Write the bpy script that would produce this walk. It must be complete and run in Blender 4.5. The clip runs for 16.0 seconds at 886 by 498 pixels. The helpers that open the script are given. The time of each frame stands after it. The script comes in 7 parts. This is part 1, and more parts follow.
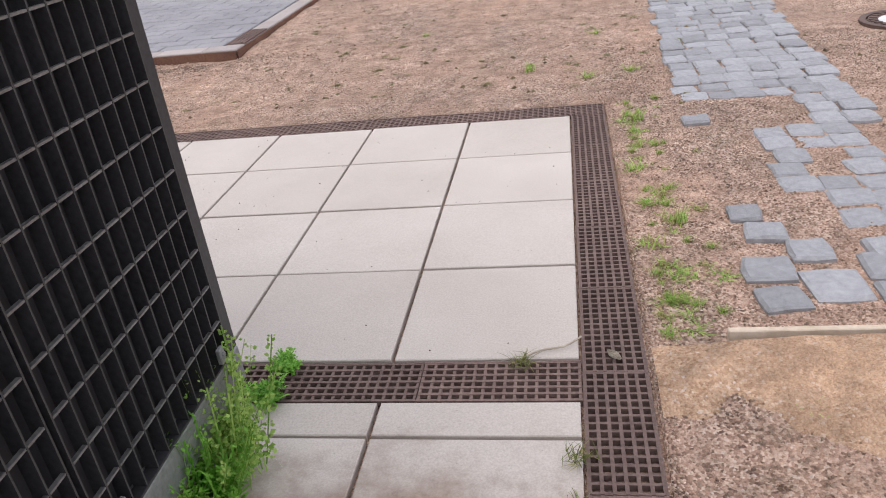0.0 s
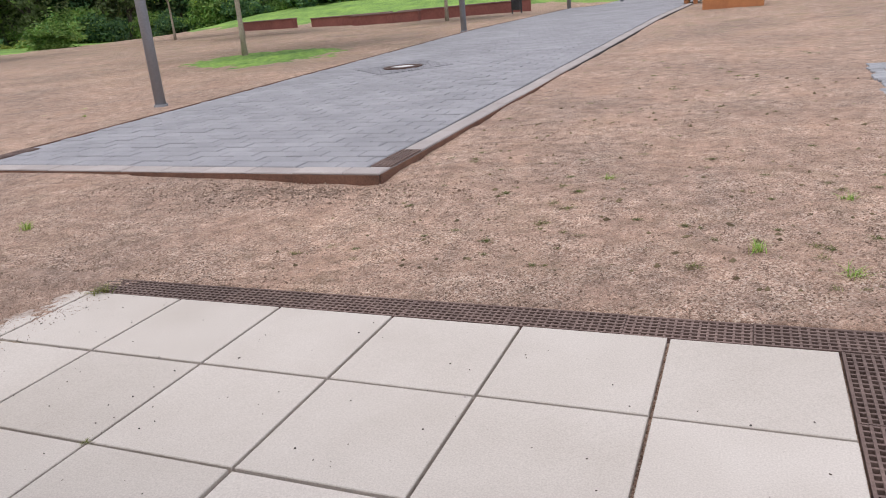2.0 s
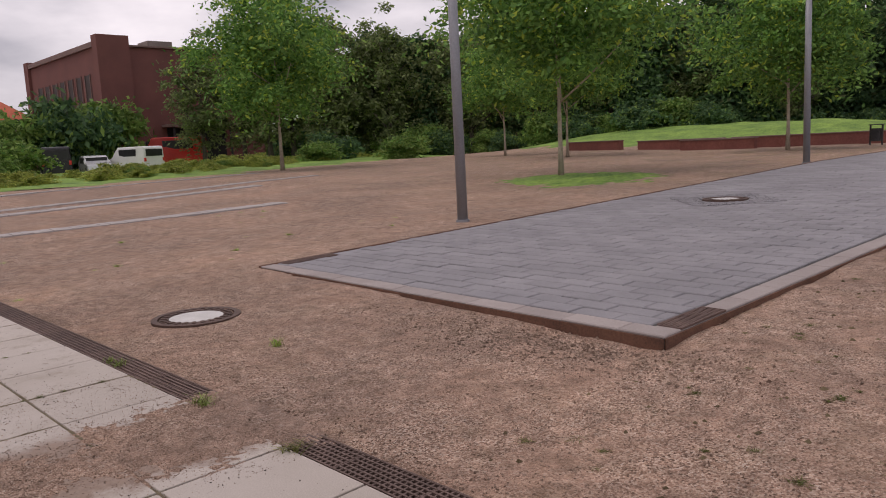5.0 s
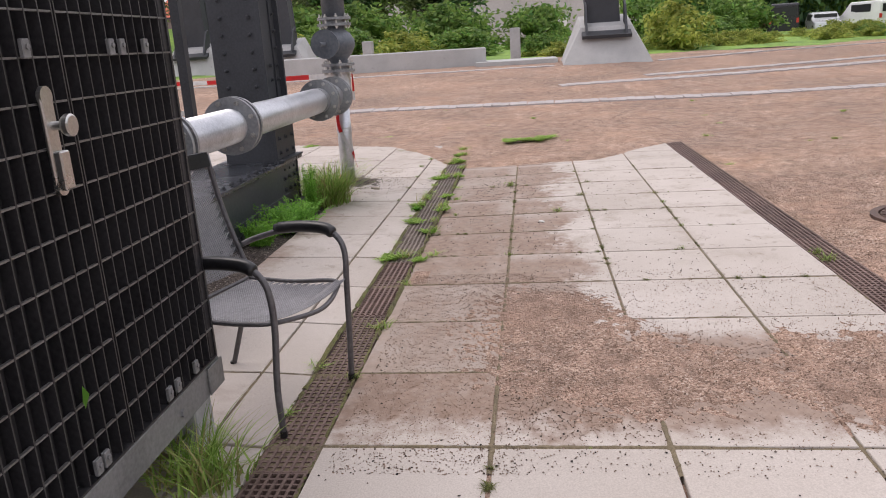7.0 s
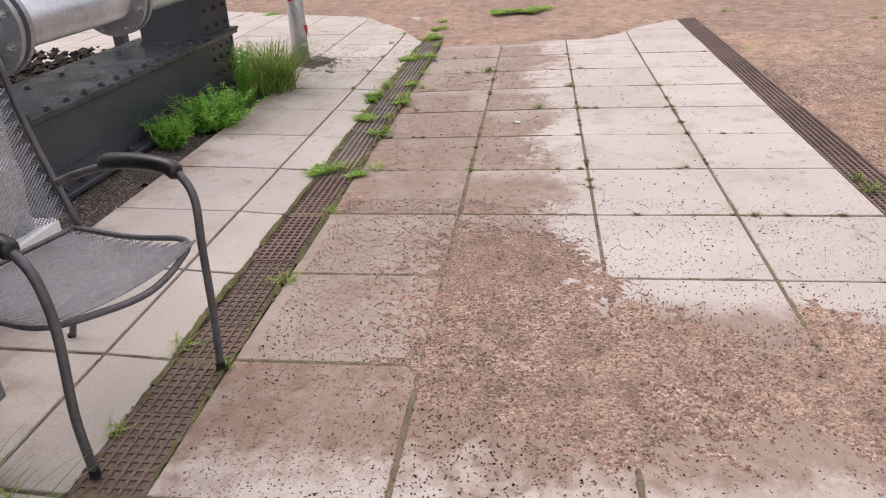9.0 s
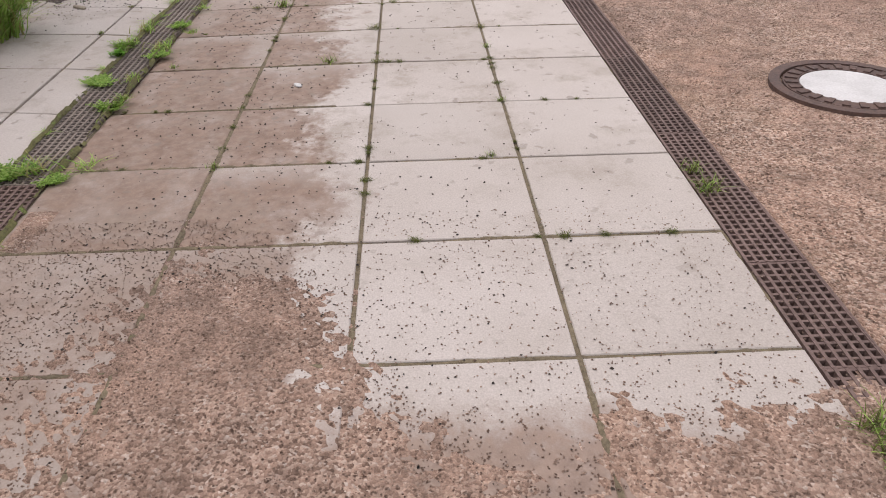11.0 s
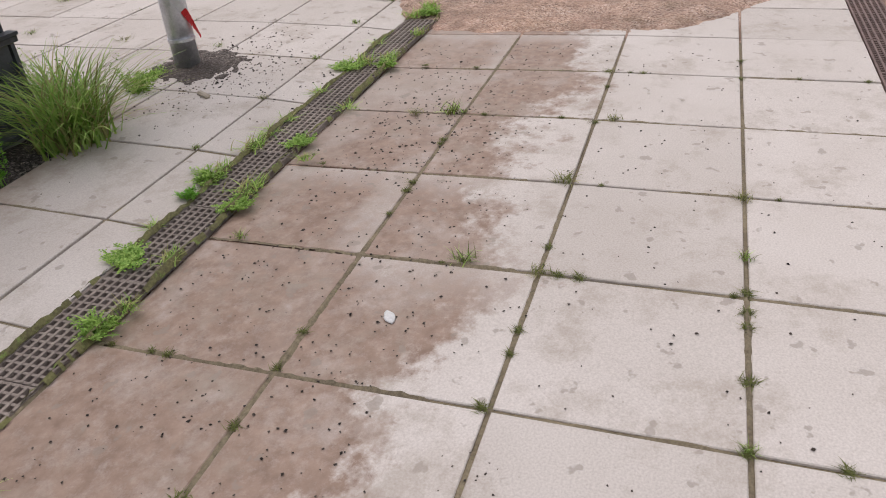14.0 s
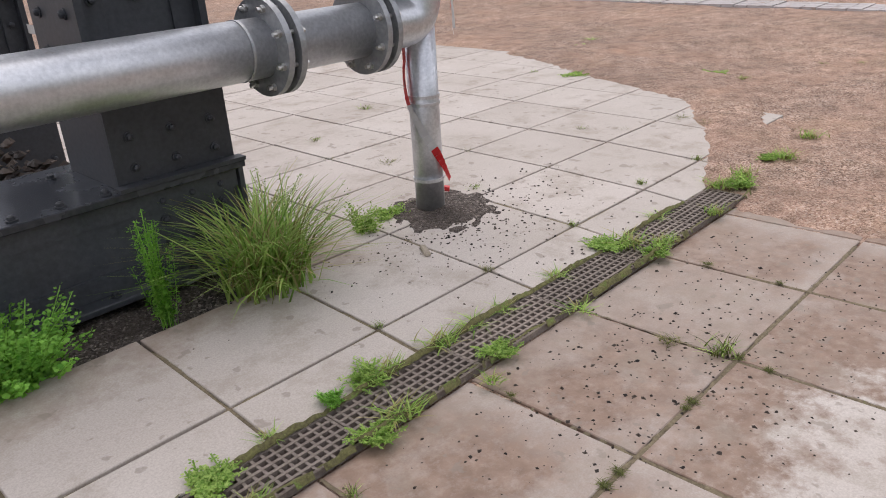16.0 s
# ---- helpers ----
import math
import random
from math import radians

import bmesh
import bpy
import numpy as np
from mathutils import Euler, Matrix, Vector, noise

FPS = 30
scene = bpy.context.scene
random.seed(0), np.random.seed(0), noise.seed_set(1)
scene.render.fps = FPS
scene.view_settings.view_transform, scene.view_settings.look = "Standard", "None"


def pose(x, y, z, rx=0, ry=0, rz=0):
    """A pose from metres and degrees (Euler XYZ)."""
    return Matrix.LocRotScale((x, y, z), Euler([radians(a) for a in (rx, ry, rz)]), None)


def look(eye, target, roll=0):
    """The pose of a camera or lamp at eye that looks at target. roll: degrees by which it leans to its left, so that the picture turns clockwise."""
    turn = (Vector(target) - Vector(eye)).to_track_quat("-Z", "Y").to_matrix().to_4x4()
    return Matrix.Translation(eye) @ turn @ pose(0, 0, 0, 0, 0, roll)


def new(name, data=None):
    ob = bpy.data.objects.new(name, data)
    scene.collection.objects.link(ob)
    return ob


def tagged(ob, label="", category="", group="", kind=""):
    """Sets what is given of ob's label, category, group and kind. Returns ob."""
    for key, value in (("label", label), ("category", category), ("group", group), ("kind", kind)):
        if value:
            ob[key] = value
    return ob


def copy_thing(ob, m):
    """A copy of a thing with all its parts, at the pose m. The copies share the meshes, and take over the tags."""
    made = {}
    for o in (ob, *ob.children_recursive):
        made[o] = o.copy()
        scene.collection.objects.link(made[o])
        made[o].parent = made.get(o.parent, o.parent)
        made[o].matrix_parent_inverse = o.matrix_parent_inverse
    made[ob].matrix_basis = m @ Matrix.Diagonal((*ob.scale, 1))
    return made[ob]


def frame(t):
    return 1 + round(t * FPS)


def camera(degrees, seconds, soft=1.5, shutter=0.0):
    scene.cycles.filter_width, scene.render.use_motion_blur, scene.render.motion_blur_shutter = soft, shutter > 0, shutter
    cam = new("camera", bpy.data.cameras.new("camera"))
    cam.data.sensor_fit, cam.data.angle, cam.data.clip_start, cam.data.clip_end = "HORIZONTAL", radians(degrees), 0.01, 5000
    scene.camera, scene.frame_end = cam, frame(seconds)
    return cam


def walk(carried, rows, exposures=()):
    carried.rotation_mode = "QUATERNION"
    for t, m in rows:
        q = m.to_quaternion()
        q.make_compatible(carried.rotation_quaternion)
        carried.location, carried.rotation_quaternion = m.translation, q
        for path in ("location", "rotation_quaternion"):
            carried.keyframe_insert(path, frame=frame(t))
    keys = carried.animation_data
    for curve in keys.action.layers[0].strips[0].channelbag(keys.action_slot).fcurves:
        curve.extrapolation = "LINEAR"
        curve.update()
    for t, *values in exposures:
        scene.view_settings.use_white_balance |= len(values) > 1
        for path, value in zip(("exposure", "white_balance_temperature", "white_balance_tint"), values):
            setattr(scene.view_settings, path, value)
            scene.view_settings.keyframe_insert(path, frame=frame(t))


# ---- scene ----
cam = camera(61.0, 16.0, 1.0)
PATH = [
    (0, (0.075, -0.014, 1.43), (-0.271, 1.732, 0.518), -7.4),
    (0.5, (0.001, 0.389, 1.383), (-0.371, 2.187, 0.588), -6.6),
    (1, (-0.068, 0.76, 1.353), (-0.508, 2.535, 0.541), -7.2),
    (1.5, (-0.122, 1.166, 1.372), (-0.745, 2.904, 0.602), -6.8),
    (2, (-0.261, 1.546, 1.35), (-1.007, 3.293, 0.724), -5.2),
    (2.5, (-0.351, 1.902, 1.371), (-1.312, 3.582, 0.865), -3.7),
    (3, (-0.415, 2.215, 1.392), (-1.487, 3.873, 1.072), -3.3),
    (3.2, (-0.521, 2.354, 1.359), (-1.636, 3.994, 1.102), -3.1),
    (5.3, (-0.639, 2.633, 1.361), (-2.209, 3.835, 1.06), -2.7),
    (5.5, (-0.686, 2.642, 1.35), (-2.366, 3.671, 1.003), -2.8),
    (6, (-0.819, 2.618, 1.355), (-2.679, 3.2, 0.907), -3.5),
    (6.5, (-1.021, 2.623, 1.341), (-2.954, 2.764, 0.847), -4.0),
    (7, (-1.238, 2.726, 1.363), (-3.152, 2.482, 0.837), -3.6),
    (7.5, (-1.497, 2.709, 1.329), (-3.358, 2.237, 0.767), -2.0),
    (8, (-1.753, 2.759, 1.324), (-3.598, 2.255, 0.74), -2.7),
    (8.5, (-2.0, 2.854, 1.342), (-3.825, 2.346, 0.702), -3.0),
    (9, (-2.262, 2.908, 1.314), (-4.056, 2.66, 0.464), -2.8),
    (9.5, (-2.489, 3.012, 1.291), (-4.23, 2.989, 0.307), -3.0),
    (9.7, (-2.568, 3.064, 1.299), (-4.29, 3.071, 0.281), -3.2),
    (11.8, (-3.816, 3.455, 1.329), (-5.493, 3.5, 0.239), 0.1),
    (12, (-3.947, 3.467, 1.338), (-5.617, 3.421, 0.238), -0.6),
    (12.5, (-4.298, 3.529, 1.346), (-5.936, 3.208, 0.244), -2.7),
    (13, (-4.646, 3.544, 1.349), (-6.243, 3.063, 0.245), -2.7),
    (13.5, (-5.0, 3.511, 1.339), (-6.585, 3.005, 0.231), -3.5),
    (14, (-5.325, 3.56, 1.348), (-6.908, 2.974, 0.274), -4.7),
    (14.5, (-5.624, 3.55, 1.346), (-7.184, 2.865, 0.298), -3.3),
    (15, (-5.89, 3.459, 1.344), (-7.422, 2.579, 0.406), -4.3),
    (15.5, (-6.165, 3.457, 1.354), (-7.618, 2.366, 0.519), -4.5),
    (16, (-6.365, 3.364, 1.333), (-7.656, 2.061, 0.537), -3.6),
]
# the phone's exposure and white balance drift along the walk
LIGHT = [(0.0, 0.84, 6500, 16), (1.0, 0.75, 6450, 16), (1.5, 0.76, 6450, 16), (2.0, 0.72, 6450, 15), (2.5, 0.66, 6450, 15), (3.0, 0.4, 6700, 16), (5.5, -0.12, 7050, 26), (6.0, 0.12, 6950, 25), (7.0, 0.69, 6750, 20), (8.0, 0.90, 6700, 20), (9.0, 0.83, 6850, 21), (9.5, 0.75, 6850, 21), (12.0, 0.55, 6700, 18), (16.0, 0.60, 6600, 17)]
walk(cam, [(t, look(eye, target, roll)) for t, eye, target, roll in PATH], LIGHT)

# ---- light ----
SUN_EL, SUN_AZ = radians(66), radians(215)
world = bpy.data.worlds.new("overcast_sky")
scene.world = world
world.use_nodes = True
wn, wl = world.node_tree.nodes, world.node_tree.links
wn.clear()
sky = wn.new("ShaderNodeTexSky")
sky.sky_type, sky.sun_disc = "NISHITA", False
sky.sun_elevation, sky.sun_rotation = SUN_EL, SUN_AZ
wco = wn.new("ShaderNodeTexCoord")
wmap = wn.new("ShaderNodeMapping")
wmap.inputs["Scale"].default_value = (1.0, 1.0, 2.6)
wnoise = wn.new("ShaderNodeTexNoise")
wnoise.inputs["Scale"].default_value, wnoise.inputs["Detail"].default_value = 3.0, 8
wramp = wn.new("ShaderNodeValToRGB")
wramp.color_ramp.elements[0].position, wramp.color_ramp.elements[0].color = 0.34, (4.4, 4.8, 5.5, 1)
wramp.color_ramp.elements[1].position, wramp.color_ramp.elements[1].color = 0.68, (13.2, 13.7, 14.3, 1)
wmix = wn.new("ShaderNodeMixRGB")
wmix.inputs[0].default_value = 0.9
wbg = wn.new("ShaderNodeBackground")
wbg.inputs["Strength"].default_value = 0.085
wout = wn.new("ShaderNodeOutputWorld")
wl.new(wco.outputs["Generated"], wmap.inputs[0])
wl.new(wmap.outputs[0], wnoise.inputs["Vector"])
wl.new(wnoise.outputs[0], wramp.inputs[0])
wl.new(sky.outputs[0], wmix.inputs[1])
wl.new(wramp.outputs[0], wmix.inputs[2])
wl.new(wmix.outputs[0], wbg.inputs[0])
wl.new(wbg.outputs[0], wout.inputs[0])
sun = new("sun", bpy.data.lights.new("sun", "SUN"))
sun.data.energy, sun.data.angle, sun.data.color = 0.9, radians(40), (1.0, 0.96, 0.9)
sun.matrix_world = look((0, 0, 30), (0 - math.sin(SUN_AZ) * 13.4, 0 - math.cos(SUN_AZ) * 13.4, 0))


# ---- helpers for building ----
def put(name, bm, material, loc=(0, 0, 0), smooth=False):
    me = bpy.data.meshes.new(name)
    bm.to_mesh(me)
    bm.free()
    me.materials.append(material)
    if smooth:
        me.polygons.foreach_set("use_smooth", [True] * len(me.polygons))
    ob = new(name, me)
    ob.location = loc
    return ob


def part(name, bm, material, parent, label="", smooth=False):
    ob = put(name, bm, material, (0, 0, 0), smooth)
    ob.parent = parent
    return tagged(ob, label)


def thing(name, label, category, loc=(0, 0, 0), group="", kind="", turn=0):
    ob = new(name)
    ob.empty_display_size = 0.1
    ob.location = loc
    ob.rotation_euler = (0, 0, radians(turn))
    return tagged(ob, label, category, group, kind)


def share(name, source, parent, m):
    ob = new(name, source.data if hasattr(source, "data") else source)
    ob.parent = parent
    ob.matrix_basis = m
    return ob


def box(bm, x0, x1, y0, y1, z0, z1, bevel=0.0):
    vs = [bm.verts.new((x, y, z)) for z in (z0, z1) for x, y in ((x0, y0), (x1, y0), (x1, y1), (x0, y1))]
    fs = [bm.faces.new([vs[i] for i in f]) for f in
          ((3, 2, 1, 0), (4, 5, 6, 7), (0, 1, 5, 4), (1, 2, 6, 5), (2, 3, 7, 6), (3, 0, 4, 7))]
    if bevel:
        es = list({e for f in fs for e in f.edges})
        bmesh.ops.bevel(bm, geom=es, offset=bevel, segments=1, affect="EDGES")
    return bm


def boxed(*a, **k):
    return box(bmesh.new(), *a, **k)


def cyl(bm, p0, p1, r0, r1=None, n=16, caps=True):
    r1 = r0 if r1 is None else r1
    p0, p1 = Vector(p0), Vector(p1)
    d = (p1 - p0).normalized()
    u = d.orthogonal().normalized()
    v = d.cross(u)
    a = [bm.verts.new(p0 + (u * math.cos(2 * math.pi * i / n) + v * math.sin(2 * math.pi * i / n)) * r0) for i in range(n)]
    b = [bm.verts.new(p1 + (u * math.cos(2 * math.pi * i / n) + v * math.sin(2 * math.pi * i / n)) * r1) for i in range(n)]
    for i in range(n):
        bm.faces.new((a[i], a[(i + 1) % n], b[(i + 1) % n], b[i]))
    if caps:
        bm.faces.new(a[::-1])
        bm.faces.new(b)
    return bm


def tube(bm, pts, r, n=10):
    """A round tube along points; r is one radius or one for each point."""
    pts = [Vector(p) for p in pts]
    rs = r if isinstance(r, (list, tuple)) else [r] * len(pts)
    u = None
    rings = []
    for i, p in enumerate(pts):
        d = (pts[min(i + 1, len(pts) - 1)] - pts[max(i - 1, 0)]).normalized()
        u = d.orthogonal().normalized() if u is None else (u - d * u.dot(d)).normalized()
        v = d.cross(u)
        rings.append([bm.verts.new(p + (u * math.cos(2 * math.pi * k / n) + v * math.sin(2 * math.pi * k / n)) * rs[i]) for k in range(n)])
    for a, b in zip(rings, rings[1:]):
        for k in range(n):
            bm.faces.new((a[k], a[(k + 1) % n], b[(k + 1) % n], b[k]))
    bm.faces.new(rings[0][::-1])
    bm.faces.new(rings[-1])
    return bm


def arc(pts, steps=6):
    """A smooth line through points (Catmull-Rom)."""
    p = [Vector(q) for q in pts]
    p = [p[0] * 2 - p[1]] + p + [p[-1] * 2 - p[-2]]
    out = []
    for i in range(1, len(p) - 2):
        for s in range(steps):
            t = s / steps
            out.append(0.5 * ((2 * p[i]) + (p[i + 1] - p[i - 1]) * t + (2 * p[i - 1] - 5 * p[i] + 4 * p[i + 1] - p[i + 2]) * t * t
                              + (3 * p[i] - p[i - 1] - 3 * p[i + 1] + p[i + 2]) * t ** 3))
    return out + [p[-2]]


def from_arrays(name, verts, faces, material, smooth=False):
    me = bpy.data.meshes.new(name)
    me.from_pydata(verts, [], faces)
    me.materials.append(material)
    if smooth:
        me.polygons.foreach_set("use_smooth", [True] * len(me.polygons))
    return new(name, me)


def lattice(rng_seed, size=257):
    return np.random.RandomState(rng_seed).rand(size, size)


LAT = lattice(3)


def vnoise(x, y, scale):
    """Smooth value noise of arrays x, y, from 0 to 1."""
    x, y = np.asarray(x, float) * scale, np.asarray(y, float) * scale
    i, j = np.floor(x).astype(int), np.floor(y).astype(int)
    fx, fy = x - i, y - j
    fx, fy = fx * fx * (3 - 2 * fx), fy * fy * (3 - 2 * fy)
    i, j, i1, j1 = i % 257, j % 257, (i + 1) % 257, (j + 1) % 257
    return (LAT[i, j] * (1 - fx) + LAT[i1, j] * fx) * (1 - fy) + (LAT[i, j1] * (1 - fx) + LAT[i1, j1] * fx) * fy


# ---- materials ----
def shader(name):
    m = bpy.data.materials.new(name)
    m.use_nodes = True
    return m, m.node_tree.nodes, m.node_tree.links, m.node_tree.nodes["Principled BSDF"]


def noise_node(n, l, vec, scale, detail=4, rough=0.6):
    t = n.new("ShaderNodeTexNoise")
    t.inputs["Scale"].default_value, t.inputs["Detail"].default_value, t.inputs["Roughness"].default_value = scale, detail, rough
    l.new(vec, t.inputs["Vector"])
    return t.outputs[0]


def ramp_node(n, l, fac, stops):
    r = n.new("ShaderNodeValToRGB")
    el = r.color_ramp.elements
    while len(el) < len(stops):
        el.new(0.5)
    for e, (p, c) in zip(el, stops):
        e.position = p
        e.color = (*c, 1) if isinstance(c, tuple) else (c, c, c, 1)
    l.new(fac, r.inputs[0])
    return r.outputs[0]


def mix_node(n, l, fac, a, b, mode="MIX"):
    m = n.new("ShaderNodeMixRGB")
    m.blend_type = mode
    for i, v in ((0, fac), (1, a), (2, b)):
        if isinstance(v, (int, float)):
            m.inputs[i].default_value = v if i == 0 else (v, v, v, 1)
        elif isinstance(v, tuple):
            m.inputs[i].default_value = (*v, 1)
        else:
            l.new(v, m.inputs[i])
    return m.outputs[0]


def math_node(n, l, op, a, b=None, c=None, clamp=False):
    m = n.new("ShaderNodeMath")
    m.operation, m.use_clamp = op, clamp
    for i, v in enumerate((a, b, c)):
        if v is None:
            continue
        if isinstance(v, (int, float)):
            m.inputs[i].default_value = v
        else:
            l.new(v, m.inputs[i])
    return m.outputs[0]


def bump_node(n, l, bsdf, height, strength, distance):
    b = n.new("ShaderNodeBump")
    b.inputs["Strength"].default_value, b.inputs["Distance"].default_value = strength, distance
    l.new(height, b.inputs["Height"])
    l.new(b.outputs[0], bsdf.inputs["Normal"])


def surface(name, dark, light, grain=60.0, patch=3.0, rough=0.7, metal=0.0, bump=0.3, depth=0.002, vary=0.0, rough_vary=0.15, wear=None, wear_at=0.66):
    """A plain worn surface: two colours mixed by patches and grain, with bump; wear adds a third colour in blotches."""
    m, n, l, b = shader(name)
    co = n.new("ShaderNodeTexCoord").outputs["Object"]
    fine, broad = noise_node(n, l, co, grain, 5), noise_node(n, l, co, patch, 4)
    both = math_node(n, l, "ADD", math_node(n, l, "MULTIPLY", fine, 0.5), math_node(n, l, "MULTIPLY", broad, 0.5))
    col = ramp_node(n, l, both, ((0.36, dark), (0.64, light)))
    if wear:
        col = mix_node(n, l, ramp_node(n, l, noise_node(n, l, co, patch * 2.7, 6, 0.7), ((wear_at, 0.0), (wear_at + 0.08, 1.0))), col, wear)
    if vary:
        info = n.new("ShaderNodeObjectInfo")
        col = mix_node(n, l, 1.0, col, ramp_node(n, l, info.outputs["Random"], ((0.0, 1 - vary), (1.0, 1.0))), "MULTIPLY")
    l.new(col, b.inputs["Base Color"])
    l.new(math_node(n, l, "ADD", math_node(n, l, "MULTIPLY", broad, rough_vary * 2), rough - rough_vary, clamp=True), b.inputs["Roughness"])
    b.inputs["Metallic"].default_value = metal
    if bump:
        bump_node(n, l, b, fine, bump, depth)
    return m


def gravel_material(name, dark=(0.095, 0.06, 0.047), light=(0.57, 0.44, 0.355), grass=0.0, middle=(0.36, 0.238, 0.178)):
    m, n, l, b = shader(name)
    co = n.new("ShaderNodeNewGeometry").outputs["Position"]
    v = n.new("ShaderNodeTexVoronoi")
    v.inputs["Scale"].default_value = 115.0
    l.new(co, v.inputs["Vector"])
    v2 = n.new("ShaderNodeTexVoronoi")
    v2.inputs["Scale"].default_value = 240.0
    l.new(co, v2.inputs["Vector"])
    stone = ramp_node(n, l, v.outputs["Color"], ((0.08, dark), (0.42, middle), (0.76, light), (0.96, (0.58, 0.50, 0.44))))
    sand = ramp_node(n, l, v2.outputs["Color"], ((0.1, tuple(c * 0.72 for c in middle)), (0.9, tuple(c * 1.35 for c in middle))))
    where = noise_node(n, l, co, 1.7, 6, 0.65)
    col = mix_node(n, l, ramp_node(n, l, where, ((0.40, 0.05), (0.66, 0.75))), stone, sand)
    broad = noise_node(n, l, co, 0.45, 5)
    col = mix_node(n, l, 1.0, col, ramp_node(n, l, broad, ((0.3, (0.74, 0.74, 0.75)), (0.7, (1.15, 1.09, 1.04)))), "MULTIPLY")
    col = mix_node(n, l, 1.0, col, ramp_node(n, l, noise_node(n, l, co, 7.0, 6, 0.7), ((0.34, 0.68), (0.66, 1.27))), "MULTIPLY")
    ox = ramp_node(n, l, noise_node(n, l, co, 0.9, 5, 0.7), ((0.58, 0.0), (0.74, 0.4)))
    col = mix_node(n, l, ox, col, tuple(min(1.0, c * k) for c, k in zip(middle, (1.25, 1.15, 1.0))))
    if grass:
        sep = n.new("ShaderNodeSeparateXYZ")
        l.new(co, sep.inputs[0])
        g = ramp_node(n, l, noise_node(n, l, co, 2.2, 6, 0.75), ((0.50, 0.0), (0.70, 0.8)))
        far = math_node(n, l, "MULTIPLY", math_node(n, l, "SUBTRACT", sep.outputs["Y"], 13.0), 0.07, clamp=True)
        col = mix_node(n, l, math_node(n, l, "MULTIPLY", g, math_node(n, l, "ADD", far, 0.12, clamp=True)), col, (0.19, 0.19, 0.07))
    l.new(col, b.inputs["Base Color"])
    b.inputs["Roughness"].default_value = 0.9
    b.inputs["Specular IOR Level"].default_value = 0.25
    h = math_node(n, l, "ADD", math_node(n, l, "MULTIPLY", v.outputs["Distance"], -1.0), noise_node(n, l, co, 30.0, 4))
    bump_node(n, l, b, h, 0.9, 0.009)
    return m


def slab_material():
    m, n, l, b = shader("pale_concrete")
    co = n.new("ShaderNodeNewGeometry").outputs["Position"]
    info = n.new("ShaderNodeObjectInfo").outputs["Random"]
    sep = n.new("ShaderNodeSeparateXYZ")
    l.new(co, sep.inputs[0])
    X, Y = sep.outputs["X"], sep.outputs["Y"]
    fine, mid, broad = noise_node(n, l, co, 160, 4), noise_node(n, l, co, 9, 6, 0.7), noise_node(n, l, co, 1.3, 5)
    col = ramp_node(n, l, fine, ((0.3, (0.435, 0.39, 0.354)), (0.7, (0.565, 0.515, 0.472))))
    col = mix_node(n, l, 1.0, col, ramp_node(n, l, broad, ((0.3, (0.9, 0.885, 0.865)), (0.7, (1.05, 1.05, 1.05)))), "MULTIPLY")
    col = mix_node(n, l, 1.0, col, ramp_node(n, l, info, ((0.0, (0.92, 0.915, 0.905)), (1.0, (1.03, 1.03, 1.03)))), "MULTIPLY")
    pock = ramp_node(n, l, noise_node(n, l, co, 55, 3, 0.5), ((0.70, 0.0), (0.76, 0.45)))
    col = mix_node(n, l, pock, col, (0.25, 0.22, 0.19))
    # brown silt washed over the rows beside the southern drain
    edge = math_node(n, l, "ADD", math_node(n, l, "MULTIPLY", math_node(n, l, "SUBTRACT", mid, 0.5), 0.75),
                     math_node(n, l, "MULTIPLY", math_node(n, l, "SUBTRACT", broad, 0.5), 1.1))
    yy = math_node(n, l, "SUBTRACT", 3.06, math_node(n, l, "ADD", Y, edge))
    south = math_node(n, l, "MULTIPLY", math_node(n, l, "SUBTRACT", Y, math_node(n, l, "ADD", 1.88, math_node(n, l, "MULTIPLY", edge, 0.2))), 12.0, clamp=True)
    east = math_node(n, l, "MULTIPLY", math_node(n, l, "SUBTRACT", -3.55, math_node(n, l, "ADD", X, edge)), 4.0, clamp=True)
    silt = math_node(n, l, "MULTIPLY", math_node(n, l, "MULTIPLY", yy, 6.5, clamp=True), math_node(n, l, "MULTIPLY", south, east))
    dry = ramp_node(n, l, math_node(n, l, "ADD", math_node(n, l, "MULTIPLY", info, 0.35), math_node(n, l, "MULTIPLY", broad, 0.8)), ((0.30, 0.45), (0.52, 1.0)))
    silt = math_node(n, l, "MULTIPLY", silt, dry)
    # each slab dries first along its edges
    warp = math_node(n, l, "MULTIPLY", math_node(n, l, "SUBTRACT", mid, 0.5), 0.55)

    def rim(axis, origin, lo, hi):
        f = math_node(n, l, "FRACT", math_node(n, l, "DIVIDE", math_node(n, l, "SUBTRACT", axis, origin), 0.61))
        return ramp_node(n, l, math_node(n, l, "ADD", f, warp), ((lo, 0.0), (hi, 1.0)))
    amount = ramp_node(n, l, math_node(n, l, "FRACT", math_node(n, l, "MULTIPLY", info, 7.3)), ((0.3, 0.0), (0.75, 0.6)))
    rims = math_node(n, l, "MULTIPLY", rim(X, 0.08, 0.04, 0.34), rim(math_node(n, l, "MULTIPLY", Y, -1.0), -4.384, -0.02, 0.26))
    keep = math_node(n, l, "SUBTRACT", 1.0, math_node(n, l, "MULTIPLY", amount, math_node(n, l, "SUBTRACT", 1.0, rims)))
    silt = math_node(n, l, "MULTIPLY", silt, keep)
    blot = ramp_node(n, l, noise_node(n, l, co, 4.2, 7, 0.72), ((0.34, 0.62), (0.5, 1.0)))
    silt = math_node(n, l, "MULTIPLY", silt, blot)
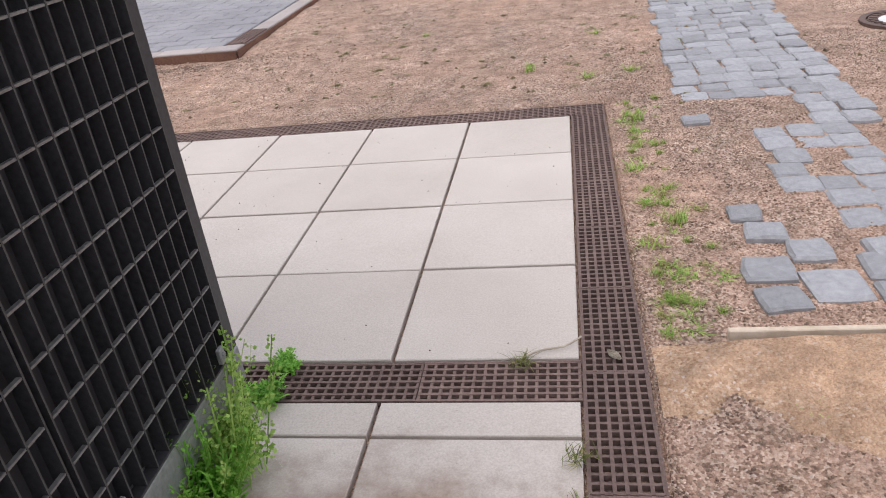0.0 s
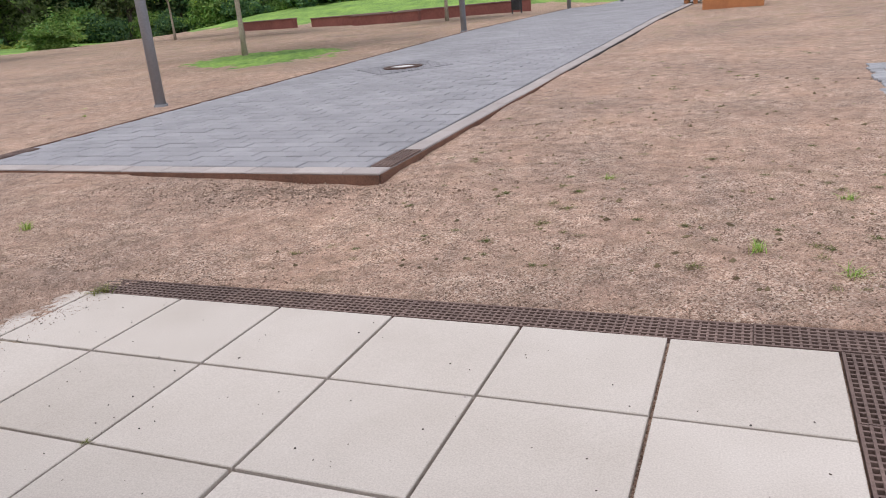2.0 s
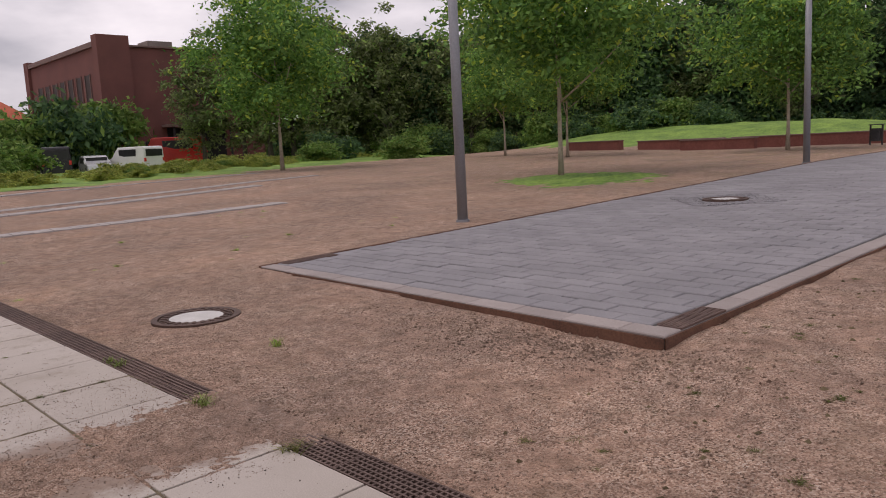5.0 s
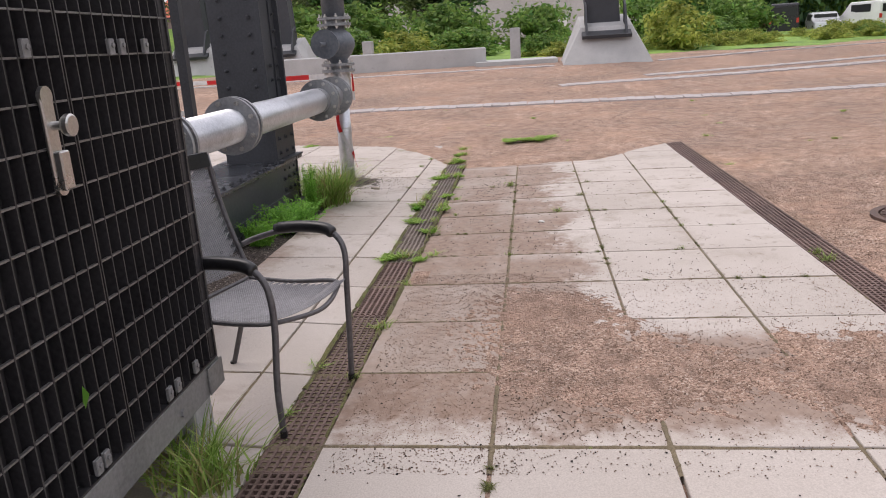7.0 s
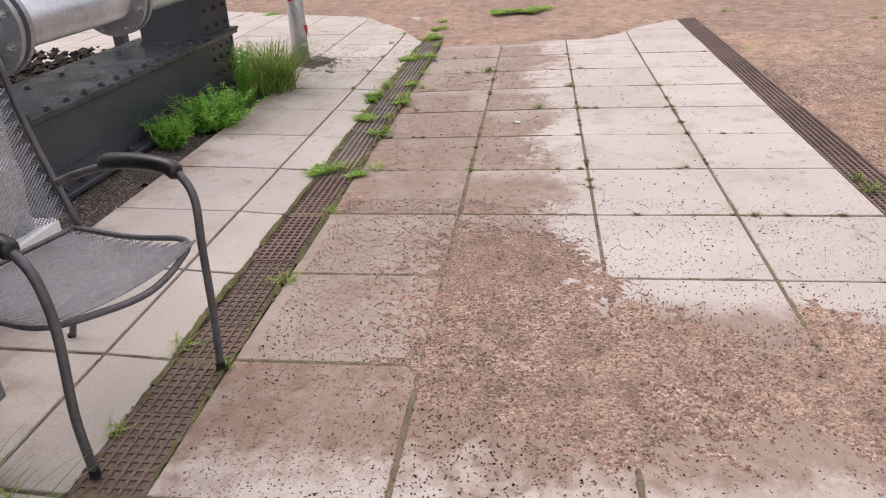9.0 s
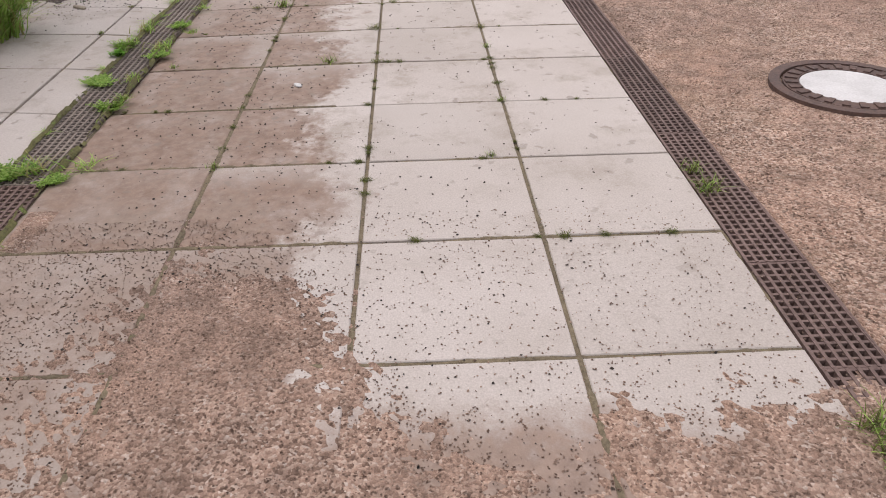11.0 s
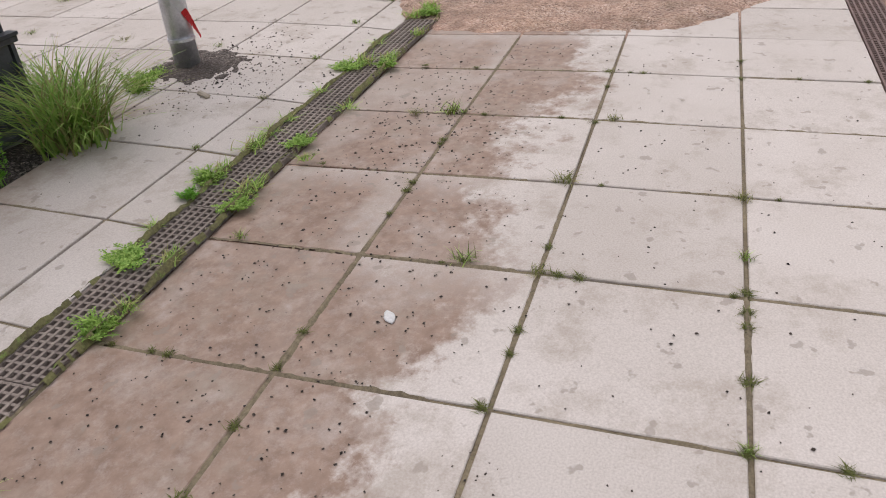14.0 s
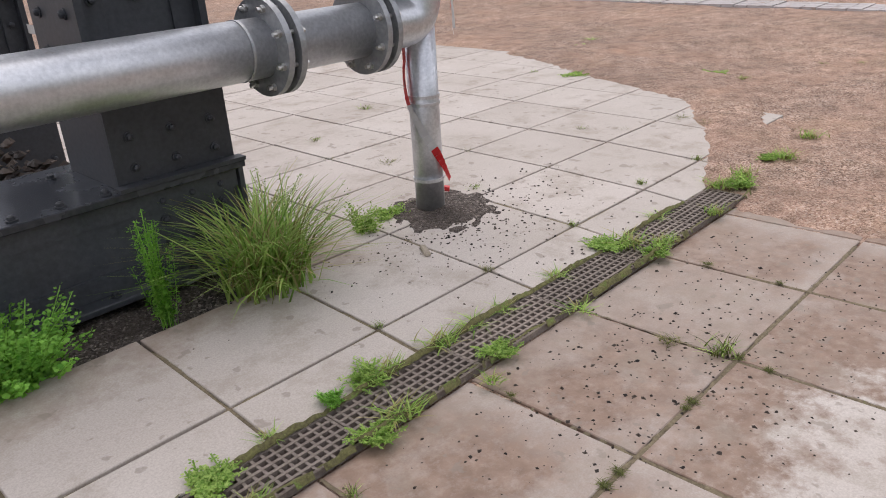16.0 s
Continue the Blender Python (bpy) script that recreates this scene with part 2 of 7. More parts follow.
    # and by the gravel bed of the machinery
    bed = math_node(n, l, "MULTIPLY", math_node(n, l, "SUBTRACT", math_node(n, l, "ADD", 1.12, math_node(n, l, "MULTIPLY", math_node(n, l, "MULTIPLY", math_node(n, l, "ADD", X, 4.35), 3.0, clamp=True), 0.42)), math_node(n, l, "ADD", Y, math_node(n, l, "MULTIPLY", edge, 0.75))), 3.5, clamp=True)
    bed = math_node(n, l, "MULTIPLY", bed, math_node(n, l, "MULTIPLY", math_node(n, l, "SUBTRACT", Y, 0.5), 6.0, clamp=True))
    bed = math_node(n, l, "MULTIPLY", bed, math_node(n, l, "MULTIPLY", math_node(n, l, "ADD", X, 8.35), 4.0, clamp=True))
    silt = math_node(n, l, "MAXIMUM", silt, math_node(n, l, "MULTIPLY", bed, 0.75))
    # under the gravel washed across the slabs
    lane = math_node(n, l, "ABSOLUTE", math_node(n, l, "ADD", math_node(n, l, "ADD", X, 4.12), math_node(n, l, "MULTIPLY", edge, 0.5)))
    lane = math_node(n, l, "MULTIPLY", math_node(n, l, "SUBTRACT", 0.52, lane), 6.0, clamp=True)
    lane = math_node(n, l, "MULTIPLY", lane, math_node(n, l, "MULTIPLY", math_node(n, l, "SUBTRACT", Y, 2.6), 3.0, clamp=True))
    silt = math_node(n, l, "MAXIMUM", silt, math_node(n, l, "MULTIPLY", lane, 0.9))
    speck = ramp_node(n, l, noise_node(n, l, co, 26, 6, 0.75), ((0.28, 0.72), (0.5, 1.0)))
    silt = math_node(n, l, "MULTIPLY", silt, speck)
    brown = ramp_node(n, l, noise_node(n, l, co, 18, 6), ((0.3, (0.200, 0.132, 0.096)), (0.7, (0.312, 0.220, 0.166))))
    col = mix_node(n, l, silt, col, brown)
    # faint stains elsewhere
    st = ramp_node(n, l, noise_node(n, l, co, 3.1, 7, 0.75), ((0.51, 0.0), (0.64, 0.5)))
    west = math_node(n, l, "MULTIPLY", math_node(n, l, "SUBTRACT", -4.0, X), 0.4, clamp=True)
    spot = ramp_node(n, l, noise_node(n, l, co, 13.0, 3, 0.5), ((0.645, 0.0), (0.675, 0.55)))
    col = mix_node(n, l, math_node(n, l, "MULTIPLY", spot, west), col, (0.24, 0.205, 0.17))
    col = mix_node(n, l, math_node(n, l, "MULTIPLY", st, west), col, (0.30, 0.25, 0.20))
    l.new(col, b.inputs["Base Color"])
    l.new(math_node(n, l, "SUBTRACT", 0.85, math_node(n, l, "MULTIPLY", silt, 0.25)), b.inputs["Roughness"])
    b.inputs["Specular IOR Level"].default_value = 0.3
    bump_node(n, l, b, math_node(n, l, "ADD", fine, mid), 0.18, 0.002)
    return m


def leaf_material(name, dark, light, rough=0.55):
    m, n, l, b = shader(name)
    g = n.new("ShaderNodeNewGeometry")
    co = n.new("ShaderNodeTexCoord").outputs["Object"]
    col = ramp_node(n, l, g.outputs["Random Per Island"], ((0.0, dark), (1.0, light)))
    col = mix_node(n, l, 1.0, col, ramp_node(n, l, noise_node(n, l, co, 0.9, 3), ((0.3, 0.62), (0.7, 1.2))), "MULTIPLY")
    l.new(col, b.inputs["Base Color"])
    b.inputs["Roughness"].default_value = rough
    b.inputs["Specular IOR Level"].default_value = 0.25
    tr = n.new("ShaderNodeBsdfTranslucent")
    l.new(col, tr.inputs["Color"])
    mx = n.new("ShaderNodeMixShader")
    mx.inputs[0].default_value = 0.42
    l.new(b.outputs[0], mx.inputs[1])
    l.new(tr.outputs[0], mx.inputs[2])
    l.new(mx.outputs[0], n["Material Output"].inputs[0])
    return m


M_GRAVEL = gravel_material("reddish_gravel", grass=1.0)
M_SLAB = slab_material()
M_GRATE = surface("rusty_cast_iron", (0.115, 0.072, 0.062), (0.27, 0.185, 0.158), 90, 6, 0.75, 0.25, 0.5, 0.002, vary=0.3)
M_DUSTYGRATE = surface("silted_cast_iron", (0.16, 0.125, 0.105), (0.34, 0.285, 0.24), 90, 5, 0.85, 0.1, 0.5, 0.002, vary=0.25, wear=(0.40, 0.33, 0.27), wear_at=0.62)
M_KERBSTEEL = surface("rusty_steel_edge", (0.10, 0.05, 0.035), (0.23, 0.115, 0.075), 70, 5, 0.8, 0.2, 0.4)
M_BLACK = surface("black_painted_steel", (0.022, 0.025, 0.030), (0.048, 0.052, 0.060), 50, 2.5, 0.58, 0.0, 0.12, 0.001, rough_vary=0.12, wear=(0.06, 0.05, 0.045), wear_at=0.72)
# the black paint again, lightened and blued for reflected sky and ground
M_BEAM = surface("black_steel_with_reflection", (0.036, 0.040, 0.048), (0.072, 0.078, 0.090), 50, 2.5, 0.42, 0.0, 0.12, 0.001, rough_vary=0.14, wear=(0.10, 0.085, 0.075), wear_at=0.70)
M_GRID = surface("dark_galvanised_bar", (0.028, 0.027, 0.03), (0.062, 0.06, 0.064), 80, 4, 0.45, 0.4, 0.15, 0.001)
M_GRIDROD = surface("bright_cross_rod", (0.13, 0.127, 0.124), (0.26, 0.253, 0.245), 80, 5, 0.42, 0.6, 0.1, 0.001)
# bar colour made lighter, so the glint on the front edges is painted in
M_GRIDEDGE = surface("glint_bar_edge", (0.04, 0.039, 0.04), (0.085, 0.082, 0.08), 80, 5, 0.45, 0.4, 0.1, 0.001)
M_MOSS = surface("damp_moss_and_soil", (0.055, 0.045, 0.02), (0.17, 0.165, 0.06), 90, 7, 0.95, 0, 0.8, 0.006, wear=(0.13, 0.19, 0.04), wear_at=0.56)
M_JOINT = surface("joint_soil", (0.10, 0.078, 0.048), (0.235, 0.19, 0.12), 90, 7, 0.95, 0, 0.8, 0.006, wear=(0.15, 0.17, 0.05), wear_at=0.66)
M_INNER = surface("black_backing_panel", (0.006, 0.006, 0.008), (0.013, 0.013, 0.016), 30, 3, 0.6, 0.0, 0.1)
M_SKIRT = surface("grey_painted_steel", (0.16, 0.16, 0.162), (0.29, 0.29, 0.288), 60, 3, 0.5, 0.3, 0.1, wear=(0.19, 0.15, 0.12), wear_at=0.68)
M_STEEL = surface("brushed_stainless_steel", (0.5, 0.49, 0.47), (0.68, 0.67, 0.65), 120, 6, 0.32, 0.95, 0.06, 0.0005)
M_GALV = surface("galvanised_pipe", (0.46, 0.475, 0.50), (0.70, 0.715, 0.74), 70, 7, 0.40, 0.85, 0.14, 0.001, rough_vary=0.16, wear=(0.42, 0.41, 0.40), wear_at=0.66)
M_WETBLACK = surface("wet_black_paint", (0.022, 0.025, 0.031), (0.05, 0.055, 0.065), 40, 5, 0.26, 0.0, 0.10, 0.001, rough_vary=0.16)
M_FLANGE = surface("grey_cast_flange", (0.24, 0.25, 0.26), (0.38, 0.39, 0.40), 50, 6, 0.45, 0.6, 0.2, wear=(0.24, 0.17, 0.12), wear_at=0.7)
M_VALVE = surface("blue_grey_valve_paint", (0.10, 0.115, 0.135), (0.17, 0.185, 0.205), 40, 5, 0.5, 0.15, 0.2)
M_CHAIR = surface("grey_coated_tube", (0.085, 0.08, 0.085), (0.15, 0.145, 0.15), 60, 8, 0.4, 0.4, 0.1, wear=(0.22, 0.2, 0.19), wear_at=0.72)
M_MESH = surface("grey_expanded_metal", (0.15, 0.148, 0.156), (0.26, 0.257, 0.267), 60, 8, 0.42, 0.5, 0.1)
M_PLASTIC = surface("black_armrest_plastic", (0.006, 0.006, 0.007), (0.015, 0.015, 0.017), 60, 6, 0.38, 0, 0.1)
M_PAVER = surface("grey_paving_stone", (0.205, 0.20, 0.215), (0.32, 0.31, 0.325), 90, 1.2, 0.8, 0, 0.3, 0.002, vary=0.14)
M_PAVEREDGE = surface("pinkish_edging_stone", (0.29, 0.245, 0.23), (0.42, 0.37, 0.35), 90, 2, 0.8, 0, 0.3, vary=0.15)
M_COBBLE = surface("blue_grey_granite", (0.23, 0.232, 0.245), (0.40, 0.40, 0.415), 70, 5, 0.7, 0, 0.5, 0.004, vary=0.3)
M_LIGHTCOBBLE = surface("pale_granite_strip", (0.36, 0.325, 0.315), (0.50, 0.465, 0.45), 40, 2, 0.8, 0, 0.5, 0.004, wear=(0.33, 0.25, 0.2), wear_at=0.6)
M_IRON = surface("brown_iron_ring", (0.07, 0.045, 0.038), (0.16, 0.10, 0.08), 60, 6, 0.7, 0.3, 0.5)
M_LID = surface("pale_concrete_lid", (0.48, 0.47, 0.45), (0.66, 0.65, 0.63), 90, 5, 0.85, 0, 0.3)
M_CONC = surface("grey_cast_concrete", (0.34, 0.34, 0.335), (0.48, 0.48, 0.47), 40, 1.5, 0.85, 0, 0.3, 0.004, wear=(0.24, 0.235, 0.23), wear_at=0.64)
M_LAMP = surface("grey_lamp_post", (0.235, 0.245, 0.265), (0.32, 0.33, 0.35), 40, 2, 0.5, 0.3, 0.05)
M_BARK = surface("grey_brown_bark", (0.27, 0.225, 0.17), (0.46, 0.40, 0.32), 30, 4, 0.9, 0, 0.8, 0.01)
M_PALEBARK = surface("whitewashed_bark", (0.38, 0.37, 0.33), (0.58, 0.57, 0.52), 30, 4, 0.9, 0, 0.4, 0.005)
M_DARKBARK = surface("dark_bark", (0.05, 0.04, 0.032), (0.12, 0.10, 0.08), 20, 3, 0.9, 0, 0.8, 0.02)
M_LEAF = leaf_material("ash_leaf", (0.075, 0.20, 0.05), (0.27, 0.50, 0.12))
# highlights of the ash crowns, put into the leaf colour
M_LEAFY = leaf_material("yellow_green_highlight_leaf", (0.27, 0.44, 0.06), (0.55, 0.66, 0.11))
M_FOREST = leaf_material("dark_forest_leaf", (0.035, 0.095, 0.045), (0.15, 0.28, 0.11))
M_FOREST2 = leaf_material("grey_green_willow_leaf", (0.10, 0.14, 0.06), (0.30, 0.37, 0.15))
M_BUSH = leaf_material("bush_leaf", (0.085, 0.18, 0.04), (0.30, 0.44, 0.11))
M_BUSHY = leaf_material("yellowish_bush_leaf", (0.26, 0.33, 0.06), (0.54, 0.56, 0.14))
M_GRASS = leaf_material("grass_blade", (0.18, 0.36, 0.055), (0.54, 0.72, 0.20))
M_DRYGRASS = leaf_material("dry_grass_blade", (0.26, 0.26, 0.085), (0.52, 0.47, 0.20))
M_OLIVE = leaf_material("olive_grass_blade", (0.075, 0.085, 0.025), (0.22, 0.24, 0.07))
M_WEED = leaf_material("fresh_weed_leaf", (0.13, 0.36, 0.045), (0.36, 0.70, 0.12))
M_LAWN = surface("mown_grass", (0.06, 0.145, 0.022), (0.27, 0.42, 0.08), 9, 0.8, 0.9, 0, 0.8, 0.03)
M_BRICK = surface("dark_red_brick", (0.13, 0.048, 0.042), (0.21, 0.085, 0.072), 14, 0.4, 0.85, 0, 0.3)
M_BRICKTRIM = surface("weathered_brick_coping", (0.16, 0.10, 0.09), (0.25, 0.17, 0.15), 8, 0.6, 0.85, 0, 0.2)
M_ROOF = surface("orange_red_roof_tile", (0.36, 0.075, 0.035), (0.52, 0.13, 0.06), 6, 0.3, 0.8, 0, 0.3)
M_WALLW = surface("pale_render_wall", (0.42, 0.41, 0.40), (0.56, 0.55, 0.53), 5, 0.4, 0.9, 0, 0.2)
M_WALLG = surface("brownish_render_wall", (0.20, 0.17, 0.15), (0.28, 0.24, 0.215), 5, 0.4, 0.9, 0, 0.2)
M_GLASS = surface("dark_window_glass", (0.012, 0.012, 0.014), (0.028, 0.028, 0.032), 3, 0.5, 0.4, 0, 0.0)
M_HALLGLASS = surface("brown_tinted_window", (0.022, 0.014, 0.012), (0.045, 0.03, 0.026), 3, 0.5, 0.6, 0, 0.0)
M_WHITE = surface("white_paint", (0.66, 0.66, 0.66), (0.80, 0.80, 0.80), 20, 1, 0.4, 0, 0.02)
M_CARBLACK = surface("black_car_paint", (0.008, 0.008, 0.011), (0.016, 0.016, 0.02), 10, 1, 0.25, 0, 0.0)
M_CARSILVER = surface("silver_car_paint", (0.48, 0.50, 0.51), (0.58, 0.60, 0.61), 10, 1, 0.3, 0.3, 0.0)
M_CARRED = surface("red_vehicle_paint", (0.55, 0.025, 0.018), (0.66, 0.045, 0.03), 10, 1, 0.35, 0, 0.0)
M_CARWINE = surface("wine_red_car_paint", (0.07, 0.015, 0.03), (0.10, 0.025, 0.045), 10, 1, 0.3, 0, 0.0)
M_TYRE = surface("black_rubber", (0.012, 0.012, 0.012), (0.03, 0.03, 0.03), 30, 4, 0.8, 0, 0.2)
M_TAPERED = surface("red_barrier_tape", (0.60, 0.02, 0.025), (0.74, 0.045, 0.045), 20, 3, 0.45, 0, 0.0)
M_TAPEWHITE = surface("white_barrier_tape", (0.66, 0.65, 0.64), (0.80, 0.79, 0.78), 20, 3, 0.45, 0, 0.0)
M_WOOD = surface("orange_stained_wood", (0.28, 0.10, 0.032), (0.45, 0.18, 0.065), 30, 3, 0.6, 0, 0.2)
M_PALEWOOD = surface("pale_weathered_wood", (0.42, 0.33, 0.24), (0.60, 0.50, 0.40), 40, 4, 0.8, 0, 0.3)
M_BINMETAL = surface("dark_bin_metal", (0.03, 0.03, 0.035), (0.07, 0.07, 0.075), 20, 3, 0.5, 0.3, 0.1)
M_CORTEN = surface("rusty_red_wall_steel", (0.17, 0.055, 0.045), (0.27, 0.10, 0.08), 12, 1, 0.85, 0.1, 0.3)
M_STONE = surface("dark_rubble_stone", (0.06, 0.055, 0.055), (0.17, 0.155, 0.15), 40, 6, 0.8, 0, 0.5, 0.004, vary=0.4)
M_DARKGRAVEL = gravel_material("dark_grey_chippings", (0.03, 0.027, 0.026), (0.19, 0.17, 0.155), 0.0, (0.085, 0.07, 0.06))
M_SILTGRAVEL = gravel_material("brown_washed_gravel", (0.14, 0.092, 0.07), (0.47, 0.355, 0.285), 0.0, (0.345, 0.238, 0.183))
M_SAND = gravel_material("orange_sand", (0.30, 0.185, 0.115), (0.50, 0.36, 0.25), 0.0, (0.42, 0.28, 0.185))
M_PEBBLE = leaf_material("pebble", (0.18, 0.108, 0.076), (0.48, 0.355, 0.275))
M_WASHED = leaf_material("washed_pebble", (0.165, 0.103, 0.075), (0.45, 0.325, 0.25))
M_CLOD = leaf_material("mossy_clod", (0.16, 0.115, 0.065), (0.33, 0.26, 0.15))
M_CRUMB = leaf_material("dark_soil_crumb", (0.035, 0.03, 0.028), (0.14, 0.11, 0.09))
M_LITELAMP = surface("white_lamp_diffuser", (0.62, 0.63, 0.64), (0.74, 0.75, 0.76), 10, 2, 0.35, 0, 0.0)


# ---- the lie of the land ----
P, X0, Y0 = 0.61, 0.08, 4.384            # slab pitch; the north-east corner of the slabs
YS = Y0 - 4 * P                          # north edge of the southern drain
GW = 0.2                                 # drain width
YN2 = YS - GW                            # south edge of that drain
YD, YDE = 1.51, 1.585                    # joint behind the narrow slab row, in the west and in the east
PAVE = (-8.42, -3.06, 6.92, 62.0)         # grey paved path
SKEW, LEAN = 0.037, 0.038                # turn of its front edge and of its sides


def land(x, y):
    """Height of the open ground."""
    x, y = np.asarray(x, float), np.asarray(y, float)
    w, n, e = np.maximum(0, -11.5 - x), np.maximum(0, y - 4.7), np.maximum(0, x - 0.4) * 0.5
    d = np.sqrt(w * w + n * n + e * e)
    z = np.where(d < 18, 0.045 * d * d / (d + 1.5), 0.045 * 18 * 18 / 19.5 + 0.017 * (np.minimum(d, 60) - 18))
    k = np.minimum(1, w / (n + w + 1e-6) * 1.3)
    z = np.where(w > 0, np.minimum(z, 0.62 * k + z * (1 - k)), z) * (1 - 0.4 * n / (n + w + 1e-6))
    z = z - 0.034 * np.clip(n - 29, 0, 32) * n / (n + w + 1e-6)
    z = z + 1.25 * np.exp(-(((x + 23.1) / 14.0) ** 4 + ((y - 51) / 8.0) ** 2))
    hill = np.clip((-x - 30 + (y + 14) * -0.8) / 14.0, 0, 1) * np.clip((-y - 11) / 6.0, 0, 1)
    return z + 2.2 * hill * hill * (3 - 2 * hill)


def set_out(x, y):
    """The far ground is set out from a base line that lies a little west of north."""
    b = math.degrees(math.atan2(-(x + 0.4), y - 3.0))
    a = 0.018 * max(0.0, min(1.0, (85 - abs(b)) / 30))
    return x - a * (y - 3.0), y + a * (x + 0.4)


def near_noise(x, y):
    return (vnoise(x, y, 1.1) - 0.5) * 0.022 + (vnoise(x + 9, y, 4.0) - 0.5) * 0.016 + (vnoise(x, y + 5, 13.0) - 0.5) * 0.008


def slab_z(x, y):
    """Height of the slabs, which fall a little towards the southern drain."""
    south = np.clip(0.028 * (YN2 - y) / 0.85, 0, 0.028) * (np.asarray(x) < -2.36)
    return np.where(y < YN2, south, -np.clip((-5.5 - x) / 2, 0, 1) * np.clip((3.16 - y) * 0.02, 0, 0.024))


EDGE = [(-11.05, 4.7), (-11.0, 4.44), (-10.25, 3.80), (-9.9, 3.46), (-9.74, 3.1), (-9.72, 2.55), (-9.74, 2.05), (-9.85, 1.8), (-10.3, 1.5), (-10.85, 1.25), (-11.6, 0.75), (-12.3, -1.0), (-13.3, -3.3), (-13.4, -6)]


def west_edge(y):
    """x of the line where the gravel has covered the western slabs."""
    ys, xs = [p[1] for p in EDGE][::-1], [p[0] for p in EDGE][::-1]
    return np.interp(y, ys, xs)


def ground_height(x, y):
    z = land(x, y) + near_noise(x, y) - 0.012
    # the dug-out edge in front of the paved path
    dx = np.where(x < -3.2, (-3.2 - x) / 2.0, (x + 3.2) / 0.5)
    dy = np.abs(y - 6.84 - SKEW * (PAVE[1] - x))
    z = z - 0.06 * np.exp(-dx ** 2 - (dy / 0.28) ** 2)
    side = np.exp(-((x + 2.95) / 0.25) ** 2) * np.clip((y - 6.8) * 4, 0, 1) * np.clip((9.6 - y) / 2, 0, 1)
    z = z - 0.03 * side
    px, py = x - LEAN * (y - PAVE[2]), y - SKEW * (PAVE[1] - x)
    z = z - 0.09 * ((px > PAVE[0] + 0.02) & (px < PAVE[1] - 0.02) & (py > PAVE[2] + 0.02))
    slabs = (x < X0 + GW + 0.01) & (y < Y0 + GW + 0.01) & (x > west_edge(y) - 0.7) & (y > -7)
    bed = (y < 0.895) & (x > -8.16) & (x < -3.0) | (y < 0.895) & (x > -8.16) & (y < -0.4)
    z = np.where(slabs, np.where(bed & (x < -1.2), -0.02 + near_noise(x, y) * 1.0, -0.028), z)
    chan = (x > X0 + 0.004) & (x < X0 + GW - 0.004) & (y < Y0 + GW) & (y > -7)
    chan |= (y > Y0 + 0.004) & (y < Y0 + GW - 0.004) & (x < X0 + GW) & (x > -11.0)
    chan |= (y > YN2 + 0.004) & (y < YS - 0.004) & (x < X0) & (x > -9.95)
    return np.where(chan, -0.13, z)


def axis_values(fine0, fine1, step, cuts, far):
    v = list(np.arange(fine0, fine1, step))
    for s, lim in ((1, far), (-1, -far)):
        p, d = (fine1 if s > 0 else fine0), step
        while abs(p) < abs(lim):
            d = min(d * 1.16, 40)
            p += s * d
            v.append(p)
    for c in cuts:
        v += [c - 0.002, c + 0.002]
    return np.array(sorted(set(np.round(v, 4))))


def ground_sheet():
    xs = axis_values(-13.5, 3.0, 0.07, (X0 + 0.004, X0 + GW - 0.004, X0 + GW + 0.01, PAVE[0], PAVE[1], -8.16), 900)
    ys = axis_values(-1.5, 9.0, 0.07, (Y0 + 0.004, Y0 + GW - 0.004, Y0 + GW + 0.01, YS - 0.004, YN2 + 0.004, 0.895, PAVE[2]), 900)
    gx, gy = np.meshgrid(xs, ys)
    gz = ground_height(gx, gy)
    nx = len(xs)
    verts = np.stack([gx.ravel(), gy.ravel(), gz.ravel()], 1)
    i, j = np.meshgrid(np.arange(nx - 1), np.arange(len(ys) - 1))
    a = (j * nx + i).ravel()
    faces = np.stack([a, a + 1, a + nx + 1, a + nx], 1)
    ob = from_arrays("ground", verts.tolist(), faces.tolist(), M_GRAVEL, True)
    return tagged(ob, "reddish-brown fine gravel ground with sandy patches", "ground", kind="structure")


ground = ground_sheet()


def patch_sheet(name, x0, x1, y0, y1, step, height, material, label, category, floor=-0.01):
    """A loose layer whose outline is where its height rises over what lies below."""
    xs, ys = np.arange(x0, x1, step), np.arange(y0, y1, step)
    gx, gy = np.meshgrid(xs, ys)
    gz = height(gx, gy)
    nx = len(xs)
    idx = -np.ones(gx.size, int)
    keep = gz.ravel() > floor
    quads = []
    for j in range(len(ys) - 1):
        r = j * nx
        for i in range(nx - 1):
            q = (r + i, r + i + 1, r + nx + i + 1, r + nx + i)
            if keep[q[0]] and keep[q[1]] and keep[q[2]] and keep[q[3]]:
                quads.append(q)
    used = sorted({v for q in quads for v in q})
    idx[used] = range(len(used))
    fx, fy, fz = gx.ravel(), gy.ravel(), gz.ravel()
    verts = [(fx[k], fy[k], fz[k]) for k in used]
    ob = from_arrays(name, verts, [[int(idx[v]) for v in q] for q in quads], material, True)
    return tagged(ob, label, category, kind="stuff")


SPILL = [(-4.62, 4.75), (-4.55, 3.80), (-4.2, 3.77), (-4.24, 3.54), (-4.45, 3.34), (-4.77, 3.17), (-5.2, 2.9), (-5.25, 2.62), (-4.9, 2.42),
         (-4.15, 2.45), (-4.0, 2.66), (-3.82, 2.85), (-3.76, 3.15), (-3.8, 3.4), (-3.95, 3.56), (-3.84, 3.76), (-3.62, 4.05), (-3.6, 4.75)]


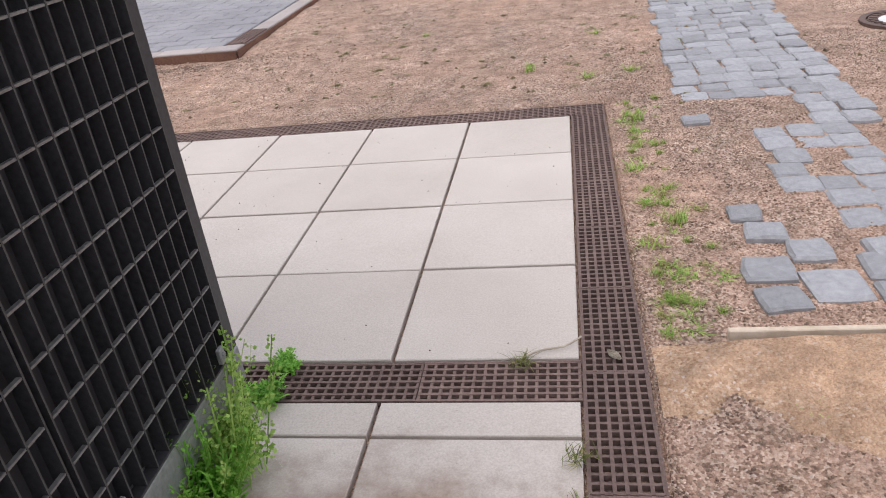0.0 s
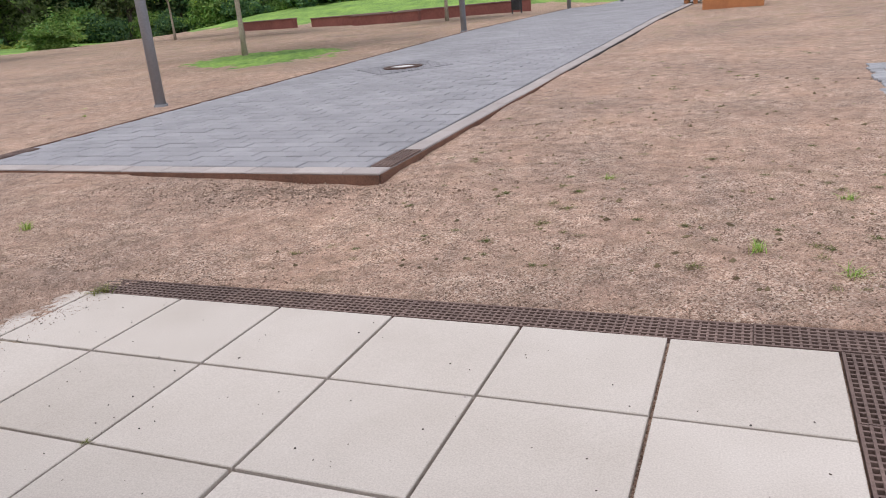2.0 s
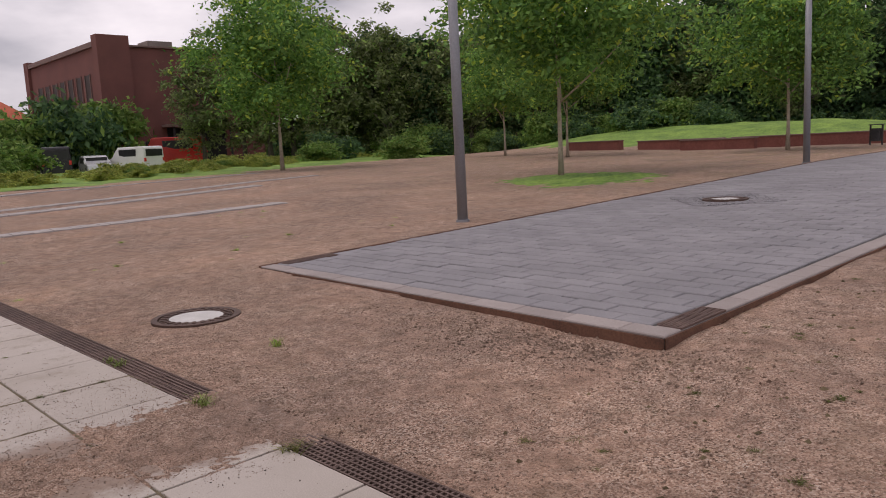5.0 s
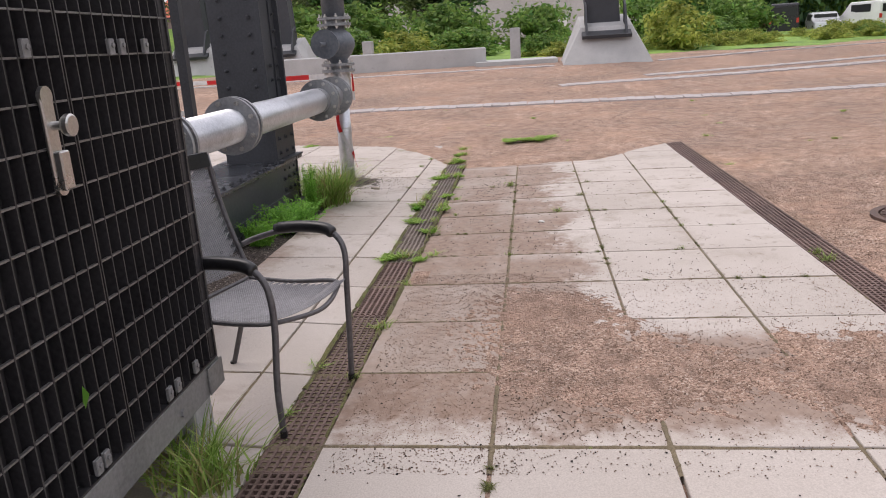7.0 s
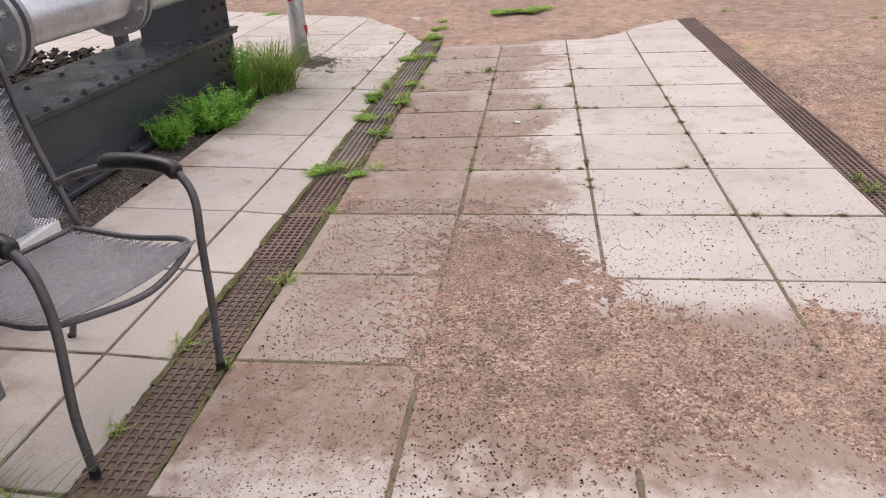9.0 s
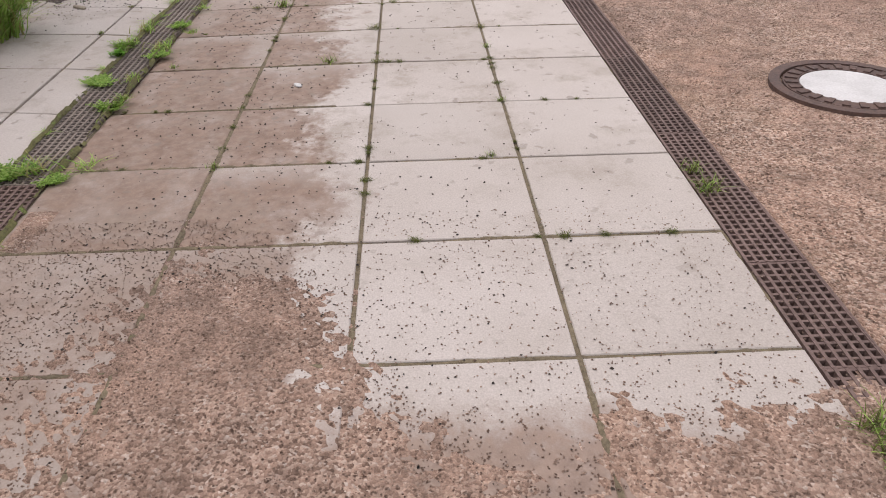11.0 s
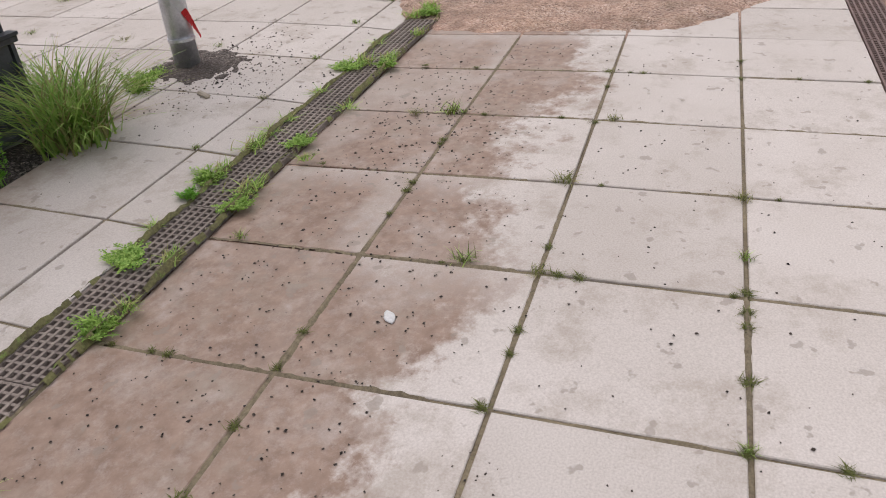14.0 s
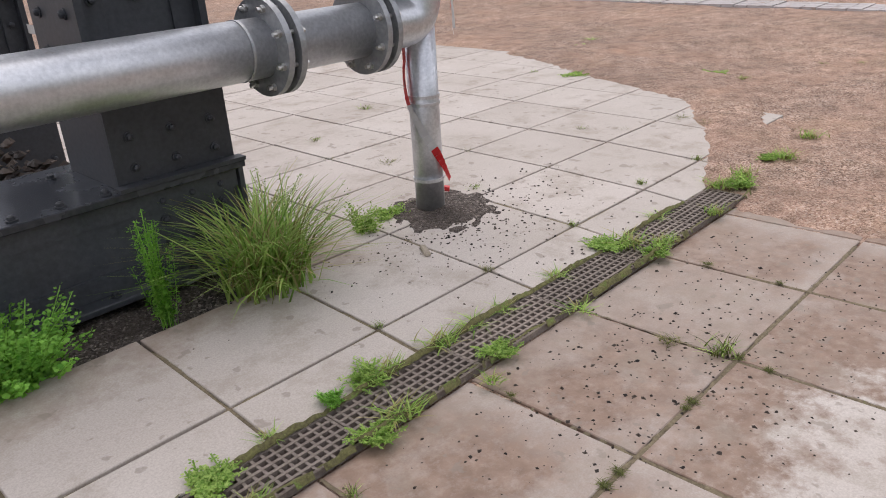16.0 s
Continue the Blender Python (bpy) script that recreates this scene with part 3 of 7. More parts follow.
def poly_depth(x, y, poly):
    """How deep a point lies inside a polygon; negative outside."""
    best = np.full(x.shape, 1e9)
    inside = np.zeros(x.shape, bool)
    for (ax, ay), (bx, by) in zip(poly, poly[1:] + poly[:1]):
        t = np.clip(((x - ax) * (bx - ax) + (y - ay) * (by - ay)) / ((bx - ax) ** 2 + (by - ay) ** 2), 0, 1)
        best = np.minimum(best, np.hypot(x - ax - t * (bx - ax), y - ay - t * (by - ay)))
        inside ^= ((ay > y) != (by > y)) & (x < (bx - ax) * (y - ay) / (by - ay + 1e-12) + ax)
    return np.where(inside, best, -best)


def spill_height(x, y):
    d = poly_depth(x, y, SPILL) + (vnoise(x, y, 7.0) - 0.5) * 0.16 + (vnoise(x, y, 21.0) - 0.5) * 0.14 + (vnoise(x, y, 60.0) - 0.5) * 0.16
    thin = np.clip((y - 2.3) / 1.2, 0.2, 1)
    return np.clip(d * 0.07, -0.02, 0.016) * thin + (vnoise(x, y, 55.0) - 0.5) * 0.007 * np.clip(d * 8 + 1, 0, 1)


def west_height(x, y):
    d = west_edge(y) - x + (vnoise(x, y, 2.0) - 0.5) * 0.16 + (vnoise(x, y, 11.0) - 0.5) * 0.06 + (vnoise(x, y, 28.0) - 0.5) * 0.05
    top = np.maximum(land(x, y) + near_noise(x, y) - 0.006, 0.004)
    return np.where(d < 0.9, np.clip(d * 0.09, -0.02, 0.021) + (vnoise(x, y, 45.0) - 0.5) * 0.006 + slab_z(x, y), top) - np.where(d > 1.2, 0.03, 0)


patch_sheet("gravel_spill", -5.7, -3.2, 1.97, 4.62, 0.018, spill_height, M_SILTGRAVEL, "reddish gravel washed over the concrete slabs", "gravel")
patch_sheet("gravel_drift", -14.6, -8.9, -6.0, 4.66, 0.045, west_height, M_GRAVEL, "thin gravel drift over the outer slabs", "gravel", -0.03)


# ---- paved path ----
def paved_path():
    x0, x1, y0, y1 = PAVE
    root = thing("pavement", "grey paved path of long stones with pinkish edging", "path", (0, 0, 0), kind="structure")
    zt = 0.018

    def lift(verts):
        a = np.array(verts)
        a[:, 2] += land(a[:, 0], a[:, 1])
        a[:, 0], a[:, 1] = a[:, 0] + LEAN * (a[:, 1] - PAVE[2]), a[:, 1] + SKEW * (PAVE[1] - a[:, 0])
        return a.tolist()

    # a base under the stones
    ys = [y0 + (y1 - y0) * i / 60 for i in range(61)]
    verts, faces = [], []
    for y in ys:
        verts += [(x0, y, zt - 0.012), (x1, y, zt - 0.012), (x0, y, -0.2), (x1, y, -0.2)]
    for i in range(60):
        a = i * 4
        faces += [(a, a + 1, a + 5, a + 4), (a + 1, a + 3, a + 7, a + 5), (a + 2, a, a + 4, a + 6)]
    faces.append((0, 2, 3, 1))
    base = from_arrays("bedding", lift(verts), faces, M_STONE)
    base.parent = root
    rng = random.Random(5)

    def brick(x, y, w, d, t):
        z = zt + rng.uniform(-0.004, 0.004)
        b = 0.008
        pts = [(x, y, z - t), (x + w, y, z - t), (x + w, y + d, z - t), (x, y + d, z - t), (x, y, z - b), (x + w, y, z - b), (x + w, y + d, z - b), (x, y + d, z - b),
               (x + b, y + b, z), (x + w - b, y + b, z), (x + w - b, y + d - b, z), (x + b, y + d - b, z)]
        fs = [(8, 9, 10, 11), (4, 5, 9, 8), (5, 6, 10, 9), (6, 7, 11, 10), (7, 4, 8, 11), (0, 1, 5, 4), (1, 2, 6, 5), (2, 3, 7, 6), (3, 0, 4, 7)]
        return lift(pts), fs

    count = 0
    rest_v, rest_f = [], []
    row, y = 0, y0 + 0.2
    while y < 40:
        d = 0.2
        x = x0 + 0.01 - (row % 2) * 0.2
        while x < x1 - 0.24:
            a, w = max(x, x0 + 0.01), 0.0
            w = min(x + 0.4, x1 - 0.235) - a
            x += 0.4
            if w < 0.04:
                continue
            v, f = brick(a + 0.004, y + 0.009, w - 0.008, d - 0.018, 0.03)
            if count < 280:
                ob = from_arrays("paving_stone", v, f, M_PAVER)
                ob.parent = root
                count += 1
            else:
                k = len(rest_v)
                rest_v += v
                rest_f += [tuple(i + k for i in q) for q in f]
        y += d
        row += 1
    rest = from_arrays("paving_stones", rest_v, rest_f, M_PAVER_MANY)
    rest.parent = root
    rest["kind"] = "stuff"
    for side in (x1 - 0.2,):
        y = y0 + 0.2
        while y < 40:
            v, f = brick(side + 0.003, y + 0.003, 0.19, 0.494, 0.05)
            ob = from_arrays("edging_stone", v, f, M_PAVEREDGE)
            ob.parent = root
            y += 0.5
    x = x0
    while x < x1 - 0.02:
        v, f = brick(x + 0.003, y0 + 0.003, min(0.494, x1 - x - 0.003), 0.19, 0.05)
        ob = from_arrays("edging_stone", v, f, M_PAVEREDGE)
        ob.parent = root
        x += 0.5
    far = [(x0 + (x1 - x0) * i / 4, 39.9 + j * 2.2, zt + 0.004 + 0.012 * j) for j in range(11) for i in range(5)]
    ob = from_arrays("far_paving", lift(far), [(j * 5 + i, j * 5 + i + 1, j * 5 + i + 6, j * 5 + i + 5) for j in range(10) for i in range(4)], M_PAVER_MANY)
    ob.parent = root
    # rusty steel edge in front of the stones
    verts, faces = [], []

    def strip(xa, xb, ya, yb, low, high):
        k = len(verts)
        verts.extend(lift([(x, y, z) for z in (low, high) for x, y in ((xa, ya), (xb, ya), (xb, yb), (xa, yb))]))
        faces.extend(tuple(k + i for i in f) for f in ((3, 2, 1, 0), (4, 5, 6, 7), (0, 1, 5, 4), (1, 2, 6, 5), (2, 3, 7, 6), (3, 0, 4, 7)))
    for k in range(14):
        xa = x0 + (x1 - x0) * k / 14
        strip(xa, xa + (x1 - x0) / 14, y0 - 0.012, y0 - 0.003, -0.14, zt - 0.014)
    for k in range(24):
        strip(x1 + 0.002, x1 + 0.012, y0 + k * 0.25, y0 + k * 0.25 + 0.25, -0.14, zt - 0.01)
    for k in range(110):
        strip(x0 - 0.045, x0 - 0.003, y0 + k * 0.3, y0 + k * 0.3 + 0.3, -0.08, zt + 0.006)
    edge = from_arrays("steel_edge", verts, faces, M_KERBSTEEL)
    edge.parent = root
    tagged(edge, "rusty steel edging strip")
    # small corner drains
    for cx0, cx1, cy0, cy1 in ((x1 - 0.19, x1 - 0.01, y0 + 0.22, y0 + 0.82), (x0 + 0.02, x0 + 0.2, y0 + 0.25, y0 + 0.95)):
        verts, faces = [], []
        for k in range(5):
            xa = cx0 + (cx1 - cx0) * k / 4
            strip(xa - 0.005, xa + 0.005, cy0, cy1, zt - 0.004, zt + 0.012)
        for k in range(21):
            ya = cy0 + (cy1 - cy0) * k / 20
            strip(cx0, cx1, ya - 0.006, ya + 0.006, zt - 0.004, zt + 0.010)
        grate = from_arrays("drain_grate", verts, faces, M_GRATE)
        grate.parent = root
        tagged(grate, "rusty cast-iron grate in the edging")


def island_material():
    m, n, l, b = shader("grey_paving_stones_joined")
    g = n.new("ShaderNodeNewGeometry")
    co = g.outputs["Position"]
    fine, broad = noise_node(n, l, co, 90, 4), noise_node(n, l, co, 0.8, 5)
    col = ramp_node(n, l, fine, ((0.35, (0.205, 0.20, 0.215)), (0.65, (0.315, 0.305, 0.32))))
    col = mix_node(n, l, 1.0, col, ramp_node(n, l, g.outputs["Random Per Island"], ((0.0, 0.86), (1.0, 1.05))), "MULTIPLY")
    col = mix_node(n, l, 1.0, col, ramp_node(n, l, broad, ((0.3, 0.86), (0.7, 1.1))), "MULTIPLY")
    l.new(col, b.inputs["Base Color"])
    b.inputs["Roughness"].default_value = 0.75
    bump_node(n, l, b, fine, 0.2, 0.002)
    return m


M_PAVER_MANY = island_material()


# ---- equipment cabinet clad with gratings ----
def grating_panel(w, h, name, m, root, label="", pitch=0.0545, cross=0.107, depth=0.032):
    """A grating in the xz plane, front at y = 0: two edge flats, upright bars with front edges coloured lighter for
    their glint, and thin cross rods.
    """
    panel = part(name, boxed(-0.003, w + 0.003, -depth, 0.001, -0.003, 0.003), M_GRID, root, label)
    panel.matrix_basis = m
    part("edge_flat", boxed(-0.003, w + 0.003, -depth, 0.001, h - 0.003, h + 0.003), M_GRID, panel)
    key = (round(w, 3), round(h, 3))
    if key not in PANEL_MESHES:
        bar = boxed(-0.0022, 0.0022, -depth, 0, 0.004, h - 0.004)
        bar.faces.ensure_lookup_table()
        for f in bar.faces:
            f.material_index = 1 if f.calc_center_median().y > -0.001 else 0
        me = mesh_of(bar, "bar", M_GRID, False)
        me.materials.append(M_GRIDEDGE)
        PANEL_MESHES[key] = (me, mesh_of(boxed(0, w, -0.011, -0.0012, -0.0026, 0.0026), "cross_rod", M_GRIDROD, False))
    bar, rod = PANEL_MESHES[key]
    n = max(1, round(w / pitch))
    for i in range(n + 1):
        share("bar", bar, panel, Matrix.Translation((w * i / n, 0, 0)))
    for i in range(1, int(h / cross) + 1):
        if i * cross < h - 0.02:
            share("cross_rod", rod, panel, Matrix.Translation((0, 0, i * cross)))
    return panel


PANEL_MESHES = {}


def mesh_of(bm, name, material, smooth=True):
    me = bpy.data.meshes.new(name)
    bm.to_mesh(me)
    bm.free()
    me.materials.append(material)
    me.polygons.foreach_set("use_smooth", [smooth] * len(me.polygons))
    return me


def cabinet():
    cx, cy = -0.857, 1.607                     # outer north-east corner
    wx, wy, zb, zt = 2.835, 2.75, 0.31, 2.62
    root = thing("equipment_cabinet", "tall black cabinet clad with steel gratings on a grey base", "cabinet", (cx, cy, 0), turn=1.0)
    part("body", boxed(-wx + 0.045, -0.045, -wy + 0.045, -0.045, 0.2, zt - 0.02), M_INNER, root, "black backing panels behind the gratings")
    bm = bmesh.new()
    for x0, x1, y0, y1 in ((-wx, 0, -0.05, 0), (-0.05, 0, -wy, -0.052), (-wx, -wx + 0.05, -wy, -0.052), (-wx + 0.052, -0.052, -wy, -wy + 0.05)):
        box(bm, x0, x1, y0, y1, 0.2, zb, 0.004)
    part("skirt", bm, M_SKIRT, root, "grey painted steel base rail")
    for x, y in ((-0.10, -0.10), (-wx + 0.12, -0.10), (-1.6, -0.10), (-0.10, -1.4), (-0.1, -2.6), (-wx + 0.12, -2.6)):
        part("foot", boxed(x - 0.07, x + 0.07, y - 0.07, y + 0.07, -0.01, 0.2, 0.006), M_CONC, root, "concrete foot")
    part("roof", boxed(-wx - 0.01, 0.01, -wy - 0.01, 0.01, zt, zt + 0.05, 0.006), M_BLACK, root)
    for x, y in ((-0.03, -0.03), (-wx + 0.03, -0.03), (-0.03, -wy + 0.03), (-wx + 0.03, -wy + 0.03)):
        part("corner_post", boxed(x - 0.028, x + 0.028, y - 0.028, y + 0.028, zb, zt, 0.003), M_GRID, root)
    h = zt - zb - 0.02

    def panel(name, w, m, label=""):
        return grating_panel(w, h, name, m, root, label)

    # north side: two fixed panels with a door between them
    x = -0.06
    for name, w, label in (("grating_panel", 0.66, ""), ("grating_panel", 0.66, ""), ("door", 0.77, "black grating door with a steel handle"), ("grating_panel", 0.61, "")):
        x -= w + 0.012
        p = panel(name, w, Matrix.Translation((x, 0.004, zb + 0.01)), label)
        if name == "door":
            handle_x, door = x + 0.10, p
    # east, west and south sides
    for k in range(4):
        panel("grating_panel", 0.64, Matrix.Translation((0.004, -0.06 - 0.66 * k, zb + 0.01)) @ Matrix.Rotation(radians(-90), 4, "Z"))
        panel("grating_panel", 0.64, Matrix.Translation((-wx - 0.004, -0.70 - 0.66 * k, zb + 0.01)) @ Matrix.Rotation(radians(90), 4, "Z"))
    # handle on the door, in the door's own space
    hx, hz = -2.935 - cx - (door.matrix_basis.translation.x), 1.20 - zb - 0.01
    plate = bmesh.new()
    box(plate, hx - 0.024, hx + 0.024, 0.002, 0.014, hz - 0.115, hz + 0.10, 0.004)
    cyl(plate, (hx, 0.002, hz + 0.10), (hx, 0.0139, hz + 0.10), 0.024, n=20)
    cyl(plate, (hx, 0.002, hz - 0.115), (hx, 0.0139, hz - 0.115), 0.024, n=20)
    pl = put("handle_plate", plate, M_STEEL)
    pl.parent = door
    tagged(pl, "brushed steel handle plate with round knob")
    kb = bmesh.new()
    cyl(kb, (hx, 0.014, hz + 0.03), (hx, 0.045, hz + 0.03), 0.011, n=14)
    cyl(kb, (hx, 0.045, hz + 0.03), (hx, 0.052, hz + 0.03), 0.022, 0.027, n=24)
    cyl(kb, (hx, 0.052, hz + 0.03), (hx, 0.064, hz + 0.03), 0.027, 0.027, n=24)
    cyl(kb, (hx, 0.064, hz + 0.03), (hx, 0.067, hz + 0.03), 0.027, 0.022, n=24)
    k = put("knob", kb, M_STEEL, smooth=False)
    k.parent = door
    g = bmesh.new()
    box(g, hx - 0.02, hx + 0.02, 0.014, 0.034, hz - 0.125, hz - 0.03, 0.004)
    g = put("lock_cover", g, M_STEEL)
    g.parent = door
    # clips that hold the gratings
    clip = bmesh.new()
    box(clip, -0.014, 0.014, 0, 0.012, -0.022, 0.022, 0.002)
    cyl(clip, (0, 0.012, 0.004), (0, 0.017, 0.004), 0.007, n=10)
    first = put("clip", clip, M_SKIRT)
    first.parent = root
    first.location = (-2.0, 0.006, zb + 0.05)
    for px in (-0.10, -0.63, -0.74, -1.27, -1.36, -2.04, -2.42, -2.48, -2.62):
        for pz in (0.05, 1.10, 2.0):
            share("clip", first, root, Matrix.Translation((px, 0.006, zb + pz)))
    for py in (-0.12, -0.64, -0.76, -1.3, -1.42):
        for pz in (0.05, 1.10):
            share("clip", first, root, Matrix.Translation((0.006, py, zb + pz)) @ Matrix.Rotation(radians(-90), 4, "Z"))
    # bolt on the base rail, corner bracket
    for px in (-2.5, -1.4, -0.3):
        part("rail_bolt", cyl(bmesh.new(), (px, 0, 0.25), (px, 0.008, 0.25), 0.014, n=6), M_SKIRT, root)
    part("corner_bracket", boxed(-wx - 0.006, -wx + 0.12, 0.002, 0.008, 0.205, 0.305, 0.002), M_SKIRT, root)
    return root


# ---- garden chair ----
def garden_chair():
    """A stacking armchair of bent tube; its front looks along local +y."""
    root = thing("garden_chair", "grey metal garden armchair with mesh seat and black arm pads", "chair", (-3.96, 1.625, 0), turn=-16)
    W, D = 0.262, 0.26
    for s in (-1, 1):
        pts = arc([(s * (W - 0.005), D - 0.02, 0.006), (s * (W + 0.004), D - 0.015, 0.2), (s * (W - 0.004), D, 0.43), (s * (W + 0.004), D - 0.0, 0.56), (s * (W + 0.008), D - 0.03, 0.625),
                   (s * (W + 0.01), D - 0.09, 0.650), (s * (W + 0.01), D - 0.28, 0.645), (s * (W - 0.01), D - 0.42, 0.61), (s * (W - 0.045), D - 0.47, 0.59)], 6)
        leg = part("front_leg_and_arm", tube(bmesh.new(), pts, 0.0125, 10), M_CHAIR, root, "bent grey tube", smooth=True)
        pad = bmesh.new()
        tube(pad, arc([(s * (W + 0.008), D - 0.045, 0.640), (s * (W + 0.01), D - 0.09, 0.660), (s * (W + 0.011), D - 0.2, 0.664), (s * (W + 0.008), D - 0.33, 0.652)], 5),
             [0.018] + [0.025] * 14 + [0.017], 12)
        part("arm_pad", pad, M_PLASTIC, root, "black plastic arm pad", smooth=True)
        part("back_leg", tube(bmesh.new(), arc([(s * (W - 0.03), -D - 0.10, 0.006), (s * (W - 0.035), -D - 0.02, 0.22), (s * (W - 0.04), -D + 0.05, 0.43)], 6), 0.0115, 10), M_CHAIR, root, smooth=True)
        for y, z in ((D - 0.02, 0), (-D - 0.10, 0)):
            part("foot_cap", cyl(bmesh.new(), (s * (W - (0.005 if y > 0 else 0.03)), y, 0), (s * (W - (0.005 if y > 0 else 0.03)), y, 0.025), 0.0145, n=12), M_PLASTIC, root)

    def seat_z(x, y):
        return 0.425 + 0.02 * ((y + 0.05) / 0.3) ** 2 - 0.012 * (1 - (x / W) ** 2) + (0.012 if y > 0.2 else 0)

    def back_p(x, v):
        # v from 0 (bottom) to 1 (top)
        y = -0.225 - 0.135 * v - 0.02 * math.sin(v * 3.1)
        return (x * (1 - 0.02 * v), y - 0.03 * (1 - (x / W) ** 2), 0.47 + 0.50 * v)

    rim = arc([(-W + 0.02, -0.22, seat_z(-W, -0.22)), (-W + 0.012, 0, seat_z(-W, 0)), (-W + 0.004, 0.2, seat_z(-W, 0.2)), (-W * 0.6, 0.265, 0.428), (0, 0.295, 0.415), (W * 0.6, 0.265, 0.428), (W - 0.004, 0.2, seat_z(W, 0.2)),
               (W - 0.012, 0, seat_z(W, 0)), (W - 0.02, -0.22, seat_z(W, -0.22))], 5)
    part("seat_frame", tube(bmesh.new(), rim, 0.0095, 8), M_CHAIR, root, smooth=True)
    part("seat_crossbar", tube(bmesh.new(), arc([(-W + 0.02, -0.22, seat_z(-W, -0.22)), (0, -0.235, 0.425), (W - 0.02, -0.22, seat_z(W, -0.22))], 4), 0.009, 8), M_CHAIR, root, smooth=True)
    posts = [back_p(s * (W - 0.006), v / 8) for s in (-1, 1) for v in range(9)]
    for s in (0, 9):
        part("back_post", tube(bmesh.new(), [(posts[s][0], posts[s][1] + 0.01, 0.43)] + posts[s:s + 9], 0.0115, 8), M_CHAIR, root, smooth=True)
    top = bmesh.new()
    n = 10
    prev = None
    for i in range(n + 1):
        x = -(W - 0.012) + 2 * (W - 0.012) * i / n
        a, b = back_p(x, 0.90), back_p(x, 1.02)
        ring = [top.verts.new((a[0], a[1] + 0.013, a[2])), top.verts.new((b[0], b[1] + 0.013, b[2])), top.verts.new((b[0], b[1] - 0.013, b[2])), top.verts.new((a[0], a[1] - 0.013, a[2]))]
        if prev:
            for k in range(4):
                top.faces.new((prev[k], prev[(k + 1) % 4], ring[(k + 1) % 4], ring[k]))
        else:
            top.faces.new(ring[::-1])
        prev = ring
    top.faces.new(prev)
    part("headrest", top, M_PLASTIC, root, "black plastic cap along the backrest")

    def strand(bm, pts, r=0.0016):
        rings = [[bm.verts.new((p[0] + dx, p[1] + dy, p[2] + dz)) for dx, dy, dz in ((r, 0, 0), (0, r, -r), (-r, 0, 0), (0, -r, r))] for p in pts]
        for a, b in zip(rings, rings[1:]):
            for k in range(4):
                bm.faces.new((a[k], a[(k + 1) % 4], b[(k + 1) % 4], b[k]))

    def weave(surface_point, wide, long, pitch, steps):
        bm = bmesh.new()
        span = wide + long * 0.62
        for sgn in (-1, 1):
            o = -span
            while o < span:
                pts = []
                for k in range(steps + 1):
                    v = k / steps
                    u = o + sgn * (v - 0.5) * long * 0.62 * 2
                    if abs(u) <= wide:
                        pts.append(surface_point(u, v))
                if len(pts) > 1:
                    strand(bm, pts)
                o += pitch
        return bm

    part("seat", weave(lambda u, v: (u, -0.22 + v * (0.48 + 0.03 * (1 - (u / W) ** 2)), seat_z(u, -0.22 + v * 0.48)), W - 0.016, 0.48, 0.0125, 14), M_MESH, root, "grey expanded metal mesh")
    part("backrest", weave(lambda u, v: back_p(u, v * 0.92), W - 0.010, 0.48, 0.0125, 14), M_MESH, root, "grey expanded metal mesh")
    return root


# ---- black riveted steel frame ----
def bolt_mesh():
    bm = bmesh.new()
    cyl(bm, (0, 0, 0), (0, 0, 0.006), 0.021, n=12)
    cyl(bm, (0, 0, 0.006), (0, 0, 0.018), 0.0145, 0.0135, n=8)
    cyl(bm, (0, 0, 0.018), (0, 0, 0.023), 0.0135, 0.006, n=8)
    me = bpy.data.meshes.new("bolt")
    bm.to_mesh(me)
    bm.free()
    me.materials.append(M_BLACK)
    return me


BOLT = bolt_mesh()
NORTH, EASTW, UP = Matrix.Rotation(radians(-90), 4, "X"), Matrix.Rotation(radians(90), 4, "Y"), Matrix.Identity(4)
WEST = Matrix.Rotation(radians(-90), 4, "Y")


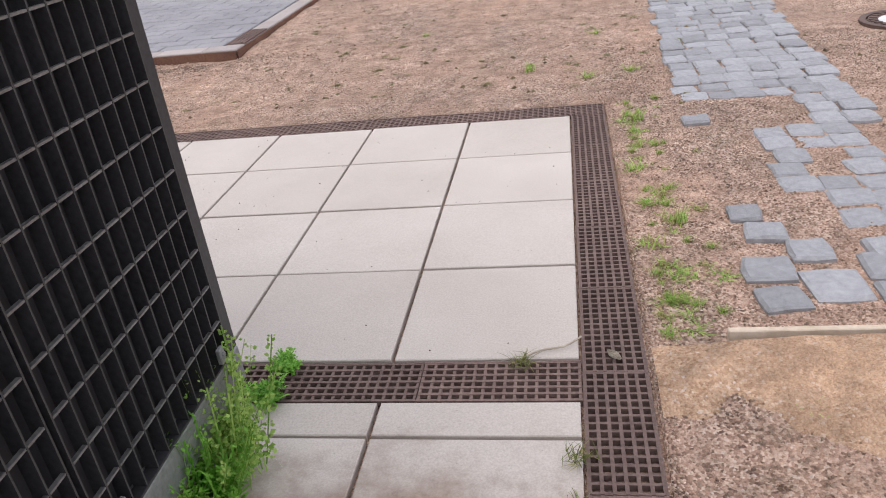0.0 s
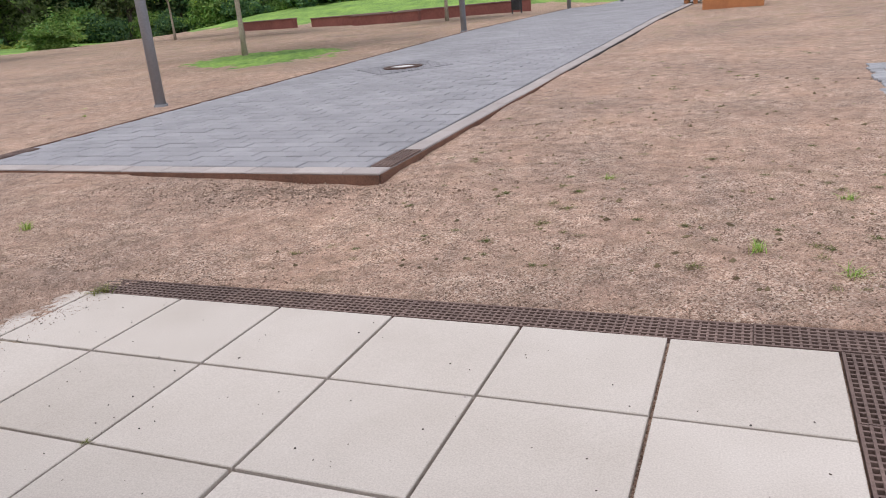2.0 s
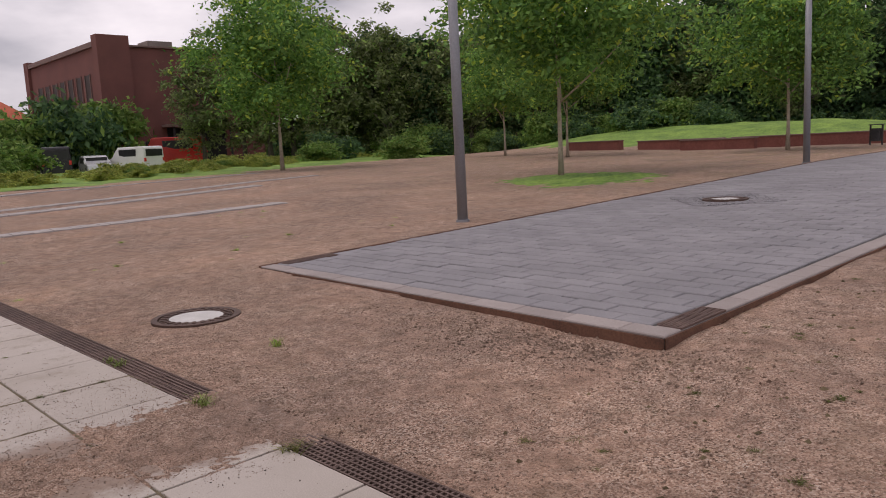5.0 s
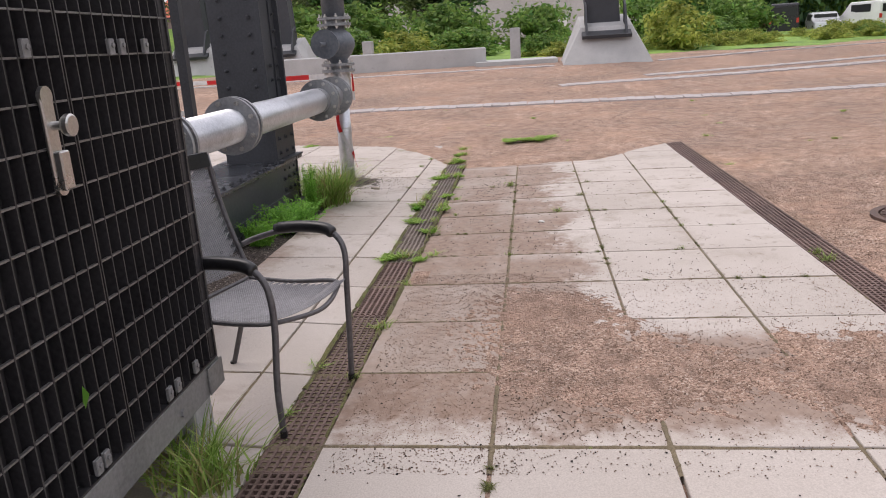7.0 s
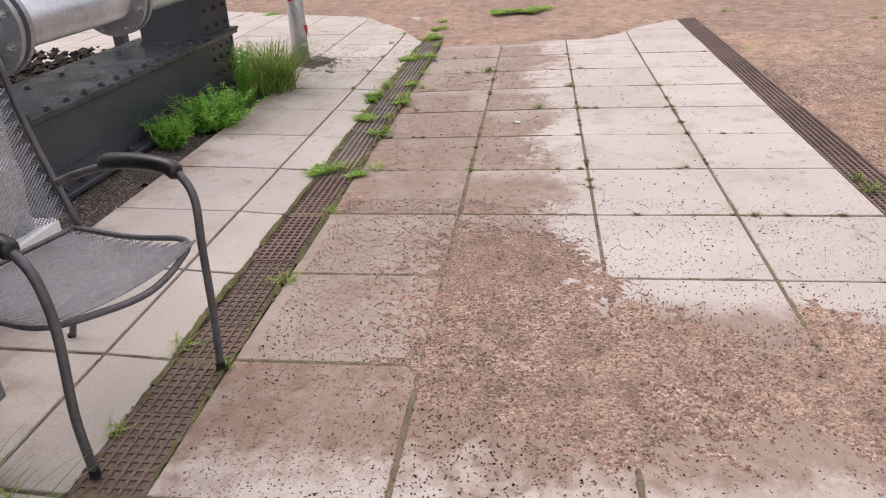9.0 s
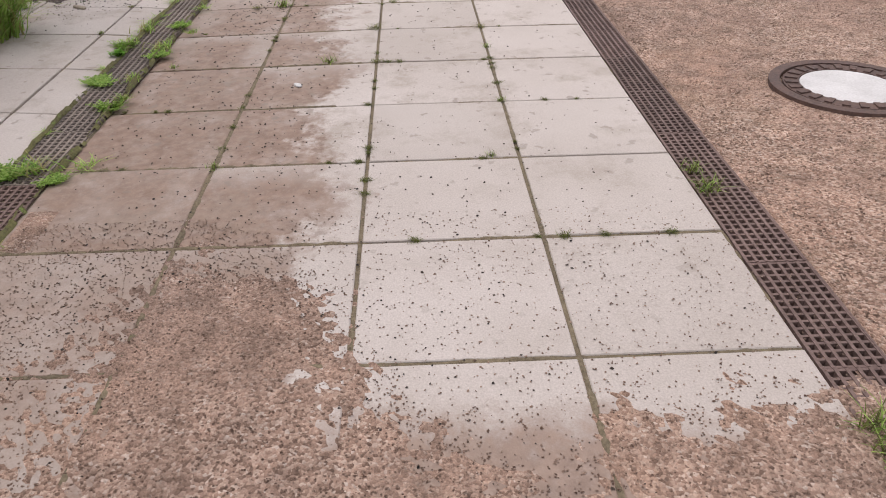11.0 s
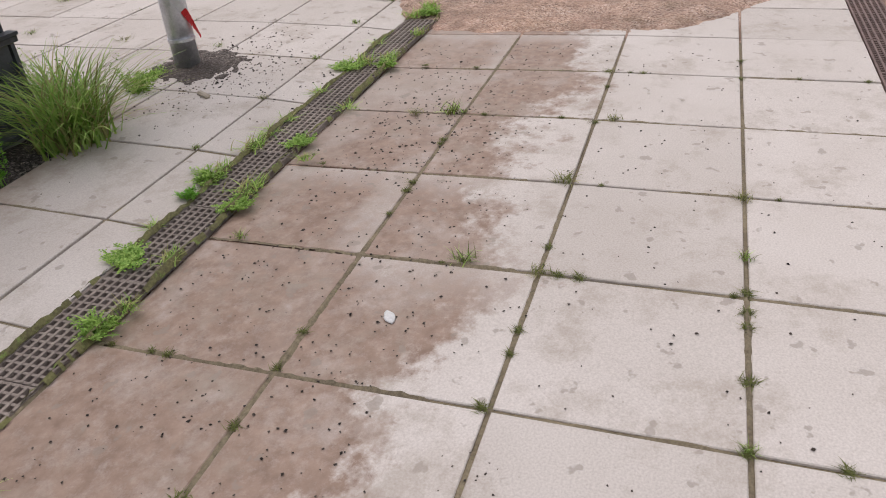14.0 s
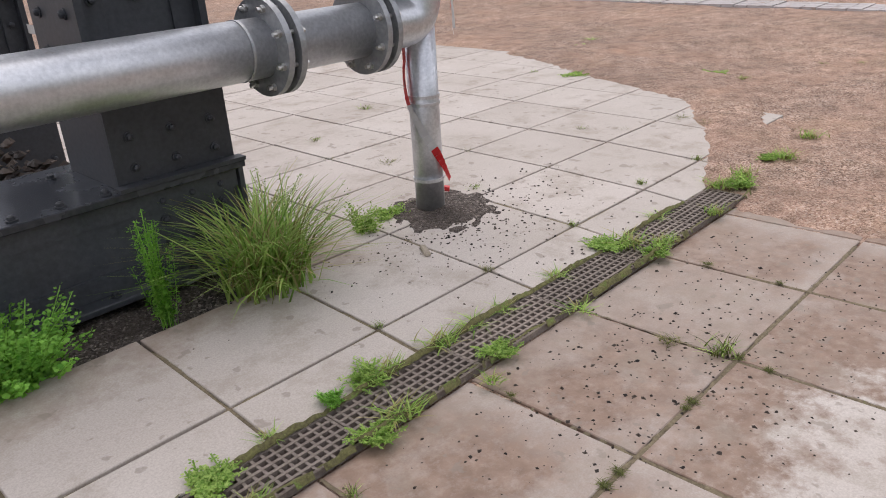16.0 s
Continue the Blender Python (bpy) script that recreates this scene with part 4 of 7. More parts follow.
def steel_beam():
    x0, x1, y, zt = -7.95, -3.9, 0.62, 0.47
    root = thing("steel_beam", "heavy black riveted steel beam lying beside the slabs", "beam", (0, 0, 0))
    part("web", boxed(x0 + 0.012, x1, y - 0.10, y - 0.07, 0.075, zt - 0.03), M_BEAM, root)
    part("top_flange", boxed(x0, x1, y - 0.62, y, zt - 0.03, zt, 0.004), M_WETBLACK, root, "black top plate, wet and shiny")
    part("bottom_flange", boxed(x0, x1, y - 0.62, y + 0.02, 0.045, 0.072, 0.004), M_BEAM, root)
    part("back_web", boxed(x0 + 0.012, x1, y - 0.56, y - 0.53, 0.075, zt - 0.03), M_BEAM, root)
    part("end_plate", boxed(x0 - 0.012, x0 + 0.010, y - 0.55, y - 0.05, 0.02, zt - 0.032), M_BEAM, root)
    part("angle", boxed(x0 + 0.02, x1, y - 0.069, y - 0.058, zt - 0.12, zt - 0.031), M_BEAM, root)
    part("angle", boxed(x0 + 0.02, x1, y - 0.069, y - 0.058, 0.073, 0.16), M_BEAM, root)
    for s in (-5.2, -6.6):
        part("sleeper", boxed(s - 0.15, s + 0.15, y - 0.65, y - 0.02, -0.03, 0.044), M_CONC, root, "concrete bearing block")
    part("sleeper", boxed(-7.9, -7.6, y - 0.65, y - 0.02, -0.03, 0.044), M_CONC, root)
    k = 0
    x = x0 + 0.08
    while x < x1:
        share("bolt", BOLT, root, Matrix.Translation((x, y - 0.05, zt)))
        if k % 2:
            share("bolt", BOLT, root, Matrix.Translation((x + 0.05, y - 0.45, zt)))
        share("bolt", BOLT, root, Matrix.Translation((x + 0.06, y - 0.03, 0.072)))
        x += 0.165
        k += 1
    for x in (-7.85, -7.72, -7.59):
        for z in (0.20, 0.30, 0.38):
            share("bolt", BOLT, root, Matrix.Translation((x, y - 0.069, z)) @ NORTH)
    for yy in (0.17, 0.29, 0.41):
        for z in (0.12, 0.24, 0.36):
            share("bolt", BOLT, root, Matrix.Translation((x0 - 0.012, yy, z)) @ WEST)
    return root


def steel_column(x, y, name, label, z0=0.471, wx=0.50, wy=0.44, h=5.4):
    """A box-like column of plates and angles; x, y is its north-west corner."""
    root = thing(name, label, "column", (x, y, z0))
    t = 0.03
    part("flange_plate", boxed(0, t, -wy, 0, 0, h), M_BLACK, root)
    part("flange_plate", boxed(wx - t, wx, -wy, 0, 0, h), M_BLACK, root)
    part("web_plate", boxed(t + 0.001, wx - t - 0.001, -0.09, -0.06, 0, h), M_BLACK, root)
    part("web_plate", boxed(t + 0.001, wx - t - 0.001, -wy + 0.06, -wy + 0.09, 0, h), M_BLACK, root)
    for a in (t + 0.001, wx - t - 0.091):
        part("angle_bar", boxed(a, a + 0.09, -0.059, -0.046, 0, h), M_BLACK, root)
    part("gusset_plate", boxed(0.0, wx, 0.001, 0.016, 0.0, 0.42), M_BLACK, root)
    part("base_angle", boxed(-0.02, wx + 0.02, 0.017, 0.075, 0.0, 0.016), M_BLACK, root)
    for bx in (0.16 * wx, 0.5 * wx, 0.84 * wx):
        for bz in (0.07, 0.19):
            share("bolt", BOLT, root, Matrix.Translation((bx, 0.016, bz)) @ NORTH)
        for bz in (0.68, 0.80):
            share("bolt", BOLT, root, Matrix.Translation((bx, -0.046, bz)) @ NORTH)
    z = 0.5
    while z < 2.2:
        for by in (-0.10, 0.10 - wy):
            share("bolt", BOLT, root, Matrix.Translation((wx, by, z)) @ EASTW)
            share("bolt", BOLT, root, Matrix.Translation((0, by, z)) @ WEST)
        for bx in (0.075, wx - 0.075):
            share("bolt", BOLT, root, Matrix.Translation((bx, -0.046, z + 0.45)) @ NORTH)
        z += 0.14
    return root


# ---- pipework ----
def flange_pair(root, x, y, z, r, along="X", label="bolted grey pipe flange"):
    rot = EASTW if along == "X" else UP
    bm = bmesh.new()
    for a, b in ((-0.042, -0.016), (0.016, 0.042)):
        cyl(bm, (0, 0, a), (0, 0, b), r, n=40)
    cyl(bm, (0, 0, -0.016), (0, 0, 0.016), r * 0.70, n=32)
    f = part("flange", bm, M_FLANGE, root, label)
    f.matrix_basis = Matrix.Translation((x, y, z)) @ rot
    nb = bmesh.new()
    cyl(nb, (0, 0, -0.068), (0, 0, 0.074), 0.0085, n=8)
    cyl(nb, (0, 0, 0.042), (0, 0, 0.057), 0.016, n=6)
    cyl(nb, (0, 0, -0.057), (0, 0, -0.042), 0.016, n=6)
    src = None
    for i in range(8):
        a = (i + 0.5) * math.pi / 4
        m = Matrix.Translation((r * 0.84 * math.cos(a), r * 0.84 * math.sin(a), 0))
        if src is None:
            src = put("flange_bolt", nb, M_STEEL)
            src.parent = f
            src.matrix_basis = m
        else:
            share("flange_bolt", src, f, m)
    return f


def pipework():
    y, z, r = 0.82, 0.935, 0.112
    xv = -8.82
    root = thing("pipework", "galvanised steel pipe run with bolted flanges and a valve", "pipe", (0, 0, 0))
    p = part("pipe", cyl(bmesh.new(), (-4.93, y, z), (-8.62, y, z), r, n=40), M_GALV, root, "shiny galvanised pipe with scuffs", smooth=True)
    for x in (-4.96, -5.93, -8.02, -8.51):
        flange_pair(root, x, y, z, 0.185)
    for x in (-6.05, -7.88):
        part("weld", cyl(bmesh.new(), (x - 0.006, y, z), (x + 0.006, y, z), r + 0.003, n=36), M_FLANGE, root)
    # elbow that turns up to the valve
    el = arc([(-8.59, y, z), (xv + 0.06, y, z + 0.012), (xv, y, z + 0.11), (xv, y, z + 0.24)], 6)
    part("elbow", tube(bmesh.new(), el, r * 0.98, 28), M_GALV, root, smooth=True)
    part("support_leg", cyl(bmesh.new(), (xv, y, 0.0), (xv, y, z), 0.072, n=28), M_GALV, root, "upright galvanised support pipe", smooth=True)
    for zz in (0.18, 0.55, 0.585):
        part("collar", cyl(bmesh.new(), (xv, y, zz), (xv, y, zz + 0.016), 0.0765, n=28), M_GALV, root)
    zf = z + 0.26
    for k, zz in enumerate((zf, zf + 0.44)):
        flange_pair(root, xv, y, zz, 0.165, "Z", "dark bolted valve flange")
    bm = bmesh.new()
    prof = [(0.10, 0.03), (0.10, 0.08), (0.15, 0.13), (0.185, 0.2), (0.185, 0.26), (0.15, 0.32), (0.10, 0.36), (0.10, 0.41)]
    for (r0, a), (r1, b) in zip(prof, prof[1:]):
        cyl(bm, (xv, y, zf + a), (xv, y, zf + b), r0, r1, n=28, caps=False)
    bmesh.ops.remove_doubles(bm, verts=bm.verts, dist=0.0005)
    valve = part("valve", bm, M_VALVE, root, "blue-grey cast valve body", smooth=True)
    bm = bmesh.new()
    cyl(bm, (xv + 0.1, y - 0.02, zf + 0.23), (xv + 0.34, y - 0.02, zf + 0.23), 0.10, n=24)
    cyl(bm, (xv + 0.341, y - 0.02, zf + 0.23), (xv + 0.37, y - 0.02, zf + 0.23), 0.135, n=24)
    cyl(bm, (xv + 0.371, y - 0.02, zf + 0.23), (xv + 0.55, y - 0.02, zf + 0.23), 0.02, n=12)
    b = put("bonnet", bm, M_VALVE)
    b.parent = valve
    bm = cyl(bmesh.new(), (xv, y, zf + 0.45), (xv, y, zf + 1.6), 0.112, n=28)
    part("riser", bm, M_VALVE, root, "grey painted pipe going up", smooth=True)
    bm = cyl(bmesh.new(), (xv + 0.05, y, zf + 0.78), (xv + 0.26, y, zf + 0.78), 0.07, n=20)
    cyl(bm, (xv + 0.261, y, zf + 0.78), (xv + 0.29, y, zf + 0.78), 0.12, n=24)
    part("side_branch", bm, M_VALVE, root)
    # barrier tape wound loosely down the support
    def ribbon(pts, colours, w=0.020):
        pts = arc(pts, 3)
        for k in range(len(pts) - 1):
            p, q = pts[k], pts[k + 1]
            side = (q - p).cross(Vector((p.x - xv, p.y - y, 0.0))).normalized() * w
            bm = bmesh.new()
            bm.faces.new([bm.verts.new(v) for v in (p - side, p + side, q + side, q - side)])
            bmesh.ops.solidify(bm, geom=bm.faces[:], thickness=0.002)
            red = colours[min(k // 3, len(colours) - 1)] == "R"
            part("tape_strip", bm, M_TAPERED if red else M_TAPEWHITE, root, "red barrier tape" if red else "white barrier tape")

    def around(deg, z, out=0.0):
        a = radians(deg)
        return (xv + (0.076 + out) * math.cos(a), y + (0.076 + out) * math.sin(a), z)
    ribbon([around(-10, 0.92, 0.04), around(-22, 0.80, 0.006), around(-24, 0.68, 0.014), around(-10, 0.56, 0.010), around(30, 0.45, 0.003), around(72, 0.35, 0.003), around(108, 0.26, 0.008), around(122, 0.18, 0.03)], "RRRWWRR")
    ribbon([around(120, 1.16, 0.06), around(130, 1.05, 0.07), around(134, 0.95, 0.075), around(138, 0.86, 0.08)], "RRW")
    ribbon([around(150, 1.16, 0.06), around(156, 1.02, 0.09), around(158, 0.88, 0.10)], "WW", 0.014)
    return root


def blower():
    y, z = 0.82, 0.935
    root = thing("pump", "grey metal pump with round flanged casing", "pump", (-4.72, 0.82, 0))
    bm = tube(bmesh.new(), arc([(-0.24, 0, z), (-0.14, 0, z), (-0.03, 0, z + 0.04), (0, 0, z + 0.12), (0, 0, z + 0.2)], 6), 0.118, 26)
    part("elbow", bm, M_GALV, root, smooth=True)
    bm = bmesh.new()
    for a in (0.20, 0.245):
        cyl(bm, (0, 0, z + a), (0, 0, z + a + 0.03), 0.18, n=32)
    top = part("top_flange", bm, M_GALV, root, "galvanised blind flange")
    for i in range(8):
        a = i * math.pi / 4
        share("bolt", BOLT, top, Matrix.Translation((0.15 * math.cos(a), 0.15 * math.sin(a), z + 0.276)))
    bm = cyl(bmesh.new(), (0, 0, 0.2), (0, 0, z), 0.13, n=28)
    part("casing", bm, M_GALV, root, smooth=True)
    bm = bmesh.new()
    cyl(bm, (0.26, -0.2, 0.47), (0.26, 0.22, 0.47), 0.13, 0.13, n=32)
    cyl(bm, (0.26, 0.221, 0.47), (0.26, 0.25, 0.47), 0.165, n=36)
    cyl(bm, (0.26, 0.251, 0.47), (0.26, 0.29, 0.47), 0.13, 0.07, n=36)
    part("side_cover", bm, M_GALV, root, "round flanged cover")
    bm = tube(bmesh.new(), arc([(0.0, 0, 0.72), (0.06, 0, 0.60), (0.16, 0, 0.5), (0.26, 0, 0.47)], 5), 0.10, 22)
    part("volute", bm, M_GALV, root, smooth=True)
    part("pedestal", boxed(0.12, 0.40, -0.16, 0.16, 0.0, 0.345, 0.01), M_WHITE, root, "white painted base block")
    part("pedestal", boxed(-0.16, 0.115, -0.16, 0.16, 0.0, 0.2, 0.01), M_WHITE, root, "white painted base block")
    return root


# ---- drains, slabs ----
def grate_mesh(length=0.5, w=GW):
    bm = bmesh.new()
    zt = -0.004
    for k in range(7):
        y = 0.008 + (w - 0.016) * k / 6
        box(bm, 0.002, length - 0.002, y - 0.0052, y + 0.0052, zt - 0.02, zt + 0.001)
    n = round(length / 0.0335)
    for i in range(n + 1):
        x = 0.006 + (length - 0.012) * i / n
        box(bm, x - 0.0048, x + 0.0048, 0.004, w - 0.004, zt - 0.02, zt - 0.001)
    for y in (0.002, w - 0.008):
        box(bm, 0, length, y, y + 0.006, zt - 0.022, zt + 0.002)
    me = bpy.data.meshes.new("grating")
    bm.to_mesh(me)
    bm.free()
    me.materials.append(M_GRATE)
    return me


def drains():
    me = grate_mesh()
    rng = random.Random(2)

    dusty = grate_mesh()
    dusty.materials[0] = M_DUSTYGRATE

    def run(label, start, turn, count, skip=(), silted=99):
        root = thing("drain_channel", label, "drain", (*start, 0), group="drains", kind="structure", turn=turn)
        for i in range(count):
            if i in skip:
                continue
            share("grating", dusty if i >= silted else me, root, Matrix.Translation((i * 0.5, 0, rng.uniform(-0.003, 0.001))) @ Matrix.Rotation(rng.uniform(-0.004, 0.004), 4, "Z"))
        return root
    lab = "rusty brown cast-iron drain gratings between the slabs"
    run(lab, (X0 + GW, Y0 + GW), 180, 23)                       # north drain, westward
    run(lab, (X0, Y0 - 0.002), -90, 22)                    # east drain, southward
    bpy.data.objects["drain_channel.001"].location.x = X0
    run(lab + ", weeds growing in them", (X0, YN2 + GW), 180, 20, (), 12)


def slab_mesh(w, d, name="slab"):
    bm = bmesh.new()
    j = 0.007
    box(bm, j, w - j, j, d - j, -0.05, 0, 0.0)
    bmesh.ops.bevel(bm, geom=[e for e in bm.edges if all(v.co.z > -0.01 for v in e.verts)], offset=0.003, segments=1, affect="EDGES")
    me = bpy.data.meshes.new(name)
    bm.to_mesh(me)
    bm.free()
    me.materials.append(M_SLAB)
    return me


def slabs():
    root = thing("slab_field", "pale beige square concrete slabs with silt in places", "paving", (0, 0, 0), kind="structure")
    rng = random.Random(8)
    full = slab_mesh(P, P)
    narrow, narrow_east = slab_mesh(P, YN2 - YD), slab_mesh(P, YN2 - YDE)

    def lay(me, x, y, z=0.0, fall=0.0):
        share("slab", me, root, Matrix.Translation((x, y, z + rng.uniform(-0.0025, 0.0015))) @ Matrix.Rotation(rng.uniform(-0.0012, 0.0012), 4, "Z")
              @ Matrix.Rotation(fall + rng.uniform(-0.0015, 0.0015), 4, "X"))
    for k in range(0, 21):
        x = X0 - P * (k + 1)
        for m in range(4):
            if x + P > west_edge(Y0 - P * (m + 0.5)) - 0.3:
                low = max(0.0, min(1.0, (-5.5 - x) / 2)) * (0, 0, 0.012, 0.024)[m]
                lay(full, x, Y0 - P * (m + 1), -low, (low / 2 if m == 3 else low) / P)
        yd, rise = (YDE, 0.0) if k < 4 else (YD, 0.012)
        if x + P > west_edge(1.6) - 0.3:
            lay(narrow_east if k < 4 else narrow, x, yd, rise, -rise * 1.4 / (YN2 - yd))
        for m in range(9):
            y = yd - P * (m + 1)
            if x + P < west_edge(y + 0.3) - 0.3:
                continue
            if m > 0 and -8.1 < x + 0.3 < -1.3:
                continue                                   # gravel bed under the machinery
            if y < -6.5:
                continue
            lay(full, x, y, rise + rise * 1.35, -rise * 1.35 / P if m == 0 else 0.0)


# ---- plants ----
def crown_mesh(name, material, rx, rz, leaves, size, seed, base=0.0, clumps=60, droop=0.0, second=None, flat=0.55):
    """A crown of many small leaf blades in uneven clumps, centred over the origin from height base."""
    rng = random.Random(seed)
    verts, faces, mats = [], [], []
    cents = []
    for _ in range(clumps):
        while True:
            p = Vector((rng.uniform(-1, 1), rng.uniform(-1, 1), rng.uniform(-1, 1)))
            if 0.25 < p.length < 1.0:
                break
        k = max(0.55, min(1.12, 0.84 + 0.5 * noise.noise(p * 2.3 + Vector((seed, 0, 0)))))
        narrow = 1.0 - 0.35 * max(0, p.z) - 0.15 * max(0, -p.z)
        cents.append((Vector((p.x * rx * k * narrow, p.y * rx * k * narrow, base + rz + p.z * rz * k)), rng.uniform(0.12, 0.34) * rx))
    for i in range(leaves):
        c, r = cents[i % clumps]
        q = Vector((rng.gauss(0, 0.5), rng.gauss(0, 0.5), rng.gauss(0, 0.5) * flat)) * r
        o = c + q
        o.z -= droop * q.length
        s = size * rng.uniform(0.6, 1.3)
        d = Vector((rng.uniform(-1, 1), rng.uniform(-1, 1), rng.uniform(-0.9, 0.3))).normalized()
        u = d.orthogonal().normalized()
        u.rotate(Matrix.Rotation(rng.uniform(0, 6.28), 3, d))
        k = len(verts)
        verts += [o, o + d * s * 0.5 + u * s * 0.22, o + d * s, o + d * s * 0.5 - u * s * 0.22]
        faces.append((k, k + 1, k + 2, k + 3))
        # second colour likelier towards the top, where crown highlights are painted as leaf colour
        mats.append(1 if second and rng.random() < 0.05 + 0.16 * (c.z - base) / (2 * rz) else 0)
    me = bpy.data.meshes.new(name)
    me.from_pydata([tuple(v) for v in verts], [], faces)
    me.materials.append(material)
    if second:
        me.materials.append(second)
        me.polygons.foreach_set("material_index", mats)
    return me


def trunk_bm(h, r, seed, limbs=7, spread=1.3, start=0.5, lean=0.0):
    rng = random.Random(seed)
    bm = bmesh.new()
    pts = [(rng.uniform(-0.03, 0.03) * i * 0.4 + lean * i / 6, rng.uniform(-0.03, 0.03) * i * 0.4, h * i / 6) for i in range(7)]
    tube(bm, pts, [r * 1.35] + [r * (1 - 0.6 * i / 6) for i in range(1, 7)], 9)
    for k in range(limbs):
        f = start + (0.95 - start) * k / max(1, limbs - 1)
        a = k * 2.4 + rng.uniform(-0.4, 0.4)
        z = h * f
        L = spread * rng.uniform(0.7, 1.1) * (1.15 - 0.5 * f)
        tube(bm, arc([(0, 0, z), (math.cos(a) * L * 0.5, math.sin(a) * L * 0.5, z + L * 0.35), (math.cos(a) * L, math.sin(a) * L, z + L * 0.75)], 3), [r * 0.42] * 3 + [r * 0.3] * 3 + [r * 0.12], 6)
    return bm


def zland(x, y):
    return float(land(x, y))


def make_tree(name, label, x, y, h, trunk, crown, group="", turn=0.0, scale=1.0, dz=0.0):
    x, y = set_out(x, y)
    root = thing(name, label, "tree", (x, y, zland(x, y) - 0.03 + dz), group, turn=turn)
    root.scale = (scale, scale, scale)
    for nm, me in (("trunk", trunk), ("crown", crown)):
        share(nm, me, root, Matrix.Identity(4))
    return root


def trees():
    ash_trunk = mesh_of(trunk_bm(4.6, 0.06, 1, 9, 1.7, 0.38), "trunk", M_BARK)
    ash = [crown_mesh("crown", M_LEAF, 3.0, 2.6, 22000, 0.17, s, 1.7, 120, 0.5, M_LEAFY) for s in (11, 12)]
    lab = "young ash tree with pale trunk and green feathery crown"
    for i, (x, y, s, t) in enumerate(((-12.61, 19.12, 1.12, 10), (-11.37, 31.54, 1.15, 80), (-27.5, 34.5, 1.0, 150), (-31.0, 22.4, 1.4, 220), (-20.5, 30.5, 1.0, 300))):
        make_tree("tree", lab, x, y, 0, ash_trunk, ash[i % 2], "young ash trees on the gravel", t, s)
    slim_trunk = mesh_of(trunk_bm(4.4, 0.055, 2, 6, 0.8, 0.5), "trunk", M_PALEBARK)
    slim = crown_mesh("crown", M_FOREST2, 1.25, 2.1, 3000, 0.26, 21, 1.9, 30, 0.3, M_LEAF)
    for x, y, s, t in ((-10.46, 47.08, 1.05, 0), (-9.47, 51.37, 1.1, 70), (-8.57, 55.57, 1.0, 140)):
        make_tree("tree", "slender young tree with whitewashed trunk on the grass", x, y, 0, slim_trunk, slim, "slender trees beside the path", t, s)
    # the wood behind
    big_trunk = mesh_of(trunk_bm(9.0, 0.22, 3, 10, 2.6, 0.25), "trunk", M_DARKBARK)
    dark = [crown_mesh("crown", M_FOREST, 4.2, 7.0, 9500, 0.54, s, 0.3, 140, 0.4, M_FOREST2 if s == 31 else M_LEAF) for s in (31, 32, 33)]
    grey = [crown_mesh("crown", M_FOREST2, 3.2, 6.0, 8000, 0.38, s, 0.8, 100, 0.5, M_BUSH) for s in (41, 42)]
    rng = random.Random(17)
    lab1, lab2 = "tall dense dark green tree in the wood", "tall loose grey-green willow at the edge of the wood"

    def wood(x0, y0, x1, y1, n, crowns, label, deep=6.0, smin=0.85, smax=1.25):
        for i in range(n):
            f = (i + rng.uniform(0.1, 0.9)) / n
            x, y = x0 + (x1 - x0) * f, y0 + (y1 - y0) * f
            d = rng.uniform(0, deep)
            nx, ny = (y0 - y1), (x1 - x0)
            ln = math.hypot(nx, ny)
            make_tree("tree", label, x - d * nx / ln * -1, y - d * ny / ln * -1, 0, big_trunk, crowns[i % len(crowns)], "wood edge trees", rng.uniform(0, 360), rng.uniform(smin, smax))
    wood(-60, 42, -38, 50, 10, grey + dark[:1], lab2, 5, 0.6, 0.95)
    wood(-40, 50, -22, 64, 9, dark[:2] + grey[:1], lab1, 5, 0.75, 1.05)
    wood(-30, 66, -8, 76, 8, dark, lab1, 6, 1.0, 1.35)
    wood(-10, 78, 16, 74, 8, dark, lab1, 6, 1.1, 1.4)
    wood(-62, 52, -20, 78, 14, dark, lab1, 4, 0.8, 1.1)
    wood(-6, 86, 30, 80, 8, dark, lab1, 4, 1.3, 1.6)
    wood(14, 74, 44, 50, 8, dark, lab1, 6, 1.1, 1.4)
    wood(-56, -2, -50, -22, 8, dark[:1] + grey, lab2, 5, 0.6, 0.9)
    wood(-48, -24, -20, -40, 8, dark, lab1, 5, 0.9, 1.2)
    wood(-60, 33, -46, 44, 7, grey, lab2, 3, 0.85, 1.1)
    # undergrowth along the wood
    shrub = [crown_mesh("foliage", m, 1.7, 1.1, 4000, 0.22, s, -0.25, 60, 0.2, m2) for m, m2, s in ((M_BUSH, M_LEAF, 51), (M_FOREST, M_BUSH, 52), (M_BUSHY, M_BUSH, 53))]

    def bush(x, y, k, s, label="dense green bush before the buildings", sz=None):
        x, y = set_out(x, y)
        b = thing("bush", label, "bush", (x, y, zland(x, y) - 0.05), "bushes", turn=rng.uniform(0, 360))
        b.scale = (s, s, sz or s)
        share("foliage", shrub[k], b, Matrix.Identity(4))
    for i in range(16):
        bush(-58 + i * 2.3, 40.5 + i * 0.75 + rng.uniform(-1, 1), i % 2, rng.uniform(0.9, 1.5), "dark shrub at the foot of the wood")
    for i in range(16):
        bush(-30 + i * 2.6, 64 + i * 0.55 + rng.uniform(-1, 1), 1, rng.uniform(1.2, 1.9), "dark shrub at the foot of the wood")
    for i in range(44):
        a = radians(-62 + i * 3.3)
        bush(math.sin(a) * 88 - 8, math.cos(a) * 80 + 12, 1, rng.uniform(3.0, 4.2), "dark shrub at the back of the wood", rng.uniform(2.2, 3.2))
